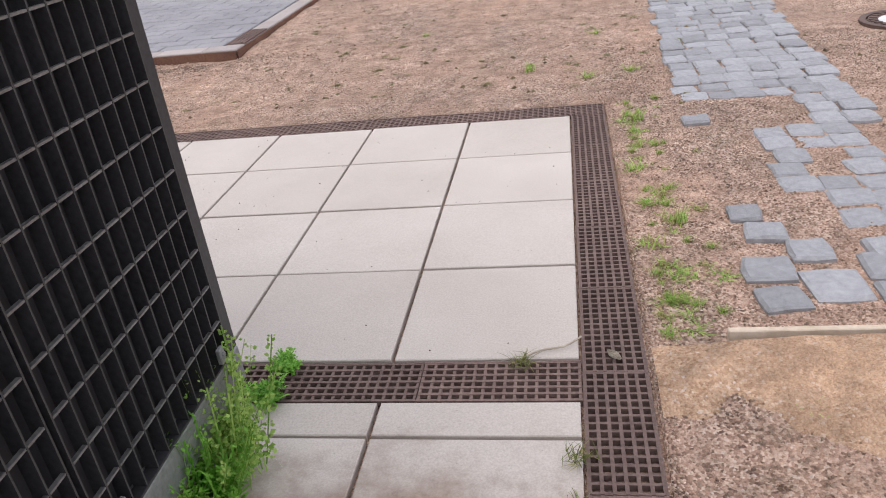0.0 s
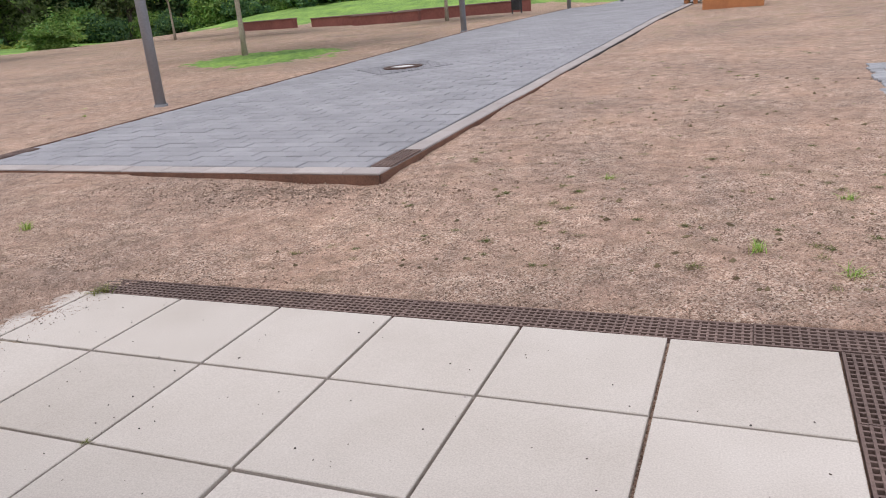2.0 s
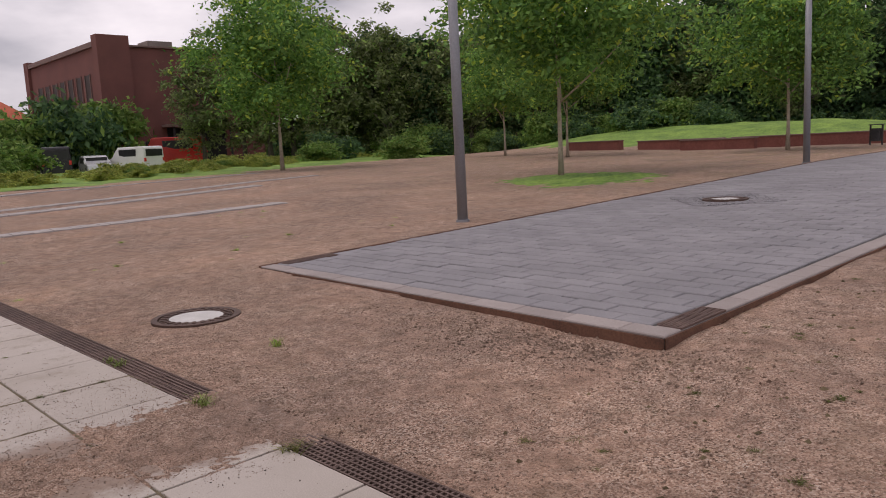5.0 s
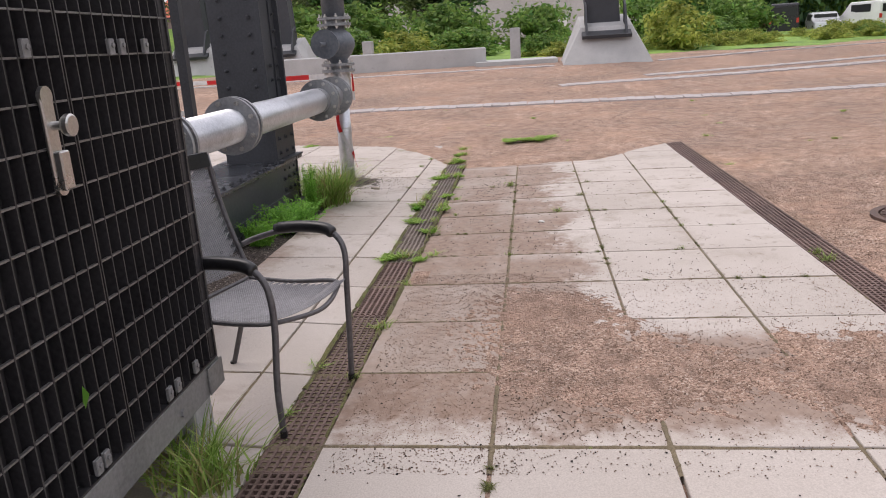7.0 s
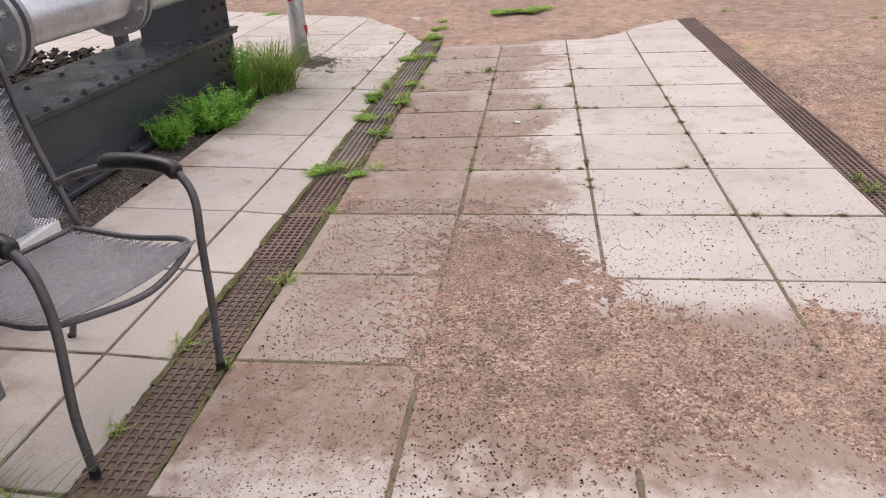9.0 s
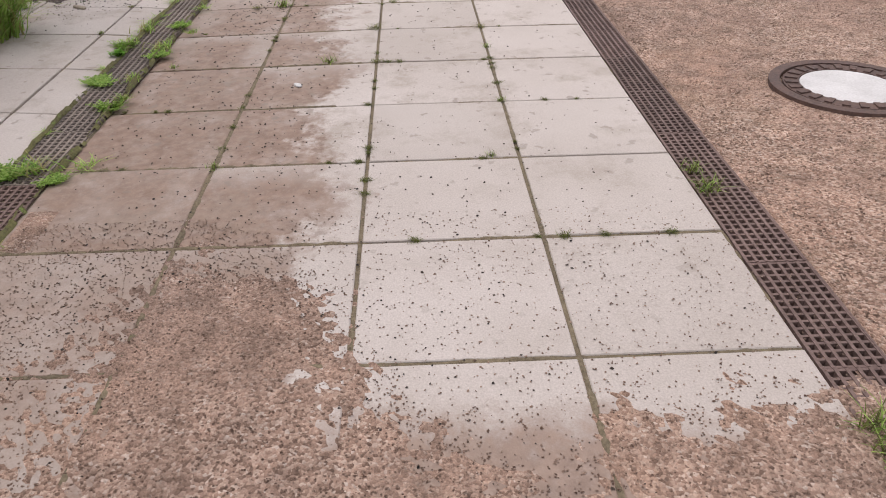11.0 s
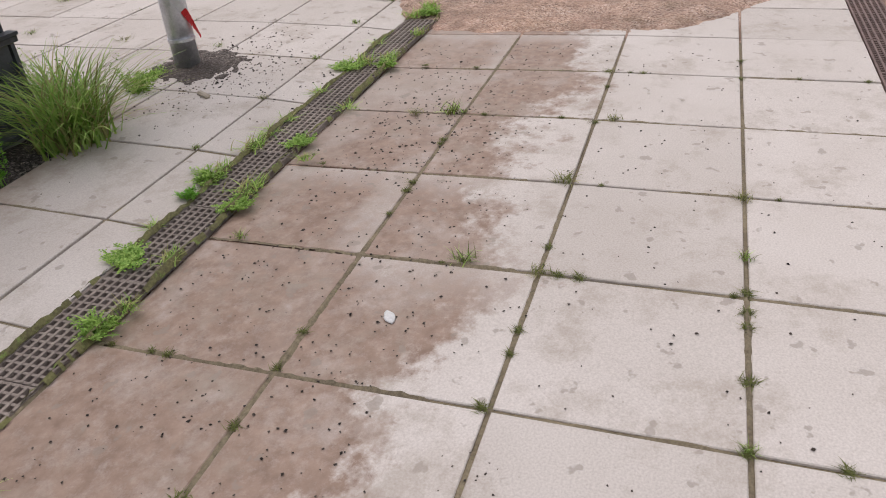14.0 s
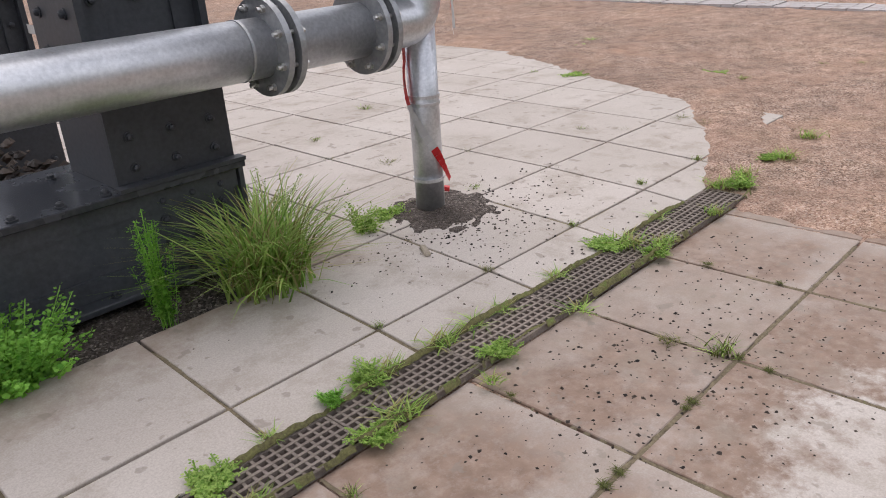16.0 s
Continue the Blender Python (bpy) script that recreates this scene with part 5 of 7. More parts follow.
    # bushes before the buildings
    for x, y, k, s, z in ((-64, 17.0, 0, 2.6, 3.0), (-66, 22.5, 0, 2.4, 3.0), (-65, 27.5, 0, 2.5, 3.4), (-62, 12.0, 0, 2.2, 2.2), (-58, 14.2, 0, 1.9, 2.3), (-63, 16.0, 0, 2.2, 2.8), (-64, 24.5, 1, 2.6, 3.6), (-52, 15.5, 0, 1.6, 1.5), (-31.5, 8.3, 2, 0.95, 1.05), (-37, 11.0, 0, 0.85, 0.6), (-46, 13.8, 0, 1.0, 0.8),
                          (-40, 10.0, 0, 1.2, 0.9), (-33, 3.2, 0, 0.7, 0.55), (-35, 0.0, 0, 1.1, 0.8), (-34, -2.6, 2, 1.0, 0.8), (-35, -5.4, 0, 1.3, 1.0), (-36, -8.4, 2, 1.2, 0.9), (-38, -1.2, 0, 1.5, 1.5),
                          (-40, -6.0, 0, 1.8, 1.7), (-41, 3.0, 0, 1.3, 1.4), (-38, 6.2, 2, 0.9, 0.9), (-43, -10.5, 0, 1.9, 1.9), (-40, 31.0, 0, 1.0, 0.8), (-42, 34.0, 1, 1.3, 1.2), (-38, 36.5, 0, 1.2, 0.9),
                          (-37.5, 16.5, 2, 0.6, 0.45), (-40, 19.0, 2, 0.7, 0.4), (-42, 22.5, 2, 0.8, 0.45), (-43, 26.0, 2, 0.9, 0.5), (-44, 29.0, 2, 0.9, 0.5)):
        bush(x, y, k, s, "yellow-green wild shrub on the verge" if k == 2 else "dense green bush before the buildings", z)
    for i in range(110):
        f = rng.random()
        x, y = -31.5 - 13 * f + rng.uniform(-2, 2), 4 + 34 * f + rng.uniform(-2, 2)
        bush(x, y, rng.choice((0, 2, 2, 2)), rng.uniform(0.3, 0.6), "low yellow-green wild plants on the verge", rng.uniform(0.22, 0.4))


def blade_mesh(name, n, h, spread, seed, material, curl=0.6, width=0.004, second=None, base=0.28):
    rng = random.Random(seed)
    verts, faces, mats = [], [], []
    for i in range(n):
        a, l = rng.uniform(0, 6.28), h * rng.uniform(0.45, 1.0)
        o = Vector((rng.gauss(0, spread * base), rng.gauss(0, spread * base), 0))
        d = Vector((math.cos(a), math.sin(a), 0))
        side = Vector((-d.y, d.x, 0)) * width * rng.uniform(0.7, 1.4)
        out = spread * rng.uniform(0.3, 1.0)
        k = len(verts)
        for s in range(5):
            t = s / 4
            p = o + d * out * t * (0.4 + curl * t) + Vector((0, 0, l * (t - 0.42 * curl * t * t)))
            w = side * (1 - t) ** 0.7
            verts += [p - w, p + w]
        faces += [(k + 2 * s, k + 2 * s + 1, k + 2 * s + 3, k + 2 * s + 2) for s in range(4)]
        mats += [1 if second and rng.random() < 0.3 else 0] * 4
    me = bpy.data.meshes.new(name)
    me.from_pydata([tuple(v) for v in verts], [], faces)
    me.materials.append(material)
    if second:
        me.materials.append(second)
        me.polygons.foreach_set("material_index", mats)
    return me


def weed_mesh(name, stems, h, spread, leaf, seed, material, per=26):
    rng = random.Random(seed)
    verts, faces = [], []
    for i in range(stems):
        a, l = rng.uniform(0, 6.28), h * rng.uniform(0.5, 1.0)
        out = spread * rng.uniform(0.1, 1.0)
        d = Vector((math.cos(a), math.sin(a), 0))
        o = Vector((rng.gauss(0, spread * 0.2), rng.gauss(0, spread * 0.2), 0))
        k = len(verts)
        tip = o + d * out + Vector((0, 0, l))
        s = Vector((-d.y, d.x, 0)) * 0.0018
        verts += [o - s, o + s, tip + s, tip - s]
        faces.append((k, k + 1, k + 2, k + 3))
        for j in range(per):
            t = rng.uniform(0.12, 1.0)
            p = o + (tip - o) * t
            e = Vector((rng.uniform(-1, 1), rng.uniform(-1, 1), rng.uniform(-0.2, 0.7))).normalized()
            u = e.orthogonal().normalized() * 0.36
            z = leaf * rng.uniform(0.6, 1.25) * (1.15 - 0.5 * t)
            p = p + e * leaf * 0.3
            k = len(verts)
            verts += [p, p + (e * 0.5 + u) * z, p + e * z, p + (e * 0.5 - u) * z]
            faces.append((k, k + 1, k + 2, k + 3))
    me = bpy.data.meshes.new(name)
    me.from_pydata([tuple(v) for v in verts], [], faces)
    me.materials.append(material)
    return me


def plants():
    rng = random.Random(31)
    tuft = [blade_mesh("grass_tuft", 60, 0.10, 0.07, 61, M_GRASS, 0.7, 0.0022, M_DRYGRASS), blade_mesh("grass_tuft", 45, 0.06, 0.07, 62, M_GRASS, 0.8, 0.0022, M_DRYGRASS),
            blade_mesh("grass_tuft", 40, 0.045, 0.06, 63, M_DRYGRASS, 0.8, 0.002, M_GRASS)]
    joint_tuft = [blade_mesh("grass_tuft", 60, 0.075, 0.07, 64, M_OLIVE, 0.8, 0.0022, M_GRASS), blade_mesh("grass_tuft", 50, 0.055, 0.08, 65, M_OLIVE, 0.9, 0.0022, M_DRYGRASS),
                  blade_mesh("grass_tuft", 60, 0.05, 0.06, 66, M_OLIVE, 0.9, 0.003)]
    low = [weed_mesh("low_weed", 44, 0.038, 0.075, 0.0105, 71, M_GRASS, 26), weed_mesh("low_weed", 34, 0.06, 0.055, 0.0125, 72, M_WEED, 26)]
    count = [0]
    # moss and soil along the southern drain and in the joints
    patch_sheet("drain_moss", -9.95, -2.6, 1.66, 2.03, 0.012, lambda x, y: -0.02 + 0.034 * np.maximum(np.exp(-((y - YS) / 0.016) ** 2), np.exp(-((y - YN2) / 0.016) ** 2)) * np.clip(0.3 + 1.3 * vnoise(x, y * 2, 7.0) * np.clip((-2.8 - x) / 2, 0, 1), 0, 1.3) + (vnoise(x, y, 60.0) - 0.5) * 0.012, M_MOSS, "moss and soil along the edges of the drain", "moss", -0.008)

    def joint(x, y):
        fx = np.abs((x - X0) / P - np.round((x - X0) / P)) * P
        fy = np.where(y > YS - 0.1, np.abs((y - Y0) / P - np.round((y - Y0) / P)) * P, np.minimum(np.abs(y - YD), np.abs(y - YD + P)))
        d = np.minimum(fx, fy) + (vnoise(x, y, 40.0) - 0.5) * 0.012
        return slab_z(x, y) - 0.012 + np.where(y < YN2, 0.0125, 0.0148) * np.exp(-(d / 0.012) ** 2) * np.maximum(np.clip(vnoise(x, y, 3.3) * 2.0 - 0.5 + 0.6 * (vnoise(x, y, 12.0) - 0.5), 0, 1.1), np.where((y > 1.95) & (y < 3.0), np.clip(0.78 + 0.6 * vnoise(x, y, 9.0), 0, 1.15), 0))
    patch_sheet("joint_moss", -9.6, -3.4, 1.0, 4.38, 0.011, joint, M_JOINT, "brown moss and soil in the slab joints", "moss", -0.022)

    def grow(me, name, label, x, y, s=1.0, z=None, sz=None):
        ob = new(name, me)
        ob.location = (x, y, 0.0 if z is None else z)
        ob.rotation_euler = (0, 0, rng.uniform(0, 6.28))
        ob.scale = (s, s, sz or s)
        tagged(ob, label, "plant", "weeds in the paving")
        count[0] += 1
        return ob

    # the large plants beside the steel beam
    grow(blade_mesh("grass_clump", 520, 0.60, 0.40, 81, M_GRASS, 0.95, 0.0046, M_DRYGRASS, 0.15), "grass_clump", "large clump of long arching grass beside the beam", -7.80, 0.90, 1.12)
    grow(blade_mesh("grass_clump", 260, 0.30, 0.26, 82, M_GRASS, 0.65, 0.004, M_DRYGRASS), "grass_clump", "grass clump at the foot of the black cabinet", -3.33, 1.60, 0.95)
    leafy = weed_mesh("leafy_weed", 110, 0.30, 0.22, 0.021, 83, M_WEED, 70)
    grow(leafy, "leafy_weed", "bushy bright green weed beside the beam", -6.82, 0.84, 1.25, None, 0.85)
    grow(leafy, "leafy_weed", "bushy bright green weed beside the beam", -6.42, 0.72, 0.7)
    grow(weed_mesh("tall_weed", 30, 0.46, 0.075, 0.017, 84, M_WEED, 90), "tall_weed", "tall narrow green weed beside the beam", -7.38, 0.84, 1.0)
    grow(weed_mesh("bushy_weed", 60, 0.32, 0.26, 0.014, 85, M_GRASS, 50), "bushy_weed", "wispy green weed behind the grass clump", -8.05, 0.60, 1.1)
    grow(weed_mesh("bushy_weed", 30, 0.16, 0.12, 0.018, 86, M_GRASS, 30), "bushy_weed", "low green weed by the pipe foot", -8.42, 0.78, 1.0)
    grow(low[0], "low_weed", "low green weed by the pipe foot", -8.62, 0.72, 1.6)
    grow(weed_mesh("bushy_weed", 60, 0.36, 0.15, 0.014, 87, M_GRASS, 60), "bushy_weed", "wispy tall weed growing at the cabinet's base", -0.84, 1.40, 1.2)
    grow(weed_mesh("bushy_weed", 40, 0.24, 0.10, 0.02, 88, M_WEED, 44), "bushy_weed", "green weed growing at the cabinet's base", -0.82, 1.22, 1.4)
    grow(low[1], "low_weed", "bright green weed in the drain", -0.90, 1.76, 1.9, None, 0.9)
    grow(low[1], "low_weed", "bright green weed in the drain", -0.88, 1.90, 1.4, None, 0.8)
    grow(blade_mesh("grass_clump", 120, 0.26, 0.16, 89, M_GRASS, 0.6, 0.0035), "grass_clump", "grass tuft under the cabinet's edge", -3.56, 1.40, 1.0)
    # along the southern drain
    for x, y, s, k in ((-7.02, 1.77, 1.4, 0), (-7.05, 1.93, 0.9, 3), (-6.68, 1.93, 1.3, 0), (-6.78, 1.96, 0.9, 3), (-7.47, 1.72, 1.1, 1), (-7.63, 1.71, 1.4, 0), (-7.70, 1.73, 1.0, 3), (-7.44, 1.95, 1.2, 0), (-7.55, 1.94, 1.4, 3), (-7.92, 1.75, 1.3, 3), (-8.1, 1.74, 1.1, 4),
                       (-7.86, 2.03, 0.8, 3), (-8.01, 1.93, 1.2, 0), (-8.42, 1.98, 1.0, 4), (-8.96, 1.74, 1.4, 0), (-9.05, 1.80, 1.6, 3), (-9.04, 1.95, 1.3, 0), (-9.14, 1.92, 1.1, 3), (-9.95, 1.78, 1.5, 3), (-10.05, 1.86, 1.7, 0), (-10.2, 1.80, 1.4, 3), (-10.62, 1.86, 1.5, 3), (-10.55, 1.80, 1.3, 0),
                       (-11.1, 1.82, 1.5, 3), (-7.24, 1.72, 0.7, 4), (-5.98, 1.75, 1.5, 0), (-6.03, 1.85, 1.5, 3), (-6.05, 2.05, 1.1, 4), (-5.93, 1.96, 1.0, 0), (-5.43, 1.96, 0.7, 3), (-4.72, 1.94, 1.1, 3), (-4.15, 1.93, 0.7, 3), (-3.83, 1.74, 0.7, 4), (-4.27, 1.74, 0.9, 4), (-8.25, 1.75, 0.9, 4),
                       (-8.6, 1.74, 0.9, 4), (-9.4, 1.75, 1.0, 4), (-9.6, 1.93, 1.1, 3), (-6.4, 1.75, 0.7, 4)):
        grow((low + tuft)[k if k < 2 else k - 1], "low_weed" if k < 2 else "grass_tuft", "green weeds growing over the rusty drain grating" if k < 2 else "small grass tuft at the drain", x, y, s * 1.1, None, s * 0.52)
    # in the joints of the slabs
    for x, y, s in ((-7.265, 2.91, 1.0), (-7.24, 3.16, 0.7), (-7.86, 3.14, 1.0), (-8.46, 2.50, 1.3), (-8.43, 2.33, 0.8), (-7.25, 2.08, 0.6), (-8.47, 3.24, 0.7), (-6.01, 2.56, 0.7), (-6.04, 3.66, 0.5), (-7.84, 3.77, 0.7), (-7.45, 3.77, 0.6), (-5.7, 4.43, 1.3), (-5.85, 4.42, 1.0), (-4.5, 4.42, 1.5),
                    (-4.42, 4.4, 1.2), (-3.52, 4.38, 1.5), (-0.1, 1.92, 0.9), (0.06, 1.49, 0.9), (0.06, 1.32, 0.7), (-2.9, 2.55, 1.0), (-2.36, 3.16, 0.4), (-6.64, 3.77, 0.5), (-9.07, 3.15, 0.6), (-9.17, 0.8, 0.9), (-9.23, 0.06, 1.2), (-9.29, -0.75, 1.1), (-10.1, -1.17, 1.3), (-10.46, 0.6, 0.9),
                    (-10.6, 0.83, 1.0), (-9.7, 0.28, 0.8), (-9.9, -0.33, 0.9), (-9.75, 1.45, 0.7), (-11.02, 1.2, 1.1), (-11.06, 1.0, 1.2), (-9.68, 0.88, 0.6), (-9.07, -0.33, 0.9), (-8.46, 1.5, 0.6), (-7.86, 1.5, 0.5), (-9.06, 1.5, 0.6), (-10.29, 1.5, 0.7), (-11.3, -0.33, 1.0), (-11.9, -0.9, 1.0)):
        grow(joint_tuft[rng.randrange(2)], "grass_tuft", "small olive grass tuft in a slab joint", x, y, s * 0.8, 0.012 if y < 1.7 else (-0.008 if x < -6 and y < 3 else 0.0))
    for i in range(150):
        x, y = X0 - P * rng.randrange(6, 16), Y0 - P * rng.randrange(0, 5)
        if rng.random() < 0.5:
            x += rng.uniform(-0.3, 0.3)
        else:
            y += rng.uniform(-0.3, 0.3)
        if 2.0 < y < 4.36 and not (-5.3 < x < -3.5):
            grow(joint_tuft[2], "moss_tuft", "tiny dark moss tuft in a slab joint", x, y, rng.uniform(0.25, 0.55), -0.008 if x < -6 and y < 3 else -0.002, 0.3)
    # on the gravel
    for x, y, s in ((0.41, 2.53, 1.0), (0.37, 2.7, 1.3), (0.44, 4.23, 1.0), (0.61, 3.03, 0.9), (0.45, 3.2, 1.2), (0.38, 3.5, 1.1), (0.42, 3.8, 1.0), (0.5, 2.9, 0.9), (0.36, 2.2, 0.7), (0.7, 1.7, 0.5), (0.4, 1.3, 0.5), (-5.24, 5.36, 1.0),
                    (0.5, 5.3, 1.0), (0.2, 5.2, 1.1), (-0.2, 5.5, 0.9), (0.9, 6.0, 1.0), (0.3, 6.5, 1.0), (-1.2, 6.9, 0.9), (1.1, 1.4, 0.5)):
        grow(tuft[rng.randrange(3)], "grass_tuft", "small grass tuft on the gravel", x, y, s * 1.1, float(ground_height(np.array(x), np.array(y))) - 0.003)
    for i in range(70):
        x, y = 0.36 + abs(rng.gauss(0, 0.13)), rng.uniform(1.9, 4.7)
        grow(tuft[rng.randrange(3)], "grass_tuft", "small flat grass tuft along the drain", x, y, rng.uniform(0.4, 0.95), float(ground_height(np.array(x), np.array(y))) - 0.003, 0.45)
    for i in range(230):
        x, y = rng.uniform(-2.8, 2.6), 5.0 + 10 * rng.random() ** 1.3
        if 0.7 < x < 2.1:
            continue
        grow(joint_tuft[rng.choice((1, 2, 2))], "grass_tuft", "small withered grass tuft on the gravel", x, y, rng.uniform(0.35, 0.85), float(ground_height(np.array(x), np.array(y))) - 0.004, 0.4)
    for i in range(40):
        x, y = rng.uniform(-16, -8.8), rng.uniform(-1.5, 12)
        if x > west_edge(min(y, 4.6)) - 0.4 and y < 4.7:
            continue
        grow(tuft[rng.randrange(3)], "grass_tuft", "small withered grass tuft on the gravel", x, y, rng.uniform(0.8, 1.6), max(float(ground_height(np.array(x), np.array(y))), float(west_height(np.array(x), np.array(y))) if y < 4.6 and x > -14.5 else -1) - 0.004, 0.6)
    for x, y in ((-11.63, 2.42), (-11.68, 2.60), (-11.62, 2.78), (-11.8, 2.92), (-11.96, -0.5), (-12.5, 0.5), (-13.2, -1.4)):
        grow(low[0], "low_weed", "flat green weeds spreading on the gravel", x, y, rng.uniform(2.0, 3.0), 0.01, 1.0)


# ---- street furniture ----
def lamp_posts():
    h = 5.9
    src = None
    for x, y in ((-9.05, 11.18), (-8.02, 22.7), (-7.72, 35.2), (-6.68, 43.0), (-6.25, 54.8)):
        if src is None:
            src = thing("street_lamp", "grey cylindrical steel street lamp beside the paved path", "street lamp", (x, y, zland(x, y)), "lamps along the path")
            part("base_plate", cyl(bmesh.new(), (0, 0, -0.05), (0, 0, 0.02), 0.11, n=20), M_LAMP, src)
            part("post", cyl(bmesh.new(), (0, 0, 0), (0, 0, h - 0.9), 0.085, 0.07, n=20), M_LAMP, src, smooth=True)
            part("diffuser", cyl(bmesh.new(), (0, 0, h - 0.899), (0, 0, h - 0.35), 0.088, n=20), M_LITELAMP, src, "white cylindrical lamp glass")
            bm = bmesh.new()
            for a in range(4):
                cyl(bm, (0.085 * math.cos(a * 1.57), 0.085 * math.sin(a * 1.57), h - 0.35), (0.085 * math.cos(a * 1.57), 0.085 * math.sin(a * 1.57), h), 0.008, n=6)
            cyl(bm, (0, 0, h), (0, 0, h + 0.03), 0.10, n=20)
            part("head", bm, M_LAMP, src)
        else:
            copy_thing(src, Matrix.Translation((x, y, zland(x, y))))


def manhole(x, y, z, r, label):
    root = thing("manhole_cover", label, "manhole cover", (x, y, z))
    bm = bmesh.new()
    n = 40

    def ring(r0, r1, z0, z1):
        a = [[bm.verts.new((rr * math.cos(6.2832 * k / n), rr * math.sin(6.2832 * k / n), zz)) for k in range(n)] for rr, zz in ((r1, z0), (r1, z1), (r0, z1), (r0, z0))]
        for p, q in zip(a, a[1:]):
            for k in range(n):
                bm.faces.new((p[k], p[(k + 1) % n], q[(k + 1) % n], q[k]))
    ring(r * 0.86, r, -0.03, 0.018)
    ring(r * 0.62, r * 0.82, -0.03, 0.014)
    for k in range(24):
        a = 6.2832 * k / 24
        v = [(rr * math.cos(a + d), rr * math.sin(a + d)) for rr, d in ((r * 0.64, -0.06), (r * 0.80, -0.06), (r * 0.80, 0.06), (r * 0.64, 0.06))]
        lo, hi = [bm.verts.new((*p, 0.012)) for p in v], [bm.verts.new((*p, 0.021)) for p in v]
        bm.faces.new(hi)
        for i in range(4):
            bm.faces.new((lo[i], lo[(i + 1) % 4], hi[(i + 1) % 4], hi[i]))
    part("ring", bm, M_IRON, root, "rusty cast-iron ring")
    part("lid", cyl(bmesh.new(), (0, 0, -0.03), (0, 0, 0.012), r * 0.61, n=40), M_LID, root, "pale concrete-filled lid")


def manholes():
    for x, y, r in ((-6.68, 5.46, 0.37), (2.55, 6.05, 0.33)):
        manhole(x, y, float(ground_height(np.array(x), np.array(y))) + 0.004, r, "round iron manhole cover with pale concrete centre")
    manhole(-6.23, 14.44, zland(-6.23, 14.44) + 0.022, 0.36, "round manhole cover set in the grey paving")
    # small setts round the cover in the paving
    rng = random.Random(4)
    verts, faces = [], []
    for i in range(-12, 13):
        for j in range(-12, 13):
            x, y = i * 0.085 + rng.uniform(-0.01, 0.01), j * 0.085 + rng.uniform(-0.01, 0.01)
            if math.hypot(x, y) < 0.4 or abs(x) + abs(y) > 0.95:
                continue
            k = len(verts)
            s, zz = 0.036, zland(-6.23, 14.44 + y) + 0.026
            verts += [(-6.23 + x - s, 14.44 + y - s, zz), (-6.23 + x + s, 14.44 + y - s, zz), (-6.23 + x + s, 14.44 + y + s, zz), (-6.23 + x - s, 14.44 + y + s, zz)]
            verts += [(v[0], v[1], v[2] - 0.02) for v in verts[k:k + 4]]
            faces += [(k, k + 1, k + 2, k + 3)] + [(k + a, k + 4 + a, k + 4 + (a + 1) % 4, k + (a + 1) % 4) for a in range(4)]
    ob = from_arrays("small_setts", verts, faces, M_PAVER)
    tagged(ob, "dark small setts packed around the manhole cover", "paving", kind="stuff")


def cobble_data(seed, s=0.5):
    """A hewn stone, 1 by 1, with an uneven rounded top."""
    rng = random.Random(seed)
    bm = bmesh.new()
    out = [(-0.5, -0.5), (0, -0.53), (0.5, -0.5), (0.53, 0), (0.5, 0.5), (0, 0.53), (-0.5, 0.5), (-0.53, 0)]
    out = [(x * rng.uniform(0.86, 1.0), y * rng.uniform(0.86, 1.0)) for x, y in out]
    rings = []
    for f, z in ((1.0, -0.35), (1.0, -0.07), (0.86, 0.0)):
        rings.append([bm.verts.new((x * f, y * f, z + (rng.uniform(-0.03, 0.03) if z > -0.2 else 0))) for x, y in out])
    for a, b in zip(rings, rings[1:]):
        for k in range(8):
            bm.faces.new((a[k], a[(k + 1) % 8], b[(k + 1) % 8], b[k]))
    c = bm.verts.new((0, 0, 0.03))
    for k in range(8):
        bm.faces.new((rings[-1][k], rings[-1][(k + 1) % 8], c))
    me = bpy.data.meshes.new("cobble")
    bm.to_mesh(me)
    bm.free()
    me.materials.append(M_COBBLE)
    return me


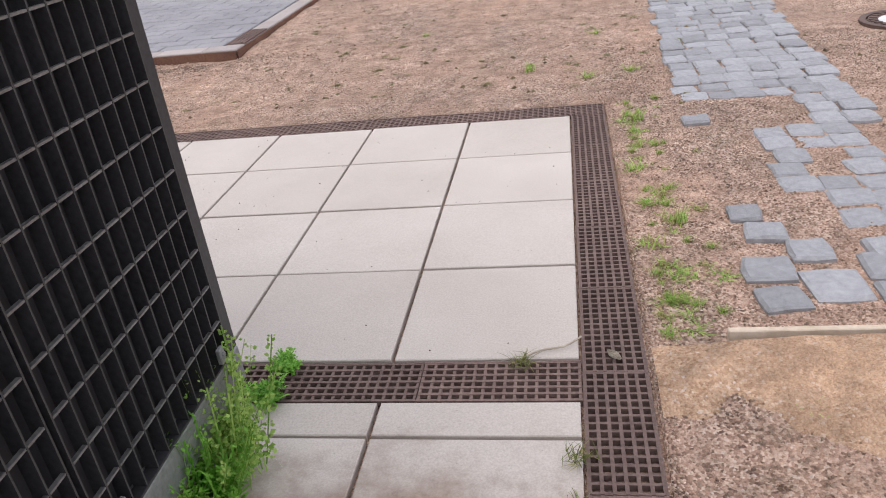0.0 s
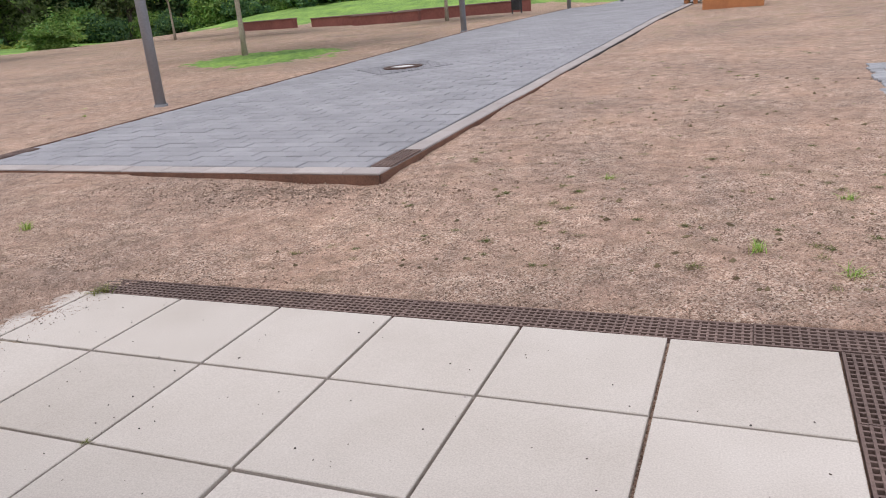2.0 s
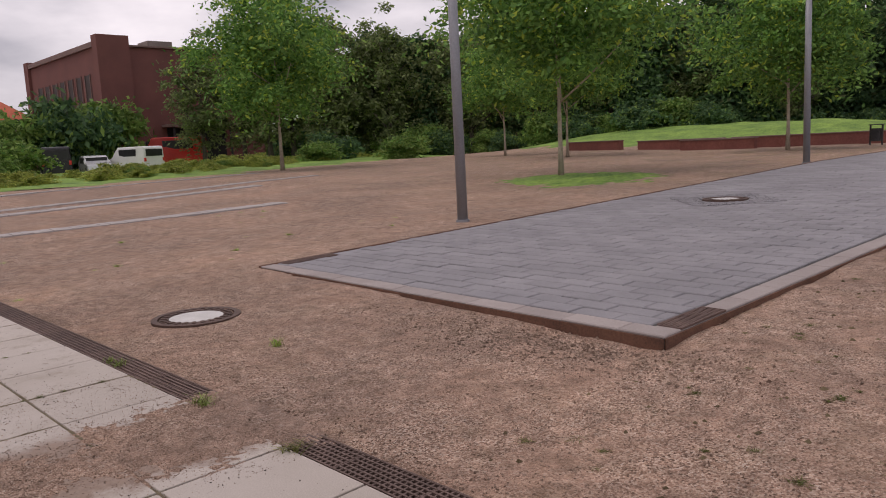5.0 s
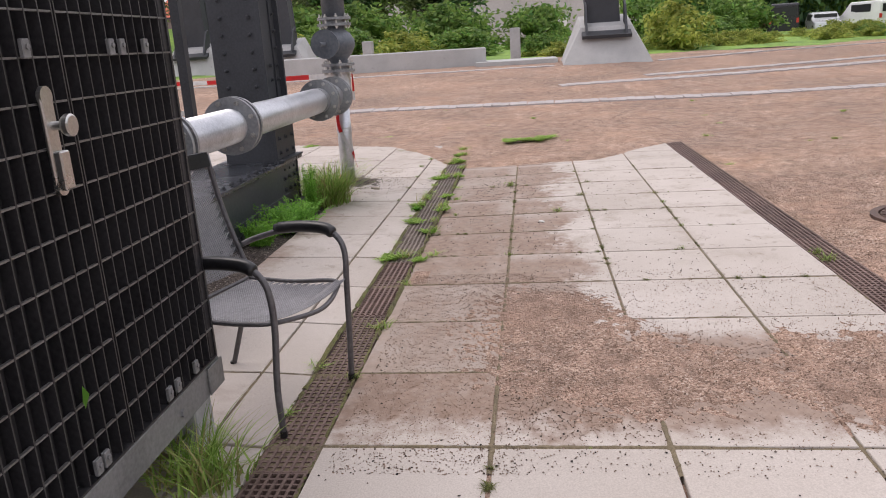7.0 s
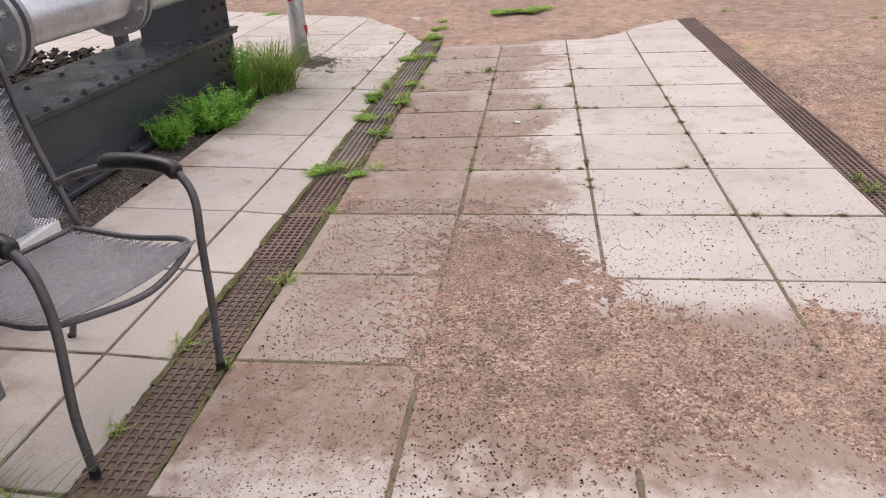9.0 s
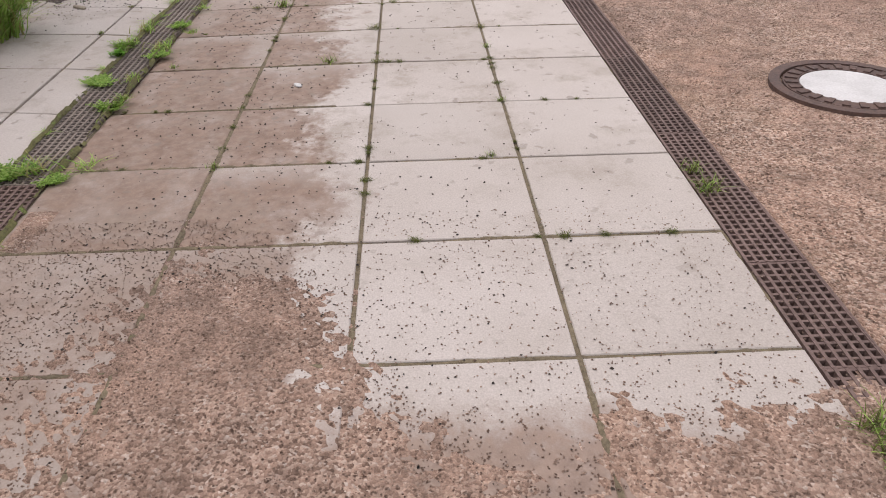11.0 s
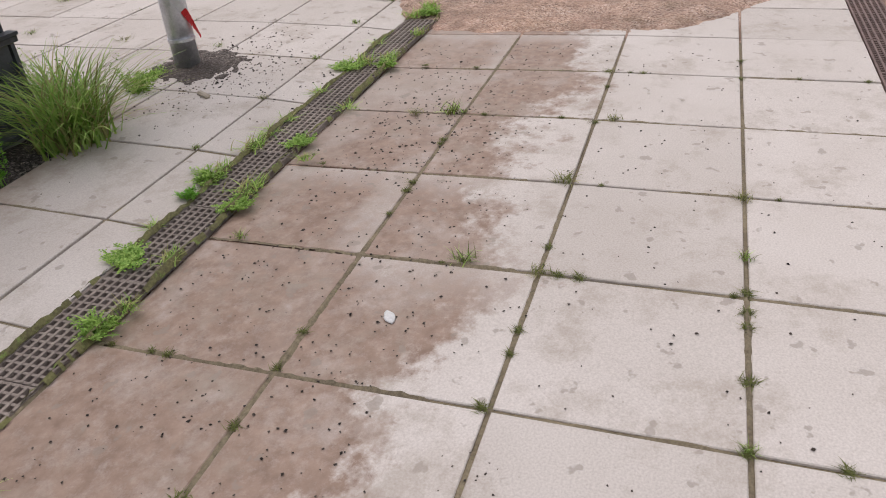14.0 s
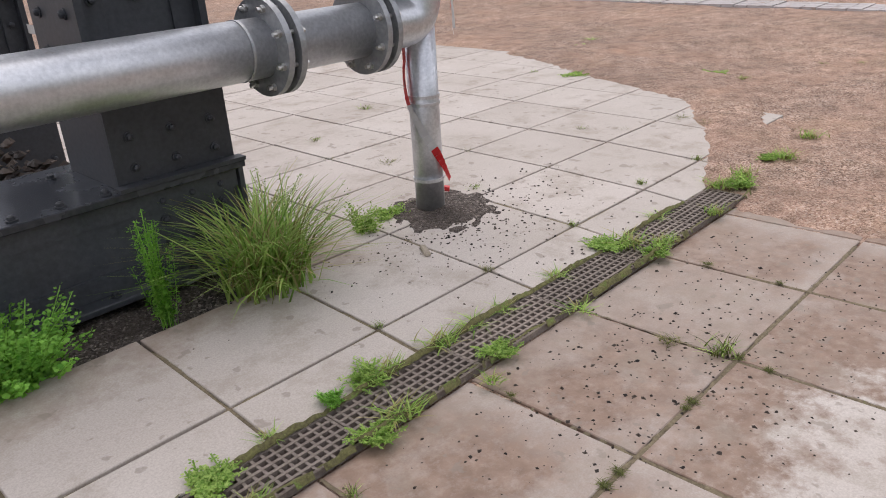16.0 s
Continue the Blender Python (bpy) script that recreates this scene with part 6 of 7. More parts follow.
def cobbles():
    root = thing("cobble_strip", "worn strip of blue-grey granite cobbles, partly buried in gravel", "paving", (0, 0, 0), kind="structure")
    meshes = [cobble_data(s) for s in range(5)]
    rng = random.Random(12)
    n = 0

    def lay(x, y, sx, sy, sink):
        nonlocal n
        z = float(land(x, y)) + 0.012 - sink
        share("cobble", meshes[n % 5], root, Matrix.Translation((x, y, z)) @ Matrix.Rotation(rng.uniform(-0.08, 0.08) + (n % 4) * 1.5708, 4, "Z") @ Matrix.Diagonal((sx, sy, 0.16, 1)))
        n += 1
    s = 0.172
    for row in range(-4, 76):
        y = 3.55 + row * s
        lean = (y - 4.4) * 0.042
        shift = rng.uniform(-0.03, 0.03)
        for c in range(6):
            x = 0.79 + lean + c * s * 0.94 + shift + rng.uniform(-0.014, 0.014)
            if y < 4.5 and c < 2 or 4.0 < y < 4.5 and c < 4 or y < 3.75 and c > 4:
                continue
            if y < 4.1 and rng.random() < 0.1:
                continue
            if n < 290:
                sink = rng.uniform(0.002, 0.009) if y > 4.8 else rng.uniform(0.008, 0.02)
                lay(x, y + rng.uniform(-0.014, 0.014), s * rng.uniform(0.93, 1.06), s * rng.uniform(0.92, 1.05), sink)
    for x, y, k in ((0.76, 4.16, 0.9), (0.77, 2.94, 0.85), (0.81, 2.76, 0.95), (0.93, 2.60, 0.95), (0.755, 2.46, 1.1), (0.945, 2.34, 1.2), (0.755, 2.26, 1.0), (1.15, 2.46, 1.1), (1.145, 2.26, 1.1), (1.33, 2.42, 1.05), (1.34, 2.24, 1.1), (1.5, 2.32, 1.1),
                    (1.2, 2.58, 0.95), (1.4, 2.56, 1.0), (1.58, 2.5, 1.05)):
        lay(x, y, s * k * rng.uniform(0.96, 1.04), s * k * rng.uniform(0.9, 1.0), rng.uniform(-0.006, 0.004))
    # pale edging lath in the sand
    ob = thing("edging_lath", "pale wooden edging lath half buried in sand", "edging", (1.2, 2.06, 0.0))
    part("lath", boxed(-0.66, 0.9, -0.012, 0.012, -0.04, 0.022, 0.003), M_PALEWOOD, ob)


def stone_strips():
    """Pale flush stone bands across the square."""
    rng = random.Random(6)
    for label, x0, y0, x1, y1, w in (("pale granite band across the gravel", -16.5, -6.0, -15.6, 12.0, 0.42), ("pale granite band across the gravel", -19.0, 3.4, -20.9, 14.5, 0.42), ("pale granite band across the gravel", -20.4, 5.5, -23.0, 18.0, 0.35),
                                     ("flat stone kerb at the far side of the square", -24.0, -12, -24.6, 3.5, 0.3), ("flat stone kerb at the far side of the square", -24.6, 6.5, -30, 20, 0.3)):
        L = math.hypot(x1 - x0, y1 - y0)
        ux, uy = (x1 - x0) / L, (y1 - y0) / L
        verts, faces = [], []
        m = max(2, round(w / 0.14))
        for i in range(int(L / 0.17)):
            for j in range(m):
                a, b = i * 0.17 + rng.uniform(-0.01, 0.01), (j - m / 2) * w / m
                k = len(verts)
                for da, db in ((0, 0), (0.155, 0), (0.155, w / m - 0.014), (0, w / m - 0.014)):
                    x, y = x0 + ux * (a + da) - uy * (b + db), y0 + uy * (a + da) + ux * (b + db)
                    verts.append((x, y, float(land(x, y)) + 0.008 + 0.004 * ((i * 7 + j * 3) % 3)))
                verts += [(v[0], v[1], v[2] - 0.04) for v in verts[k:k + 4]]
                faces += [(k, k + 1, k + 2, k + 3)] + [(k + q, k + 4 + q, k + 4 + (q + 1) % 4, k + (q + 1) % 4) for q in range(4)]
        tagged(from_arrays("stone_band", verts, faces, M_LIGHTCOBBLE), label, "paving", kind="stuff")


def pylon(x, y, top, label, s=1.0, turn=0):
    z = zland(x, y)
    root = thing("pylon_foot", label, "pylon", (x, y, z), "pylon feet", turn=turn)
    bm = bmesh.new()
    lo = [(-1.15, -1.35), (1.15, -1.35), (1.15, 1.35), (-1.15, 1.35)]
    a = [bm.verts.new((px * s, py * s, -0.15)) for px, py in lo]
    b = [bm.verts.new((px * s * 0.52, py * s * 0.55, h * s)) for (px, py), h in zip(lo, (1.35, 1.0, 1.0, 1.35))]
    bm.faces.new(b)
    for k in range(4):
        bm.faces.new((a[k], a[(k + 1) % 4], b[(k + 1) % 4], b[k]))
    part("footing", bm, M_CONC, root, "sloping grey concrete footing")
    t = Vector(top) - Vector((x, y, z))
    t.rotate(Matrix.Rotation(radians(-turn), 3, "Z"))
    bm = bmesh.new()
    p0 = Vector((0.1 * s, 0, 0.75 * s))
    d = (t - p0).normalized()
    u, v = Vector((0, 1, 0)), d.cross(Vector((0, 1, 0))).normalized()

    def prism(q0, q1, w, dd):
        r0 = [bm.verts.new(q0 + u * sx * w + v * sy * dd) for sx, sy in ((-1, -1), (1, -1), (1, 1), (-1, 1))]
        r1 = [bm.verts.new(q1 + u * sx * w + v * sy * dd) for sx, sy in ((-1, -1), (1, -1), (1, 1), (-1, 1))]
        bm.faces.new(r0[::-1])
        bm.faces.new(r1)
        for k in range(4):
            bm.faces.new((r0[k], r0[(k + 1) % 4], r1[(k + 1) % 4], r1[k]))
    prism(p0, t, 0.5 * s, 0.06)
    prism(p0 + v * 0.5 * s, t + v * 0.5 * s, 0.5 * s, 0.06)
    prism(p0 + v * 0.25 * s, t + v * 0.25 * s, 0.05, 0.24 * s)
    prism(p0 + u * 0.44 * s + v * 0.25 * s, t + u * 0.44 * s + v * 0.25 * s, 0.05, 0.24 * s)
    prism(p0 - u * 0.44 * s + v * 0.25 * s, t - u * 0.44 * s + v * 0.25 * s, 0.05, 0.24 * s)
    part("leg", bm, M_BLACK, root, "black riveted steel leg")
    bm = bmesh.new()
    box(bm, 0.25 * s, 1.0 * s, -0.72 * s, 0.72 * s, 0.80 * s, 0.90 * s)
    bmesh.ops.rotate(bm, verts=bm.verts, cent=(0.6 * s, 0, 0.85 * s), matrix=Matrix.Rotation(radians(22), 3, "Y"))
    part("shoe", bm, M_BLACK, root, "black steel base plate")
    for q, sy in enumerate((-0.58, 0.58)):
        bm = bmesh.new()
        r0 = [bm.verts.new(p) for p in ((0.98 * s, (sy - 0.03) * s, 0.68 * s), (0.2 * s, (sy - 0.03) * s, 0.92 * s), (0.2 * s, (sy - 0.03) * s, 1.75 * s), (0.45 * s, (sy - 0.03) * s, 1.6 * s))]
        r1 = [bm.verts.new(v.co + Vector((0, 0.06 * s, 0))) for v in r0]
        bm.faces.new(r0[::-1])
        bm.faces.new(r1)
        for k in range(4):
            bm.faces.new((r0[k], r0[(k + 1) % 4], r1[(k + 1) % 4], r1[k]))
        bmesh.ops.recalc_face_normals(bm, faces=bm.faces[:])
        part("gusset", bm, M_BLACK, root, "black steel gusset plate")


def square_furniture():
    pylon(-25.6, 5.0, (-25.0, 4.1, 12.0), "black steel pylon leg on a sloping concrete foot")
    pylon(-33.5, -11.5, (-33.0, -12.0, 13.0), "black steel pylon leg on a sloping concrete foot", 1.1)
    pylon(-29.5, -6.4, (-29.2, -7.0, 13.0), "black steel pylon leg on a sloping concrete foot", 0.95)
    b = thing("concrete_barrier", "long low grey concrete barrier block", "barrier", (-26.6, -2.2, zland(-26.6, -2.2)), turn=4)
    part("block", boxed(-0.35, 0.35, -3.6, 3.5, -0.1, 0.55, 0.03), M_CONC, b)
    for x, y, h in ((-30.5, 2.2, 1.15), (-30.5, -3.4, 1.0), (-32.0, -9.0, 1.0)):
        p = thing("bollard", "square grey concrete bollard", "bollard", (x, y, zland(x, y)), "bollards")
        part("shaft", boxed(-0.19, 0.19, -0.19, 0.19, -0.1, h, 0.02), M_CONC, p)
    k = thing("kerb_slab", "flat concrete slab beside the pylon foot", "slab", (-27.0, 2.6, zland(-27.0, 2.6)))
    part("slab", boxed(-1.2, 1.2, -1.6, 1.0, -0.1, 0.09, 0.01), M_CONC, k)
    # slim posts behind the column
    for x, y in ((-8.41, -0.6),):
        p = thing("steel_post", "slim black steel post behind the column", "post", (x, y, -0.02))
        part("post", boxed(-0.045, 0.045, -0.045, 0.045, 0, 5.5), M_BLACK, p)
    # barrier tape around the far side
    for (ax, ay, az), (bx, by, bz), sag in (((-8.92, 0.74, 1.09), (-15.2, -7.4, 1.08), 0.06), ((-7.86, -1.30, 0.90), (-8.40, -0.655, 0.83), 0.04)):
        t = thing("barrier_tape", "red and white barrier tape strung over the gravel", "tape", (ax, ay, 0), "barrier tapes")
        n = 24 if ax < -8 else 5
        for i in range(n):
            q = []
            for f in (i / n, (i + 1) / n):
                q.append(Vector(((bx - ax) * f, (by - ay) * f, az + (bz - az) * f - sag * 4 * f * (1 - f))))
            bm = bmesh.new()
            v = [bm.verts.new(q[0]), bm.verts.new(q[1]), bm.verts.new(q[1] + Vector((0, 0, 0.05))), bm.verts.new(q[0] + Vector((0, 0, 0.05)))]
            bm.faces.new(v)
            bmesh.ops.solidify(bm, geom=bm.faces[:], thickness=0.004)
            part("tape_strip", bm, M_TAPERED if i % 2 else M_TAPEWHITE, t)
    for x, y in ((-15.2, -7.4),):
        p = thing("tape_stake", "thin stake that carries the barrier tape", "stake", (x, y, zland(x, y)), "stakes")
        part("rod", cyl(bmesh.new(), (0, 0, -0.1), (0, 0, 1.15), 0.012, n=8), M_SKIRT, p)
    # low rusty walls, bin, timber frames
    for x0, y0, x1, y1, h in ((-27.3, 38.8, -23.0, 37.6, 0.62), (-21.6, 37.1, -16.5, 35.8, 0.58), (-16.0, 35.6, -10.3, 38.4, 0.62), (-17.9, 34.6, -14.4, 34.4, 0.55)):
        L, a = math.hypot(x1 - x0, y1 - y0), math.degrees(math.atan2(y1 - y0, x1 - x0))
        w = thing("low_wall", "long low rusty-red retaining wall before the grass mound", "wall", (x0, y0, zland((x0 + x1) / 2, (y0 + y1) / 2) - 0.15), "low walls", turn=a)
        part("wall_plate", boxed(0, L, -0.15, 0.15, -0.3, h, 0.01), M_CORTEN, w)
        part("coping", boxed(-0.03, L + 0.03, -0.18, 0.18, h + 0.001, h + 0.05, 0.008), M_BRICKTRIM, w)
    b = thing("litter_bin", "dark metal litter bin beside the path", "bin", (-10.05, 35.2, zland(-10.05, 35.2)))
    part("basket", boxed(-0.16, 0.16, -0.13, 0.13, 0.12, 0.62, 0.02), M_BINMETAL, b, "grey bin basket")
    for s in (-1, 1):
        part("post", boxed(s * 0.21 - 0.025, s * 0.21 + 0.025, -0.035, 0.035, -0.05, 0.74), M_BINMETAL, b)
    part("lid", boxed(-0.24, 0.24, -0.16, 0.16, 0.741, 0.775), M_BINMETAL, b)
    t = thing("timber_stall", "orange-stained timber stand with posts and shelf", "stand", (-1.95, 29.5, zland(-1.95, 29.5)))
    for x, y in ((-0.5, 0), (-0.2, 0), (0.3, 0), (-0.5, 0.8), (0.3, 0.8)):
        part("post", boxed(x - 0.07, x + 0.07, y - 0.07, y + 0.07, -0.05, 1.28), M_WOOD, t)
    part("top", boxed(-0.65, 0.45, -0.15, 0.95, 1.281, 1.36), M_WOOD, t)
    part("shelf", boxed(-0.65, 0.45, -0.12, 0.9, 0.18, 0.30), M_WOOD, t)
    t = thing("planter", "orange timber planter box with trellis and hanging plants", "planter", (-0.95, 25.2, zland(-0.95, 25.2)))
    part("box", boxed(-0.7, 0.9, -0.4, 0.4, -0.02, 0.55, 0.01), M_WOOD, t)
    for k in range(7):
        part("trellis_slat", boxed(-0.66 + k * 0.25, -0.62 + k * 0.25, -0.36, -0.33, 0.551, 1.75), M_WOOD, t)
    for k in range(4):
        part("trellis_slat", boxed(-0.7, 0.9, -0.325, -0.30, 0.8 + k * 0.28, 0.84 + k * 0.28), M_WOOD, t)
    share("foliage", crown_mesh("foliage", M_BUSH, 0.75, 0.65, 1500, 0.12, 91, 0.6, 24, 0.4, M_BUSHY), t, Matrix.Identity(4))
    g = patch_sheet("grass_island", -14.8, -9.2, 15.6, 21.0, 0.08, lambda x, y: land(x, y) - 0.006 + 0.05 * (1 - ((x + 11.9) / 1.8) ** 2 - ((y - 18.4) / 1.7) ** 2) + (vnoise(x, y, 6.0) - 0.5) * 0.07, M_LAWN, "patch of green grass around a young tree", "grass", floor=-1)
    patch_sheet("mound_grass", -40, -3.0, 38.5, 70, 0.5, lambda x, y: land(x, y) - 0.2 + 0.5 * np.exp(-(((x + 23.1) / 15.5) ** 4 + ((y - 51) / 9.5) ** 2)) + (vnoise(x, y, 0.8) - 0.5) * 0.15, M_LAWN, "bright green grassy mound", "grass", floor=-1)
    patch_sheet("verge_grass", -62, -28.5, 4, 44, 0.5, lambda x, y: land(x, y) - 0.12 + 0.035 * np.clip(-26.0 - x - np.maximum(0, y - 10) * 0.35, -3, 8) + (vnoise(x, y, 0.8) - 0.5) * 0.12, M_LAWN, "rough green verge behind the square", "grass", floor=-1)
    patch_sheet("bank_grass", -70, -26, -40, 4, 0.6, lambda x, y: land(x, y) - 0.15 + 0.05 * np.clip(-28.5 - x, -3, 8) + (vnoise(x, y, 0.8) - 0.5) * 0.12, M_LAWN, "green grassy bank", "grass", floor=-1)


# ---- buildings and vehicles ----
def brick_hall():
    root = thing("brick_building", "flat-roofed dark red brick building with tall narrow windows", "building", (-71.0, 28.9, 0.4))
    L, W, H = 21.0, 16.0, 11.3
    body = boxed(-L, 0, 0, W, -1, H)
    part("wall", body, M_BRICK, root, "dark red brick walls")
    for x0, x1, y0, y1, z in ((-L - 0.1, 0.25, -0.25, 0.35, H + 0.45), (-0.35, 0.25, -0.25, W, H + 0.15), (-L - 0.1, -L + 0.4, -0.25, W, H + 0.4)):
        part("coping", boxed(x0, x1, y0 + 0.001, y1, H + 0.001, z), M_BRICKTRIM, root, "pale weathered roof coping")
    part("corner_tower", boxed(-0.9, 0.30, -0.30, 2.6, 0, H + 0.95), M_BRICK, root)
    part("corner_tower", boxed(-L - 0.3, -L + 1.0, -0.3, 0.8, 0, H + 0.7), M_BRICK, root)
    for k in range(7):
        x = -3.4 - k * 2.3
        w = thing("window", "", "", (0, 0, 0))
        w.parent = root
        w["label"] = "tall narrow window in brick wall"
        part("pane", boxed(x - 0.62, x + 0.62, -0.06, -0.01, 3.9, 9.0), M_HALLGLASS, w)
        part("frame", boxed(x - 0.72, x - 0.63, -0.12, -0.01, 3.85, 9.05), M_BRICKTRIM, w)
        part("frame", boxed(x + 0.63, x + 0.72, -0.12, -0.01, 3.85, 9.05), M_BRICKTRIM, w)
    part("sill_band", boxed(-L + 1.1, -1.0, -0.18, -0.01, 3.3, 3.8), M_WALLW, root, "pale stone band")
    # loading bay on the east side
    # flat black sheet on the solid wall, standing for the bay's shaded inside
    part("bay_shade_panel", boxed(0.01, 0.06, 5.5, 11.5, -1, 3.9), M_INNER, root, "black panel for the shade inside the loading bay")
    part("canopy", boxed(0.061, 1.6, 5.0, 12.0, 3.95, 4.2), M_BRICKTRIM, root)
    for y in (5.6, 8.6, 11.4):
        part("canopy_post", boxed(1.3, 1.45, y - 0.08, y + 0.08, -1, 3.949), M_BINMETAL, root)
    part("hatch", boxed(-3.5, -1.2, 5.0, 7.4, H + 0.15, H + 0.85), M_WALLG, root)


def long_house():
    root = thing("long_building", "long low building with an orange-red tiled roof", "building", (-98.0, 0, 0.4))
    y0, y1 = -45.0, 30.5
    part("wall", boxed(-9.0, 0, y0, y1, -1, 6.4), M_WALLG, root, "brownish rendered wall")
    bm = bmesh.new()
    a = [bm.verts.new(p) for p in ((0.5, y0 - 0.3, 6.3), (0.5, y1 + 0.3, 6.3), (-4.5, y1 - 2.5, 9.0), (-4.5, y0, 9.0), (-9.5, y0 - 0.3, 6.3), (-9.5, y1 + 0.3, 6.3))]
    for f in ((0, 1, 2, 3), (3, 2, 5, 4), (1, 5, 2), (0, 3, 4)):
        bm.faces.new([a[i] for i in f])
    part("roof", bm, M_ROOF, root, "orange-red tiled hip roof")
    part("gutter", boxed(0.501, 0.65, y0, y1, 6.1, 6.3), M_BINMETAL, root)
    for y in (18.5, 22.5, 26.0):
        for s in (0,):
            w = thing("window", "", "", (0, 0, 0))
            w.parent = root
            part("pane", boxed(0.01, 0.05, y - 0.95, y + 0.95, 4.1, 5.7), M_GLASS, w)
            for q in (-0.98, -0.33, 0.33, 0.98):
                part("frame", boxed(0.051, 0.12, y + q - 0.06, y + q + 0.06, 4.05, 5.75), M_WHITE, w)
            part("frame", boxed(0.052, 0.11, y - 1.0, y + 1.0, 4.85, 4.97), M_WHITE, w)
    for y in (-20, -8, 4, 12, 20, 27):
        part("skylight", boxed(-1.9, -1.3, y - 0.5, y + 0.5, 7.55, 7.95), M_WALLW, root, "small roof light")
    # rendered annex and a grey gable far behind
    an = thing("annex", "pale rendered flat-roofed annex", "building", (-88.5, 0, 0.4))
    part("wall", boxed(-9, 0, -30, 17.0, -1, 5.6), M_WALLW, an, "pale rendered wall")
    part("roof_edge", boxed(-9.05, 0.15, -30.1, 17.1, 5.601, 5.95), M_BINMETAL, an)
    for y in (-14, -4, 6.2):
        part("window", boxed(0.01, 0.06, y - 0.7, y + 0.7, 1.5, 3.2), M_WHITE, an)
    g = thing("far_gable", "grey-green gabled roof behind the long building", "building", (-125.0, 26.0, 0))
    bm = bmesh.new()
    pr = [(-4.0, 0), (-4.0, 11.3), (0, 12.6), (4.0, 11.3), (4.0, 0)]
    f0 = [bm.verts.new((0, y, z)) for y, z in pr]
    f1 = [bm.verts.new((-8, y, z)) for y, z in pr]
    bm.faces.new(f0)
    bm.faces.new(f1[::-1])
    for k in range(5):
        bm.faces.new((f0[k], f1[k], f1[(k + 1) % 5], f0[(k + 1) % 5]))
    part("hall", bm, M_VALVE, g)


def car(name, label, x, y, paint, L=4.3, H=1.5, W=1.8, turn=0, van=False, z=None):
    x, y = set_out(x, y)
    root = thing(name, label, "van" if van else "car", (x, y, zland(x, y) if z is None else z), "parked vehicles", turn=turn)
    if van:
        prof = [(-L / 2, 0.35), (-L / 2, H - 0.1), (-L / 2 + 0.15, H), (L / 2 - 1.5, H), (L / 2 - 0.75, H * 0.58), (L / 2 - 0.1, H * 0.5), (L / 2, 0.35)]
    else:
        prof = [(-L / 2, 0.35), (-L / 2, H * 0.62), (-L / 2 + 0.45, H * 0.95), (-L / 2 + 0.8, H), (L / 2 - 2.0, H), (L / 2 - 1.15, H * 0.66), (L / 2 - 0.15, H * 0.55), (L / 2, 0.35)]
    bm = bmesh.new()
    a = [bm.verts.new((px, -W / 2 * (0.9 if pz > H * 0.75 else 1), pz)) for px, pz in prof]
    b = [bm.verts.new((px, W / 2 * (0.9 if pz > H * 0.75 else 1), pz)) for px, pz in prof]
    bm.faces.new(a)
    bm.faces.new(b[::-1])
    n = len(prof)
    for k in range(n):
        bm.faces.new((a[k], b[k], b[(k + 1) % n], a[(k + 1) % n]))
    body = part("body", bm, paint, root)
    body.modifiers.new("round", "BEVEL").width = 0.06
    for s in (-1, 1):
        part("side_window", boxed(-L * 0.30, L * 0.12, s * W * 0.472 - 0.03, s * W * 0.472 + 0.03, H * 0.64, H * 0.90), M_GLASS, root)
    part("rear_window", boxed(-L / 2 - 0.03, -L / 2 + (0.06 if van else 0.35), -W * 0.38, W * 0.38, H * 0.62, H * 0.88), M_GLASS, root)
    part("windscreen", boxed(L / 2 - (1.45 if van else 1.9), L / 2 - (0.95 if van else 1.35), -W * 0.40, W * 0.40, H * 0.68, H * 0.90), M_GLASS, root)
    for s in (-1, 1):
        part("tail_light", boxed(-L / 2 - 0.035, -L / 2 + 0.05, s * W * 0.43 - 0.08, s * W * 0.43 + 0.08, H * 0.42, H * 0.56), M_CARRED, root)
        for wx in (-L * 0.31, L * 0.31):
            wh = part("wheel", cyl(bmesh.new(), (wx, s * (W / 2 - 0.2), 0.32), (wx, s * (W / 2 + 0.01), 0.32), 0.32, n=20), M_TYRE, root)
            rim = put("rim", cyl(bmesh.new(), (wx, s * (W / 2 + 0.011), 0.32), (wx, s * (W / 2 + 0.02), 0.32), 0.2, n=16), M_CARSILVER)
            rim.parent = wh


def vehicles():
    car("van", "black van parked among the bushes", -59.8, 21.2, M_CARBLACK, 5.2, 2.25, 2.0, 165, True, 0.35)
    car("car", "silver car parked among the bushes", -59.2, 23.9, M_CARSILVER, 4.2, 1.5, 1.8, -10, False, 0.4)
    car("van", "white van parked among the bushes", -58.3, 26.6, M_WHITE, 4.6, 1.95, 1.9, 195, True, 0.45)
    car("car", "pale car half hidden behind bushes", -57.5, 14.0, M_CARSILVER, 4.2, 1.45, 1.8, 90, False, 0.4)
    car("truck", "red truck in front of the loading bay", -65.5, 33.0, M_CARRED, 6.0, 2.9, 2.4, 250, True, 0.35)
    car("car", "wine-red car parked at the far end of the path", -5.7, 64.5, M_CARWINE, 4.3, 1.75, 1.8, 100)
    car("car", "silver car parked at the far end of the path", -3.6, 62.5, M_CARSILVER, 4.3, 1.5, 1.8, 250)
    car("car", "white car parked behind the grass", -9.8, 68.0, M_WHITE, 4.3, 1.5, 1.8, 10)
    car("van", "white van parked beyond the timber stall", 3.0, 52.0, M_WHITE, 4.8, 2.0, 1.9, 120, True)


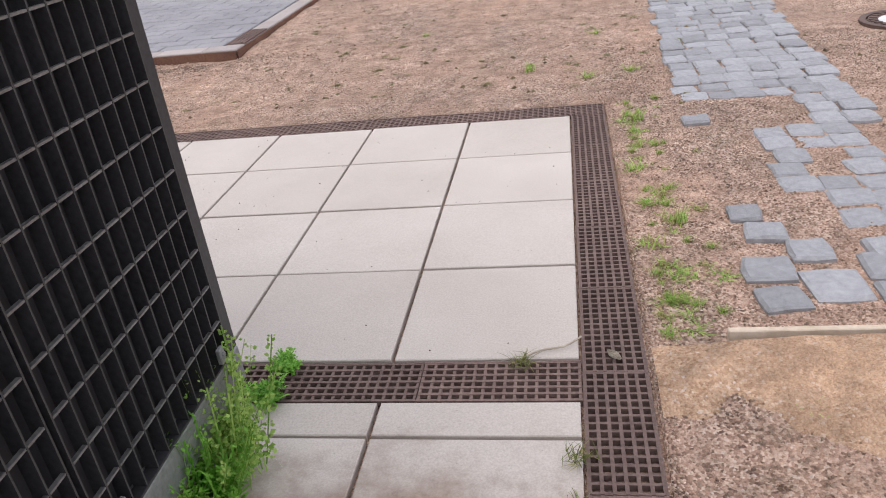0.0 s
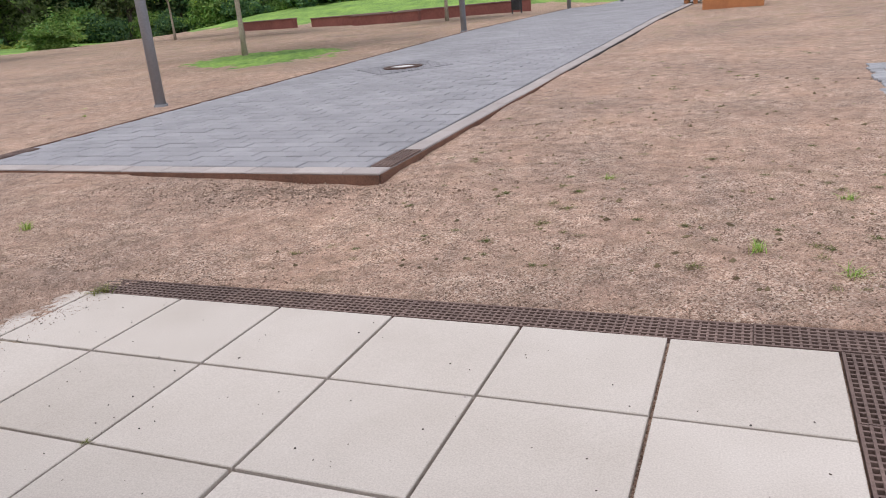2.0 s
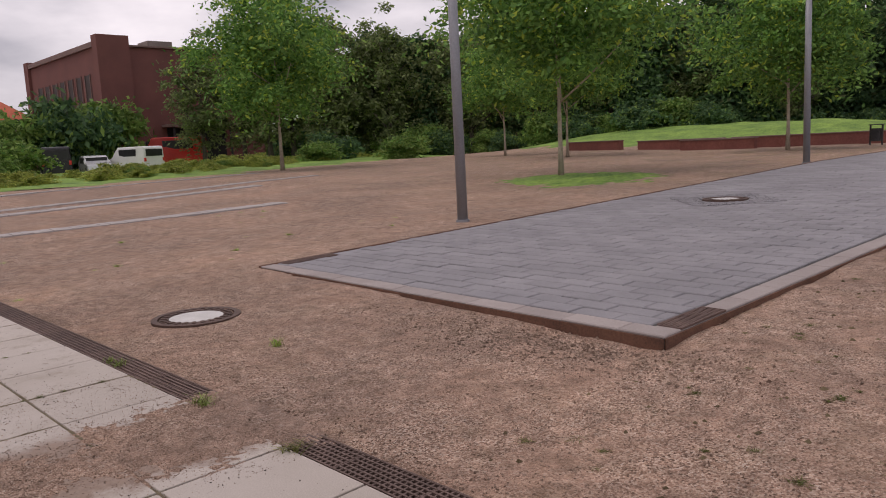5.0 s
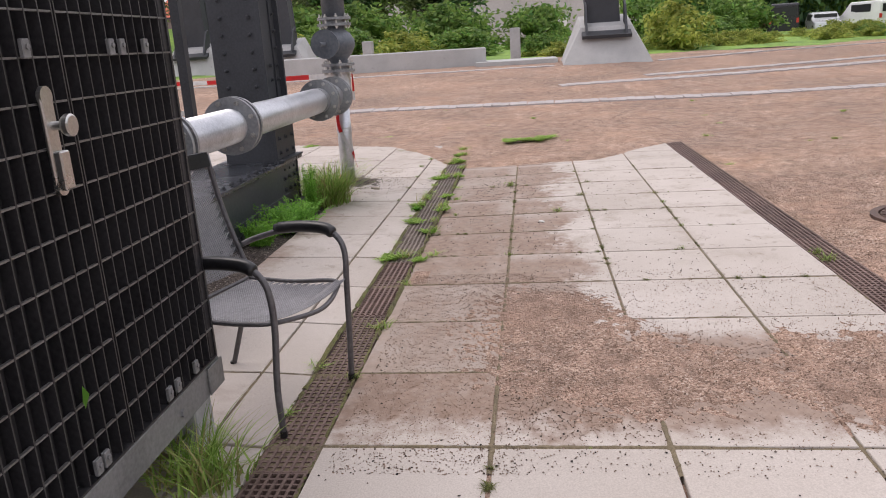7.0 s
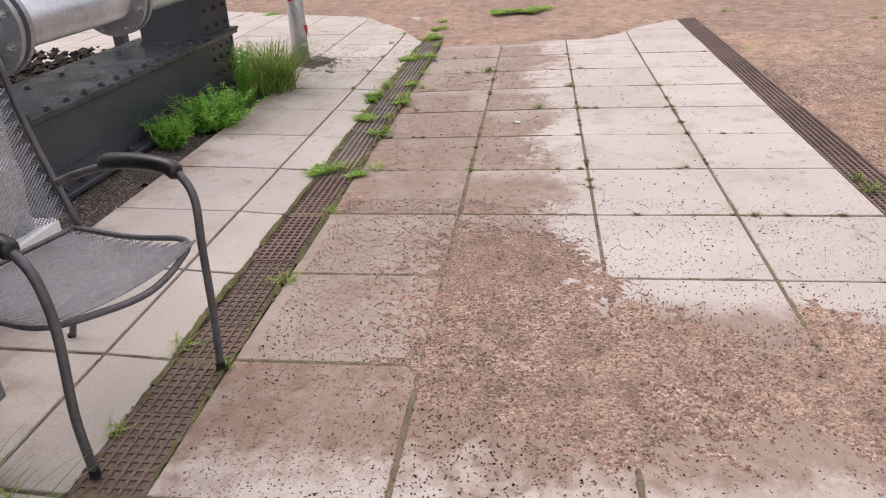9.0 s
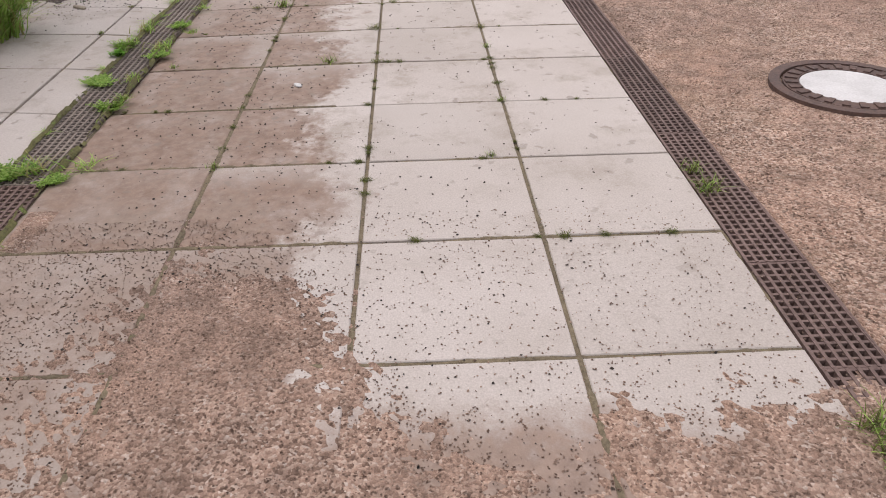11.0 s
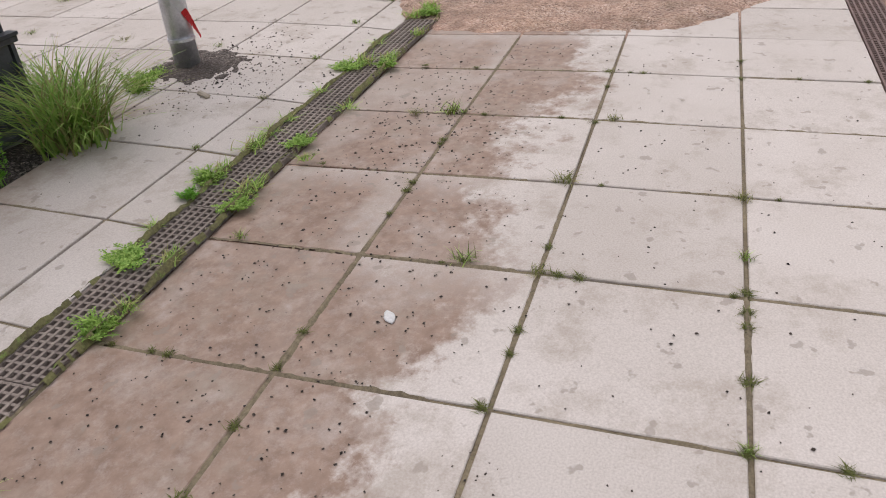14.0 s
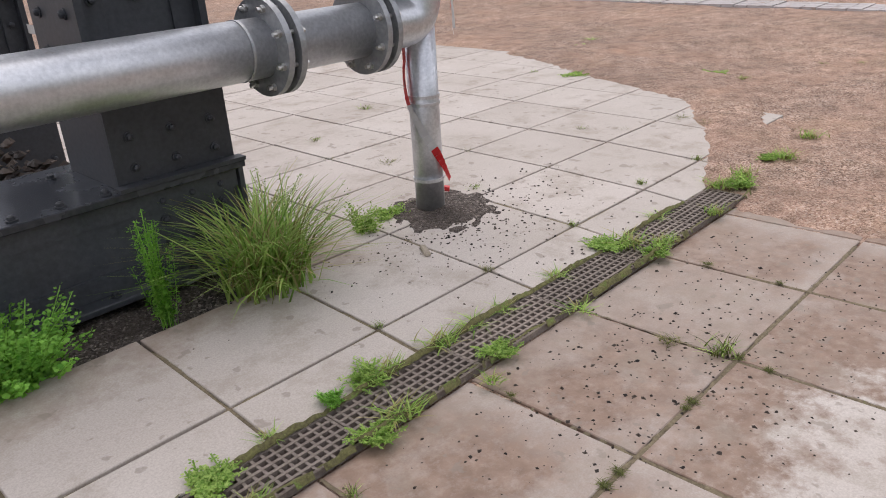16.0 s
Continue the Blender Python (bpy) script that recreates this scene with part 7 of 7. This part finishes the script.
# ---- loose stones ----
def stones(name, n, place, s0, s1, material, label, seed=9):
    rng = random.Random(seed)
    verts, faces = [], []
    for _ in range(n):
        q = place(rng)
        if q is None:
            continue
        x, y, z = q
        s = rng.uniform(s0, s1) * rng.uniform(0.6, 1.0)
        a = rng.uniform(0, 3.14)
        ca, sa = math.cos(a), math.sin(a)
        k = len(verts)
        for px, py, pz in ((1, 0, 0.1), (0.2, 0.8, 0), (-0.9, 0.3, 0.05), (-0.3, -0.8, 0), (0.1, 0.1, 0.65), (0, 0, -0.5)):
            px, py, pz = px * rng.uniform(0.7, 1.2), py * rng.uniform(0.6, 1.1), pz * rng.uniform(0.6, 1.2)
            verts.append((x + (px * ca - py * sa) * s, y + (px * sa + py * ca) * s, z + pz * s))
        for i in range(4):
            faces += [(k + i, k + (i + 1) % 4, k + 4), (k + (i + 1) % 4, k + i, k + 5)]
    ob = from_arrays(name, verts, faces, material)
    return tagged(ob, label, "stones", kind="stuff")


def scatter():
    def gz(x, y):
        return float(ground_height(np.array(x), np.array(y)))

    def on_gravel(r):
        x, y = (r.uniform(0.3, 2.4), r.uniform(0.8, 6.0)) if r.random() < 0.45 else (r.uniform(-8.5, 1.0), 4.62 + 4.4 * r.random() ** 1.5)
        if PAVE[0] < x < PAVE[1] and y > PAVE[2] or abs(x - 0.18) < 0.12 and y < 4.6:
            return None
        return x, y, gz(x, y)

    def on_spill(r):
        x, y = r.uniform(-5.6, -3.4), r.uniform(2.0, 4.5)
        h = float(spill_height(np.array(x), np.array(y)))
        if h < -0.006 and r.random() < 0.75:
            return None
        return x, y, max(h, 0.0) + 0.001

    def on_west(r):
        x, y = r.uniform(-13.0, -9.2), r.uniform(0.5, 4.4)
        h = float(west_height(np.array(x), np.array(y)))
        return (x, y, h) if h > 0 else None

    def on_slabs(r):
        x, y = r.uniform(-9.5, -3.4), r.gauss(3.0, 0.8)
        if not 1.98 < y < 4.36:
            return None
        d = 1.0 if y < 2.9 else (0.55 if x > -6.5 else 0.2)
        return (x, y, float(slab_z(x, y)) + 0.001) if r.random() < d else None

    def cluster(r):
        x, y = r.gauss(-8.25, 0.35), r.gauss(2.4, 0.22)
        return (x, y, float(slab_z(x, y)) + 0.001) if 1.97 < y < 3.1 else None

    def on_east_slabs(r):
        x, y = r.uniform(-3.6, 0.05), r.uniform(1.98, 4.36)
        return (x, y, 0.001) if r.random() < 0.15 + 0.85 * min(1, -x / 3.6) ** 2 else None

    def by_corner(r):
        x, y = r.gauss(-3.7, 0.8), 6.55 + r.gauss(0, 0.28)
        return (x, y, gz(x, y)) if y < 6.98 or x > -2.9 else None

    def by_pipe(r):
        x, y = r.gauss(-8.75, 0.4), r.gauss(1.15, 0.3)
        return (x, y, float(slab_z(x, y)) + 0.001) if y > 0.7 else None

    def bed(r):
        x, y = r.uniform(-8.1, -4.0), r.uniform(0.55, 0.89)
        return x, y, gz(x, y)
    stones("gravel_stones", 75000, on_gravel, 0.003, 0.011, M_PEBBLE, "loose small stones on the gravel")
    def clods(r):
        x, y = r.uniform(-3.0, 2.8), 4.9 + 6.5 * r.random() ** 1.2
        if PAVE[0] < x < PAVE[1] and y > PAVE[2]:
            return None
        return x, y, gz(x, y)
    stones("gravel_clods", 420, clods, 0.012, 0.034, M_CLOD, "small dark mossy clods on the gravel", 21)
    stones("spilled_stones", 26000, on_spill, 0.0025, 0.006, M_WASHED, "loose small stones washed over the slabs")
    stones("drift_stones", 6000, on_west, 0.003, 0.008, M_PEBBLE, "loose small stones over the outer slabs")
    stones("corner_stones", 2200, by_corner, 0.006, 0.022, M_PEBBLE, "coarser stones before the corner of the path")
    stones("soil_crumbs", 4200, on_slabs, 0.003, 0.008, M_CRUMB, "dark crumbs scattered on the slabs")
    stones("crumb_cluster", 260, cluster, 0.005, 0.013, M_CRUMB, "cluster of dark crumbs on the silty slabs")
    stones("slab_grit", 520, on_east_slabs, 0.003, 0.007, M_CRUMB, "sparse dark grit on the slabs")
    stones("pipe_foot_crumbs", 700, by_pipe, 0.004, 0.012, M_CRUMB, "dark crumbs around the pipe foot")
    stones("bed_chippings", 9000, bed, 0.006, 0.014, M_CRUMB, "dark grey chippings beside the steel beam")
    stones("rubble", 4000, lambda r: (r.uniform(-7.5, -5.0), r.uniform(-0.95, -0.08), r.uniform(0.0, 0.44)), 0.025, 0.06, M_CRUMB, "dark rubble behind the beam")
    patch_sheet("chipping_bed", -8.15, -3.6, 0.0, 1.5, 0.03, lambda x, y: 0.004 + near_noise(x, y) * 1.2 + 0.02 * np.clip((0.82 + 0.06 * np.clip((x + 5.7) / 1.2, 0, 1) - y + (vnoise(x, y, 9.0) - 0.5) * 0.16) * 4, -1, 1) + (vnoise(x, y, 26.0) - 0.5) * 0.014, M_DARKGRAVEL, "dark grey chippings beside the steel beam", "gravel", -0.02)
    patch_sheet("sand_drift", 0.3, 2.6, 1.45, 2.04, 0.03, lambda x, y: land(x, y) + 0.012 + 0.03 * np.clip((x - 0.5) * 2, -1, 1) - 0.10 * np.abs(y - 1.86 + (vnoise(x, y, 3.0) - 0.5) * 0.2) + (vnoise(x, y, 12.0) - 0.5) * 0.012, M_SAND, "drift of orange sand beside the lath", "sand", -0.03)
    patch_sheet("pipe_foot_chippings", -9.25, -8.35, 0.5, 1.25, 0.03, lambda x, y: 0.044 - 0.09 * np.maximum(0, np.hypot(x + 8.86, (y - 0.84) * 1.1) - 0.06) + (vnoise(x, y, 30) - 0.5) * 0.016, M_DARKGRAVEL, "dark chippings around the pipe foot", "gravel")
    chip = thing("wood_chip", "brown piece of wood on the slab", "wood", (-8.42, 1.18, 0.02), turn=60)
    part("chip", boxed(-0.05, 0.05, -0.014, 0.014, 0, 0.02, 0.006), M_BARK, chip)
    peb = thing("white_stone", "flat pale stone lying on a slab", "stone", (-6.93, 2.78, -0.006), turn=25)
    bm = bmesh.new()
    bmesh.ops.create_icosphere(bm, subdivisions=2, radius=1)
    for v in bm.verts:
        v.co = Vector((v.co.x * 0.032 + 0.006 * math.sin(v.co.y * 3), v.co.y * 0.018, max(v.co.z, -0.3) * 0.007 + 0.002))
    part("stone", bm, M_LID, peb, smooth=True)
    twig = thing("twig", "dry twig lying on the grating", "twig", (-0.02, 1.98, 0.004), turn=25)
    part("stick", tube(bmesh.new(), arc([(-0.1, 0, 0), (-0.03, 0.01, 0.006), (0.05, -0.006, 0.008), (0.12, 0.01, 0.014)], 3), 0.0035, 6), M_BARK, twig)
    leaf = thing("fallen_leaf", "dry brown leaf on the east drain", "leaf", (0.2, 1.93, 0.004), turn=130)
    leaf.scale = (0.6, 0.6, 0.6)
    bm = bmesh.new()
    prev = None
    for i in range(6):
        t = i / 5
        w = 0.028 * math.sin(math.pi * min(1, t * 0.9 + 0.08))
        cur = [bm.verts.new((t * 0.1, -w, 0.012 * t + 0.004)), bm.verts.new((t * 0.1, 0, 0.003 * t)), bm.verts.new((t * 0.1, w, 0.010 * t + 0.004))]
        if prev:
            bm.faces.new((prev[0], cur[0], cur[1], prev[1]))
            bm.faces.new((prev[1], cur[1], cur[2], prev[2]))
        prev = cur
    bmesh.ops.solidify(bm, geom=bm.faces[:], thickness=0.0012)
    part("blade", bm, M_BARK, leaf)
    rag = thing("red_tape_scrap", "crumpled red tape on the ground by the pipe", "tape", (-8.96, 0.72, 0.034))
    part("scrap", tube(bmesh.new(), arc([(-0.08, 0.02, 0.015), (-0.02, -0.03, 0.03), (0.04, 0.02, 0.028), (0.1, -0.01, 0.016)], 4), 0.016, 6), M_TAPERED, rag)
    lf = thing("green_leaf", "bright green leaf stuck in the door grating", "leaf", (-2.855, 1.583, 0.555))
    bm = bmesh.new()
    v = [bm.verts.new(p) for p in ((0, 0, -0.03), (0.018, 0.008, 0.0), (0.002, 0.004, 0.035), (-0.017, 0.006, 0.004))]
    bm.faces.new(v)
    bmesh.ops.solidify(bm, geom=bm.faces[:], thickness=0.001)
    part("blade", bm, M_WEED, lf)


paved_path()
cabinet()
garden_chair()
steel_beam()
steel_column(-7.93, 0.555, "steel_column", "tall black riveted steel column standing on the beam")
steel_column(-7.88, -1.32, "steel_column", "black riveted steel column behind the pipe", 0.0, 0.36, 0.36)
pipework()
blower()
lamp_posts()
square_furniture()
brick_hall()
long_house()
vehicles()
trees()
plants()
manholes()
stone_strips()
scatter()
cobbles()
drains()
slabs()
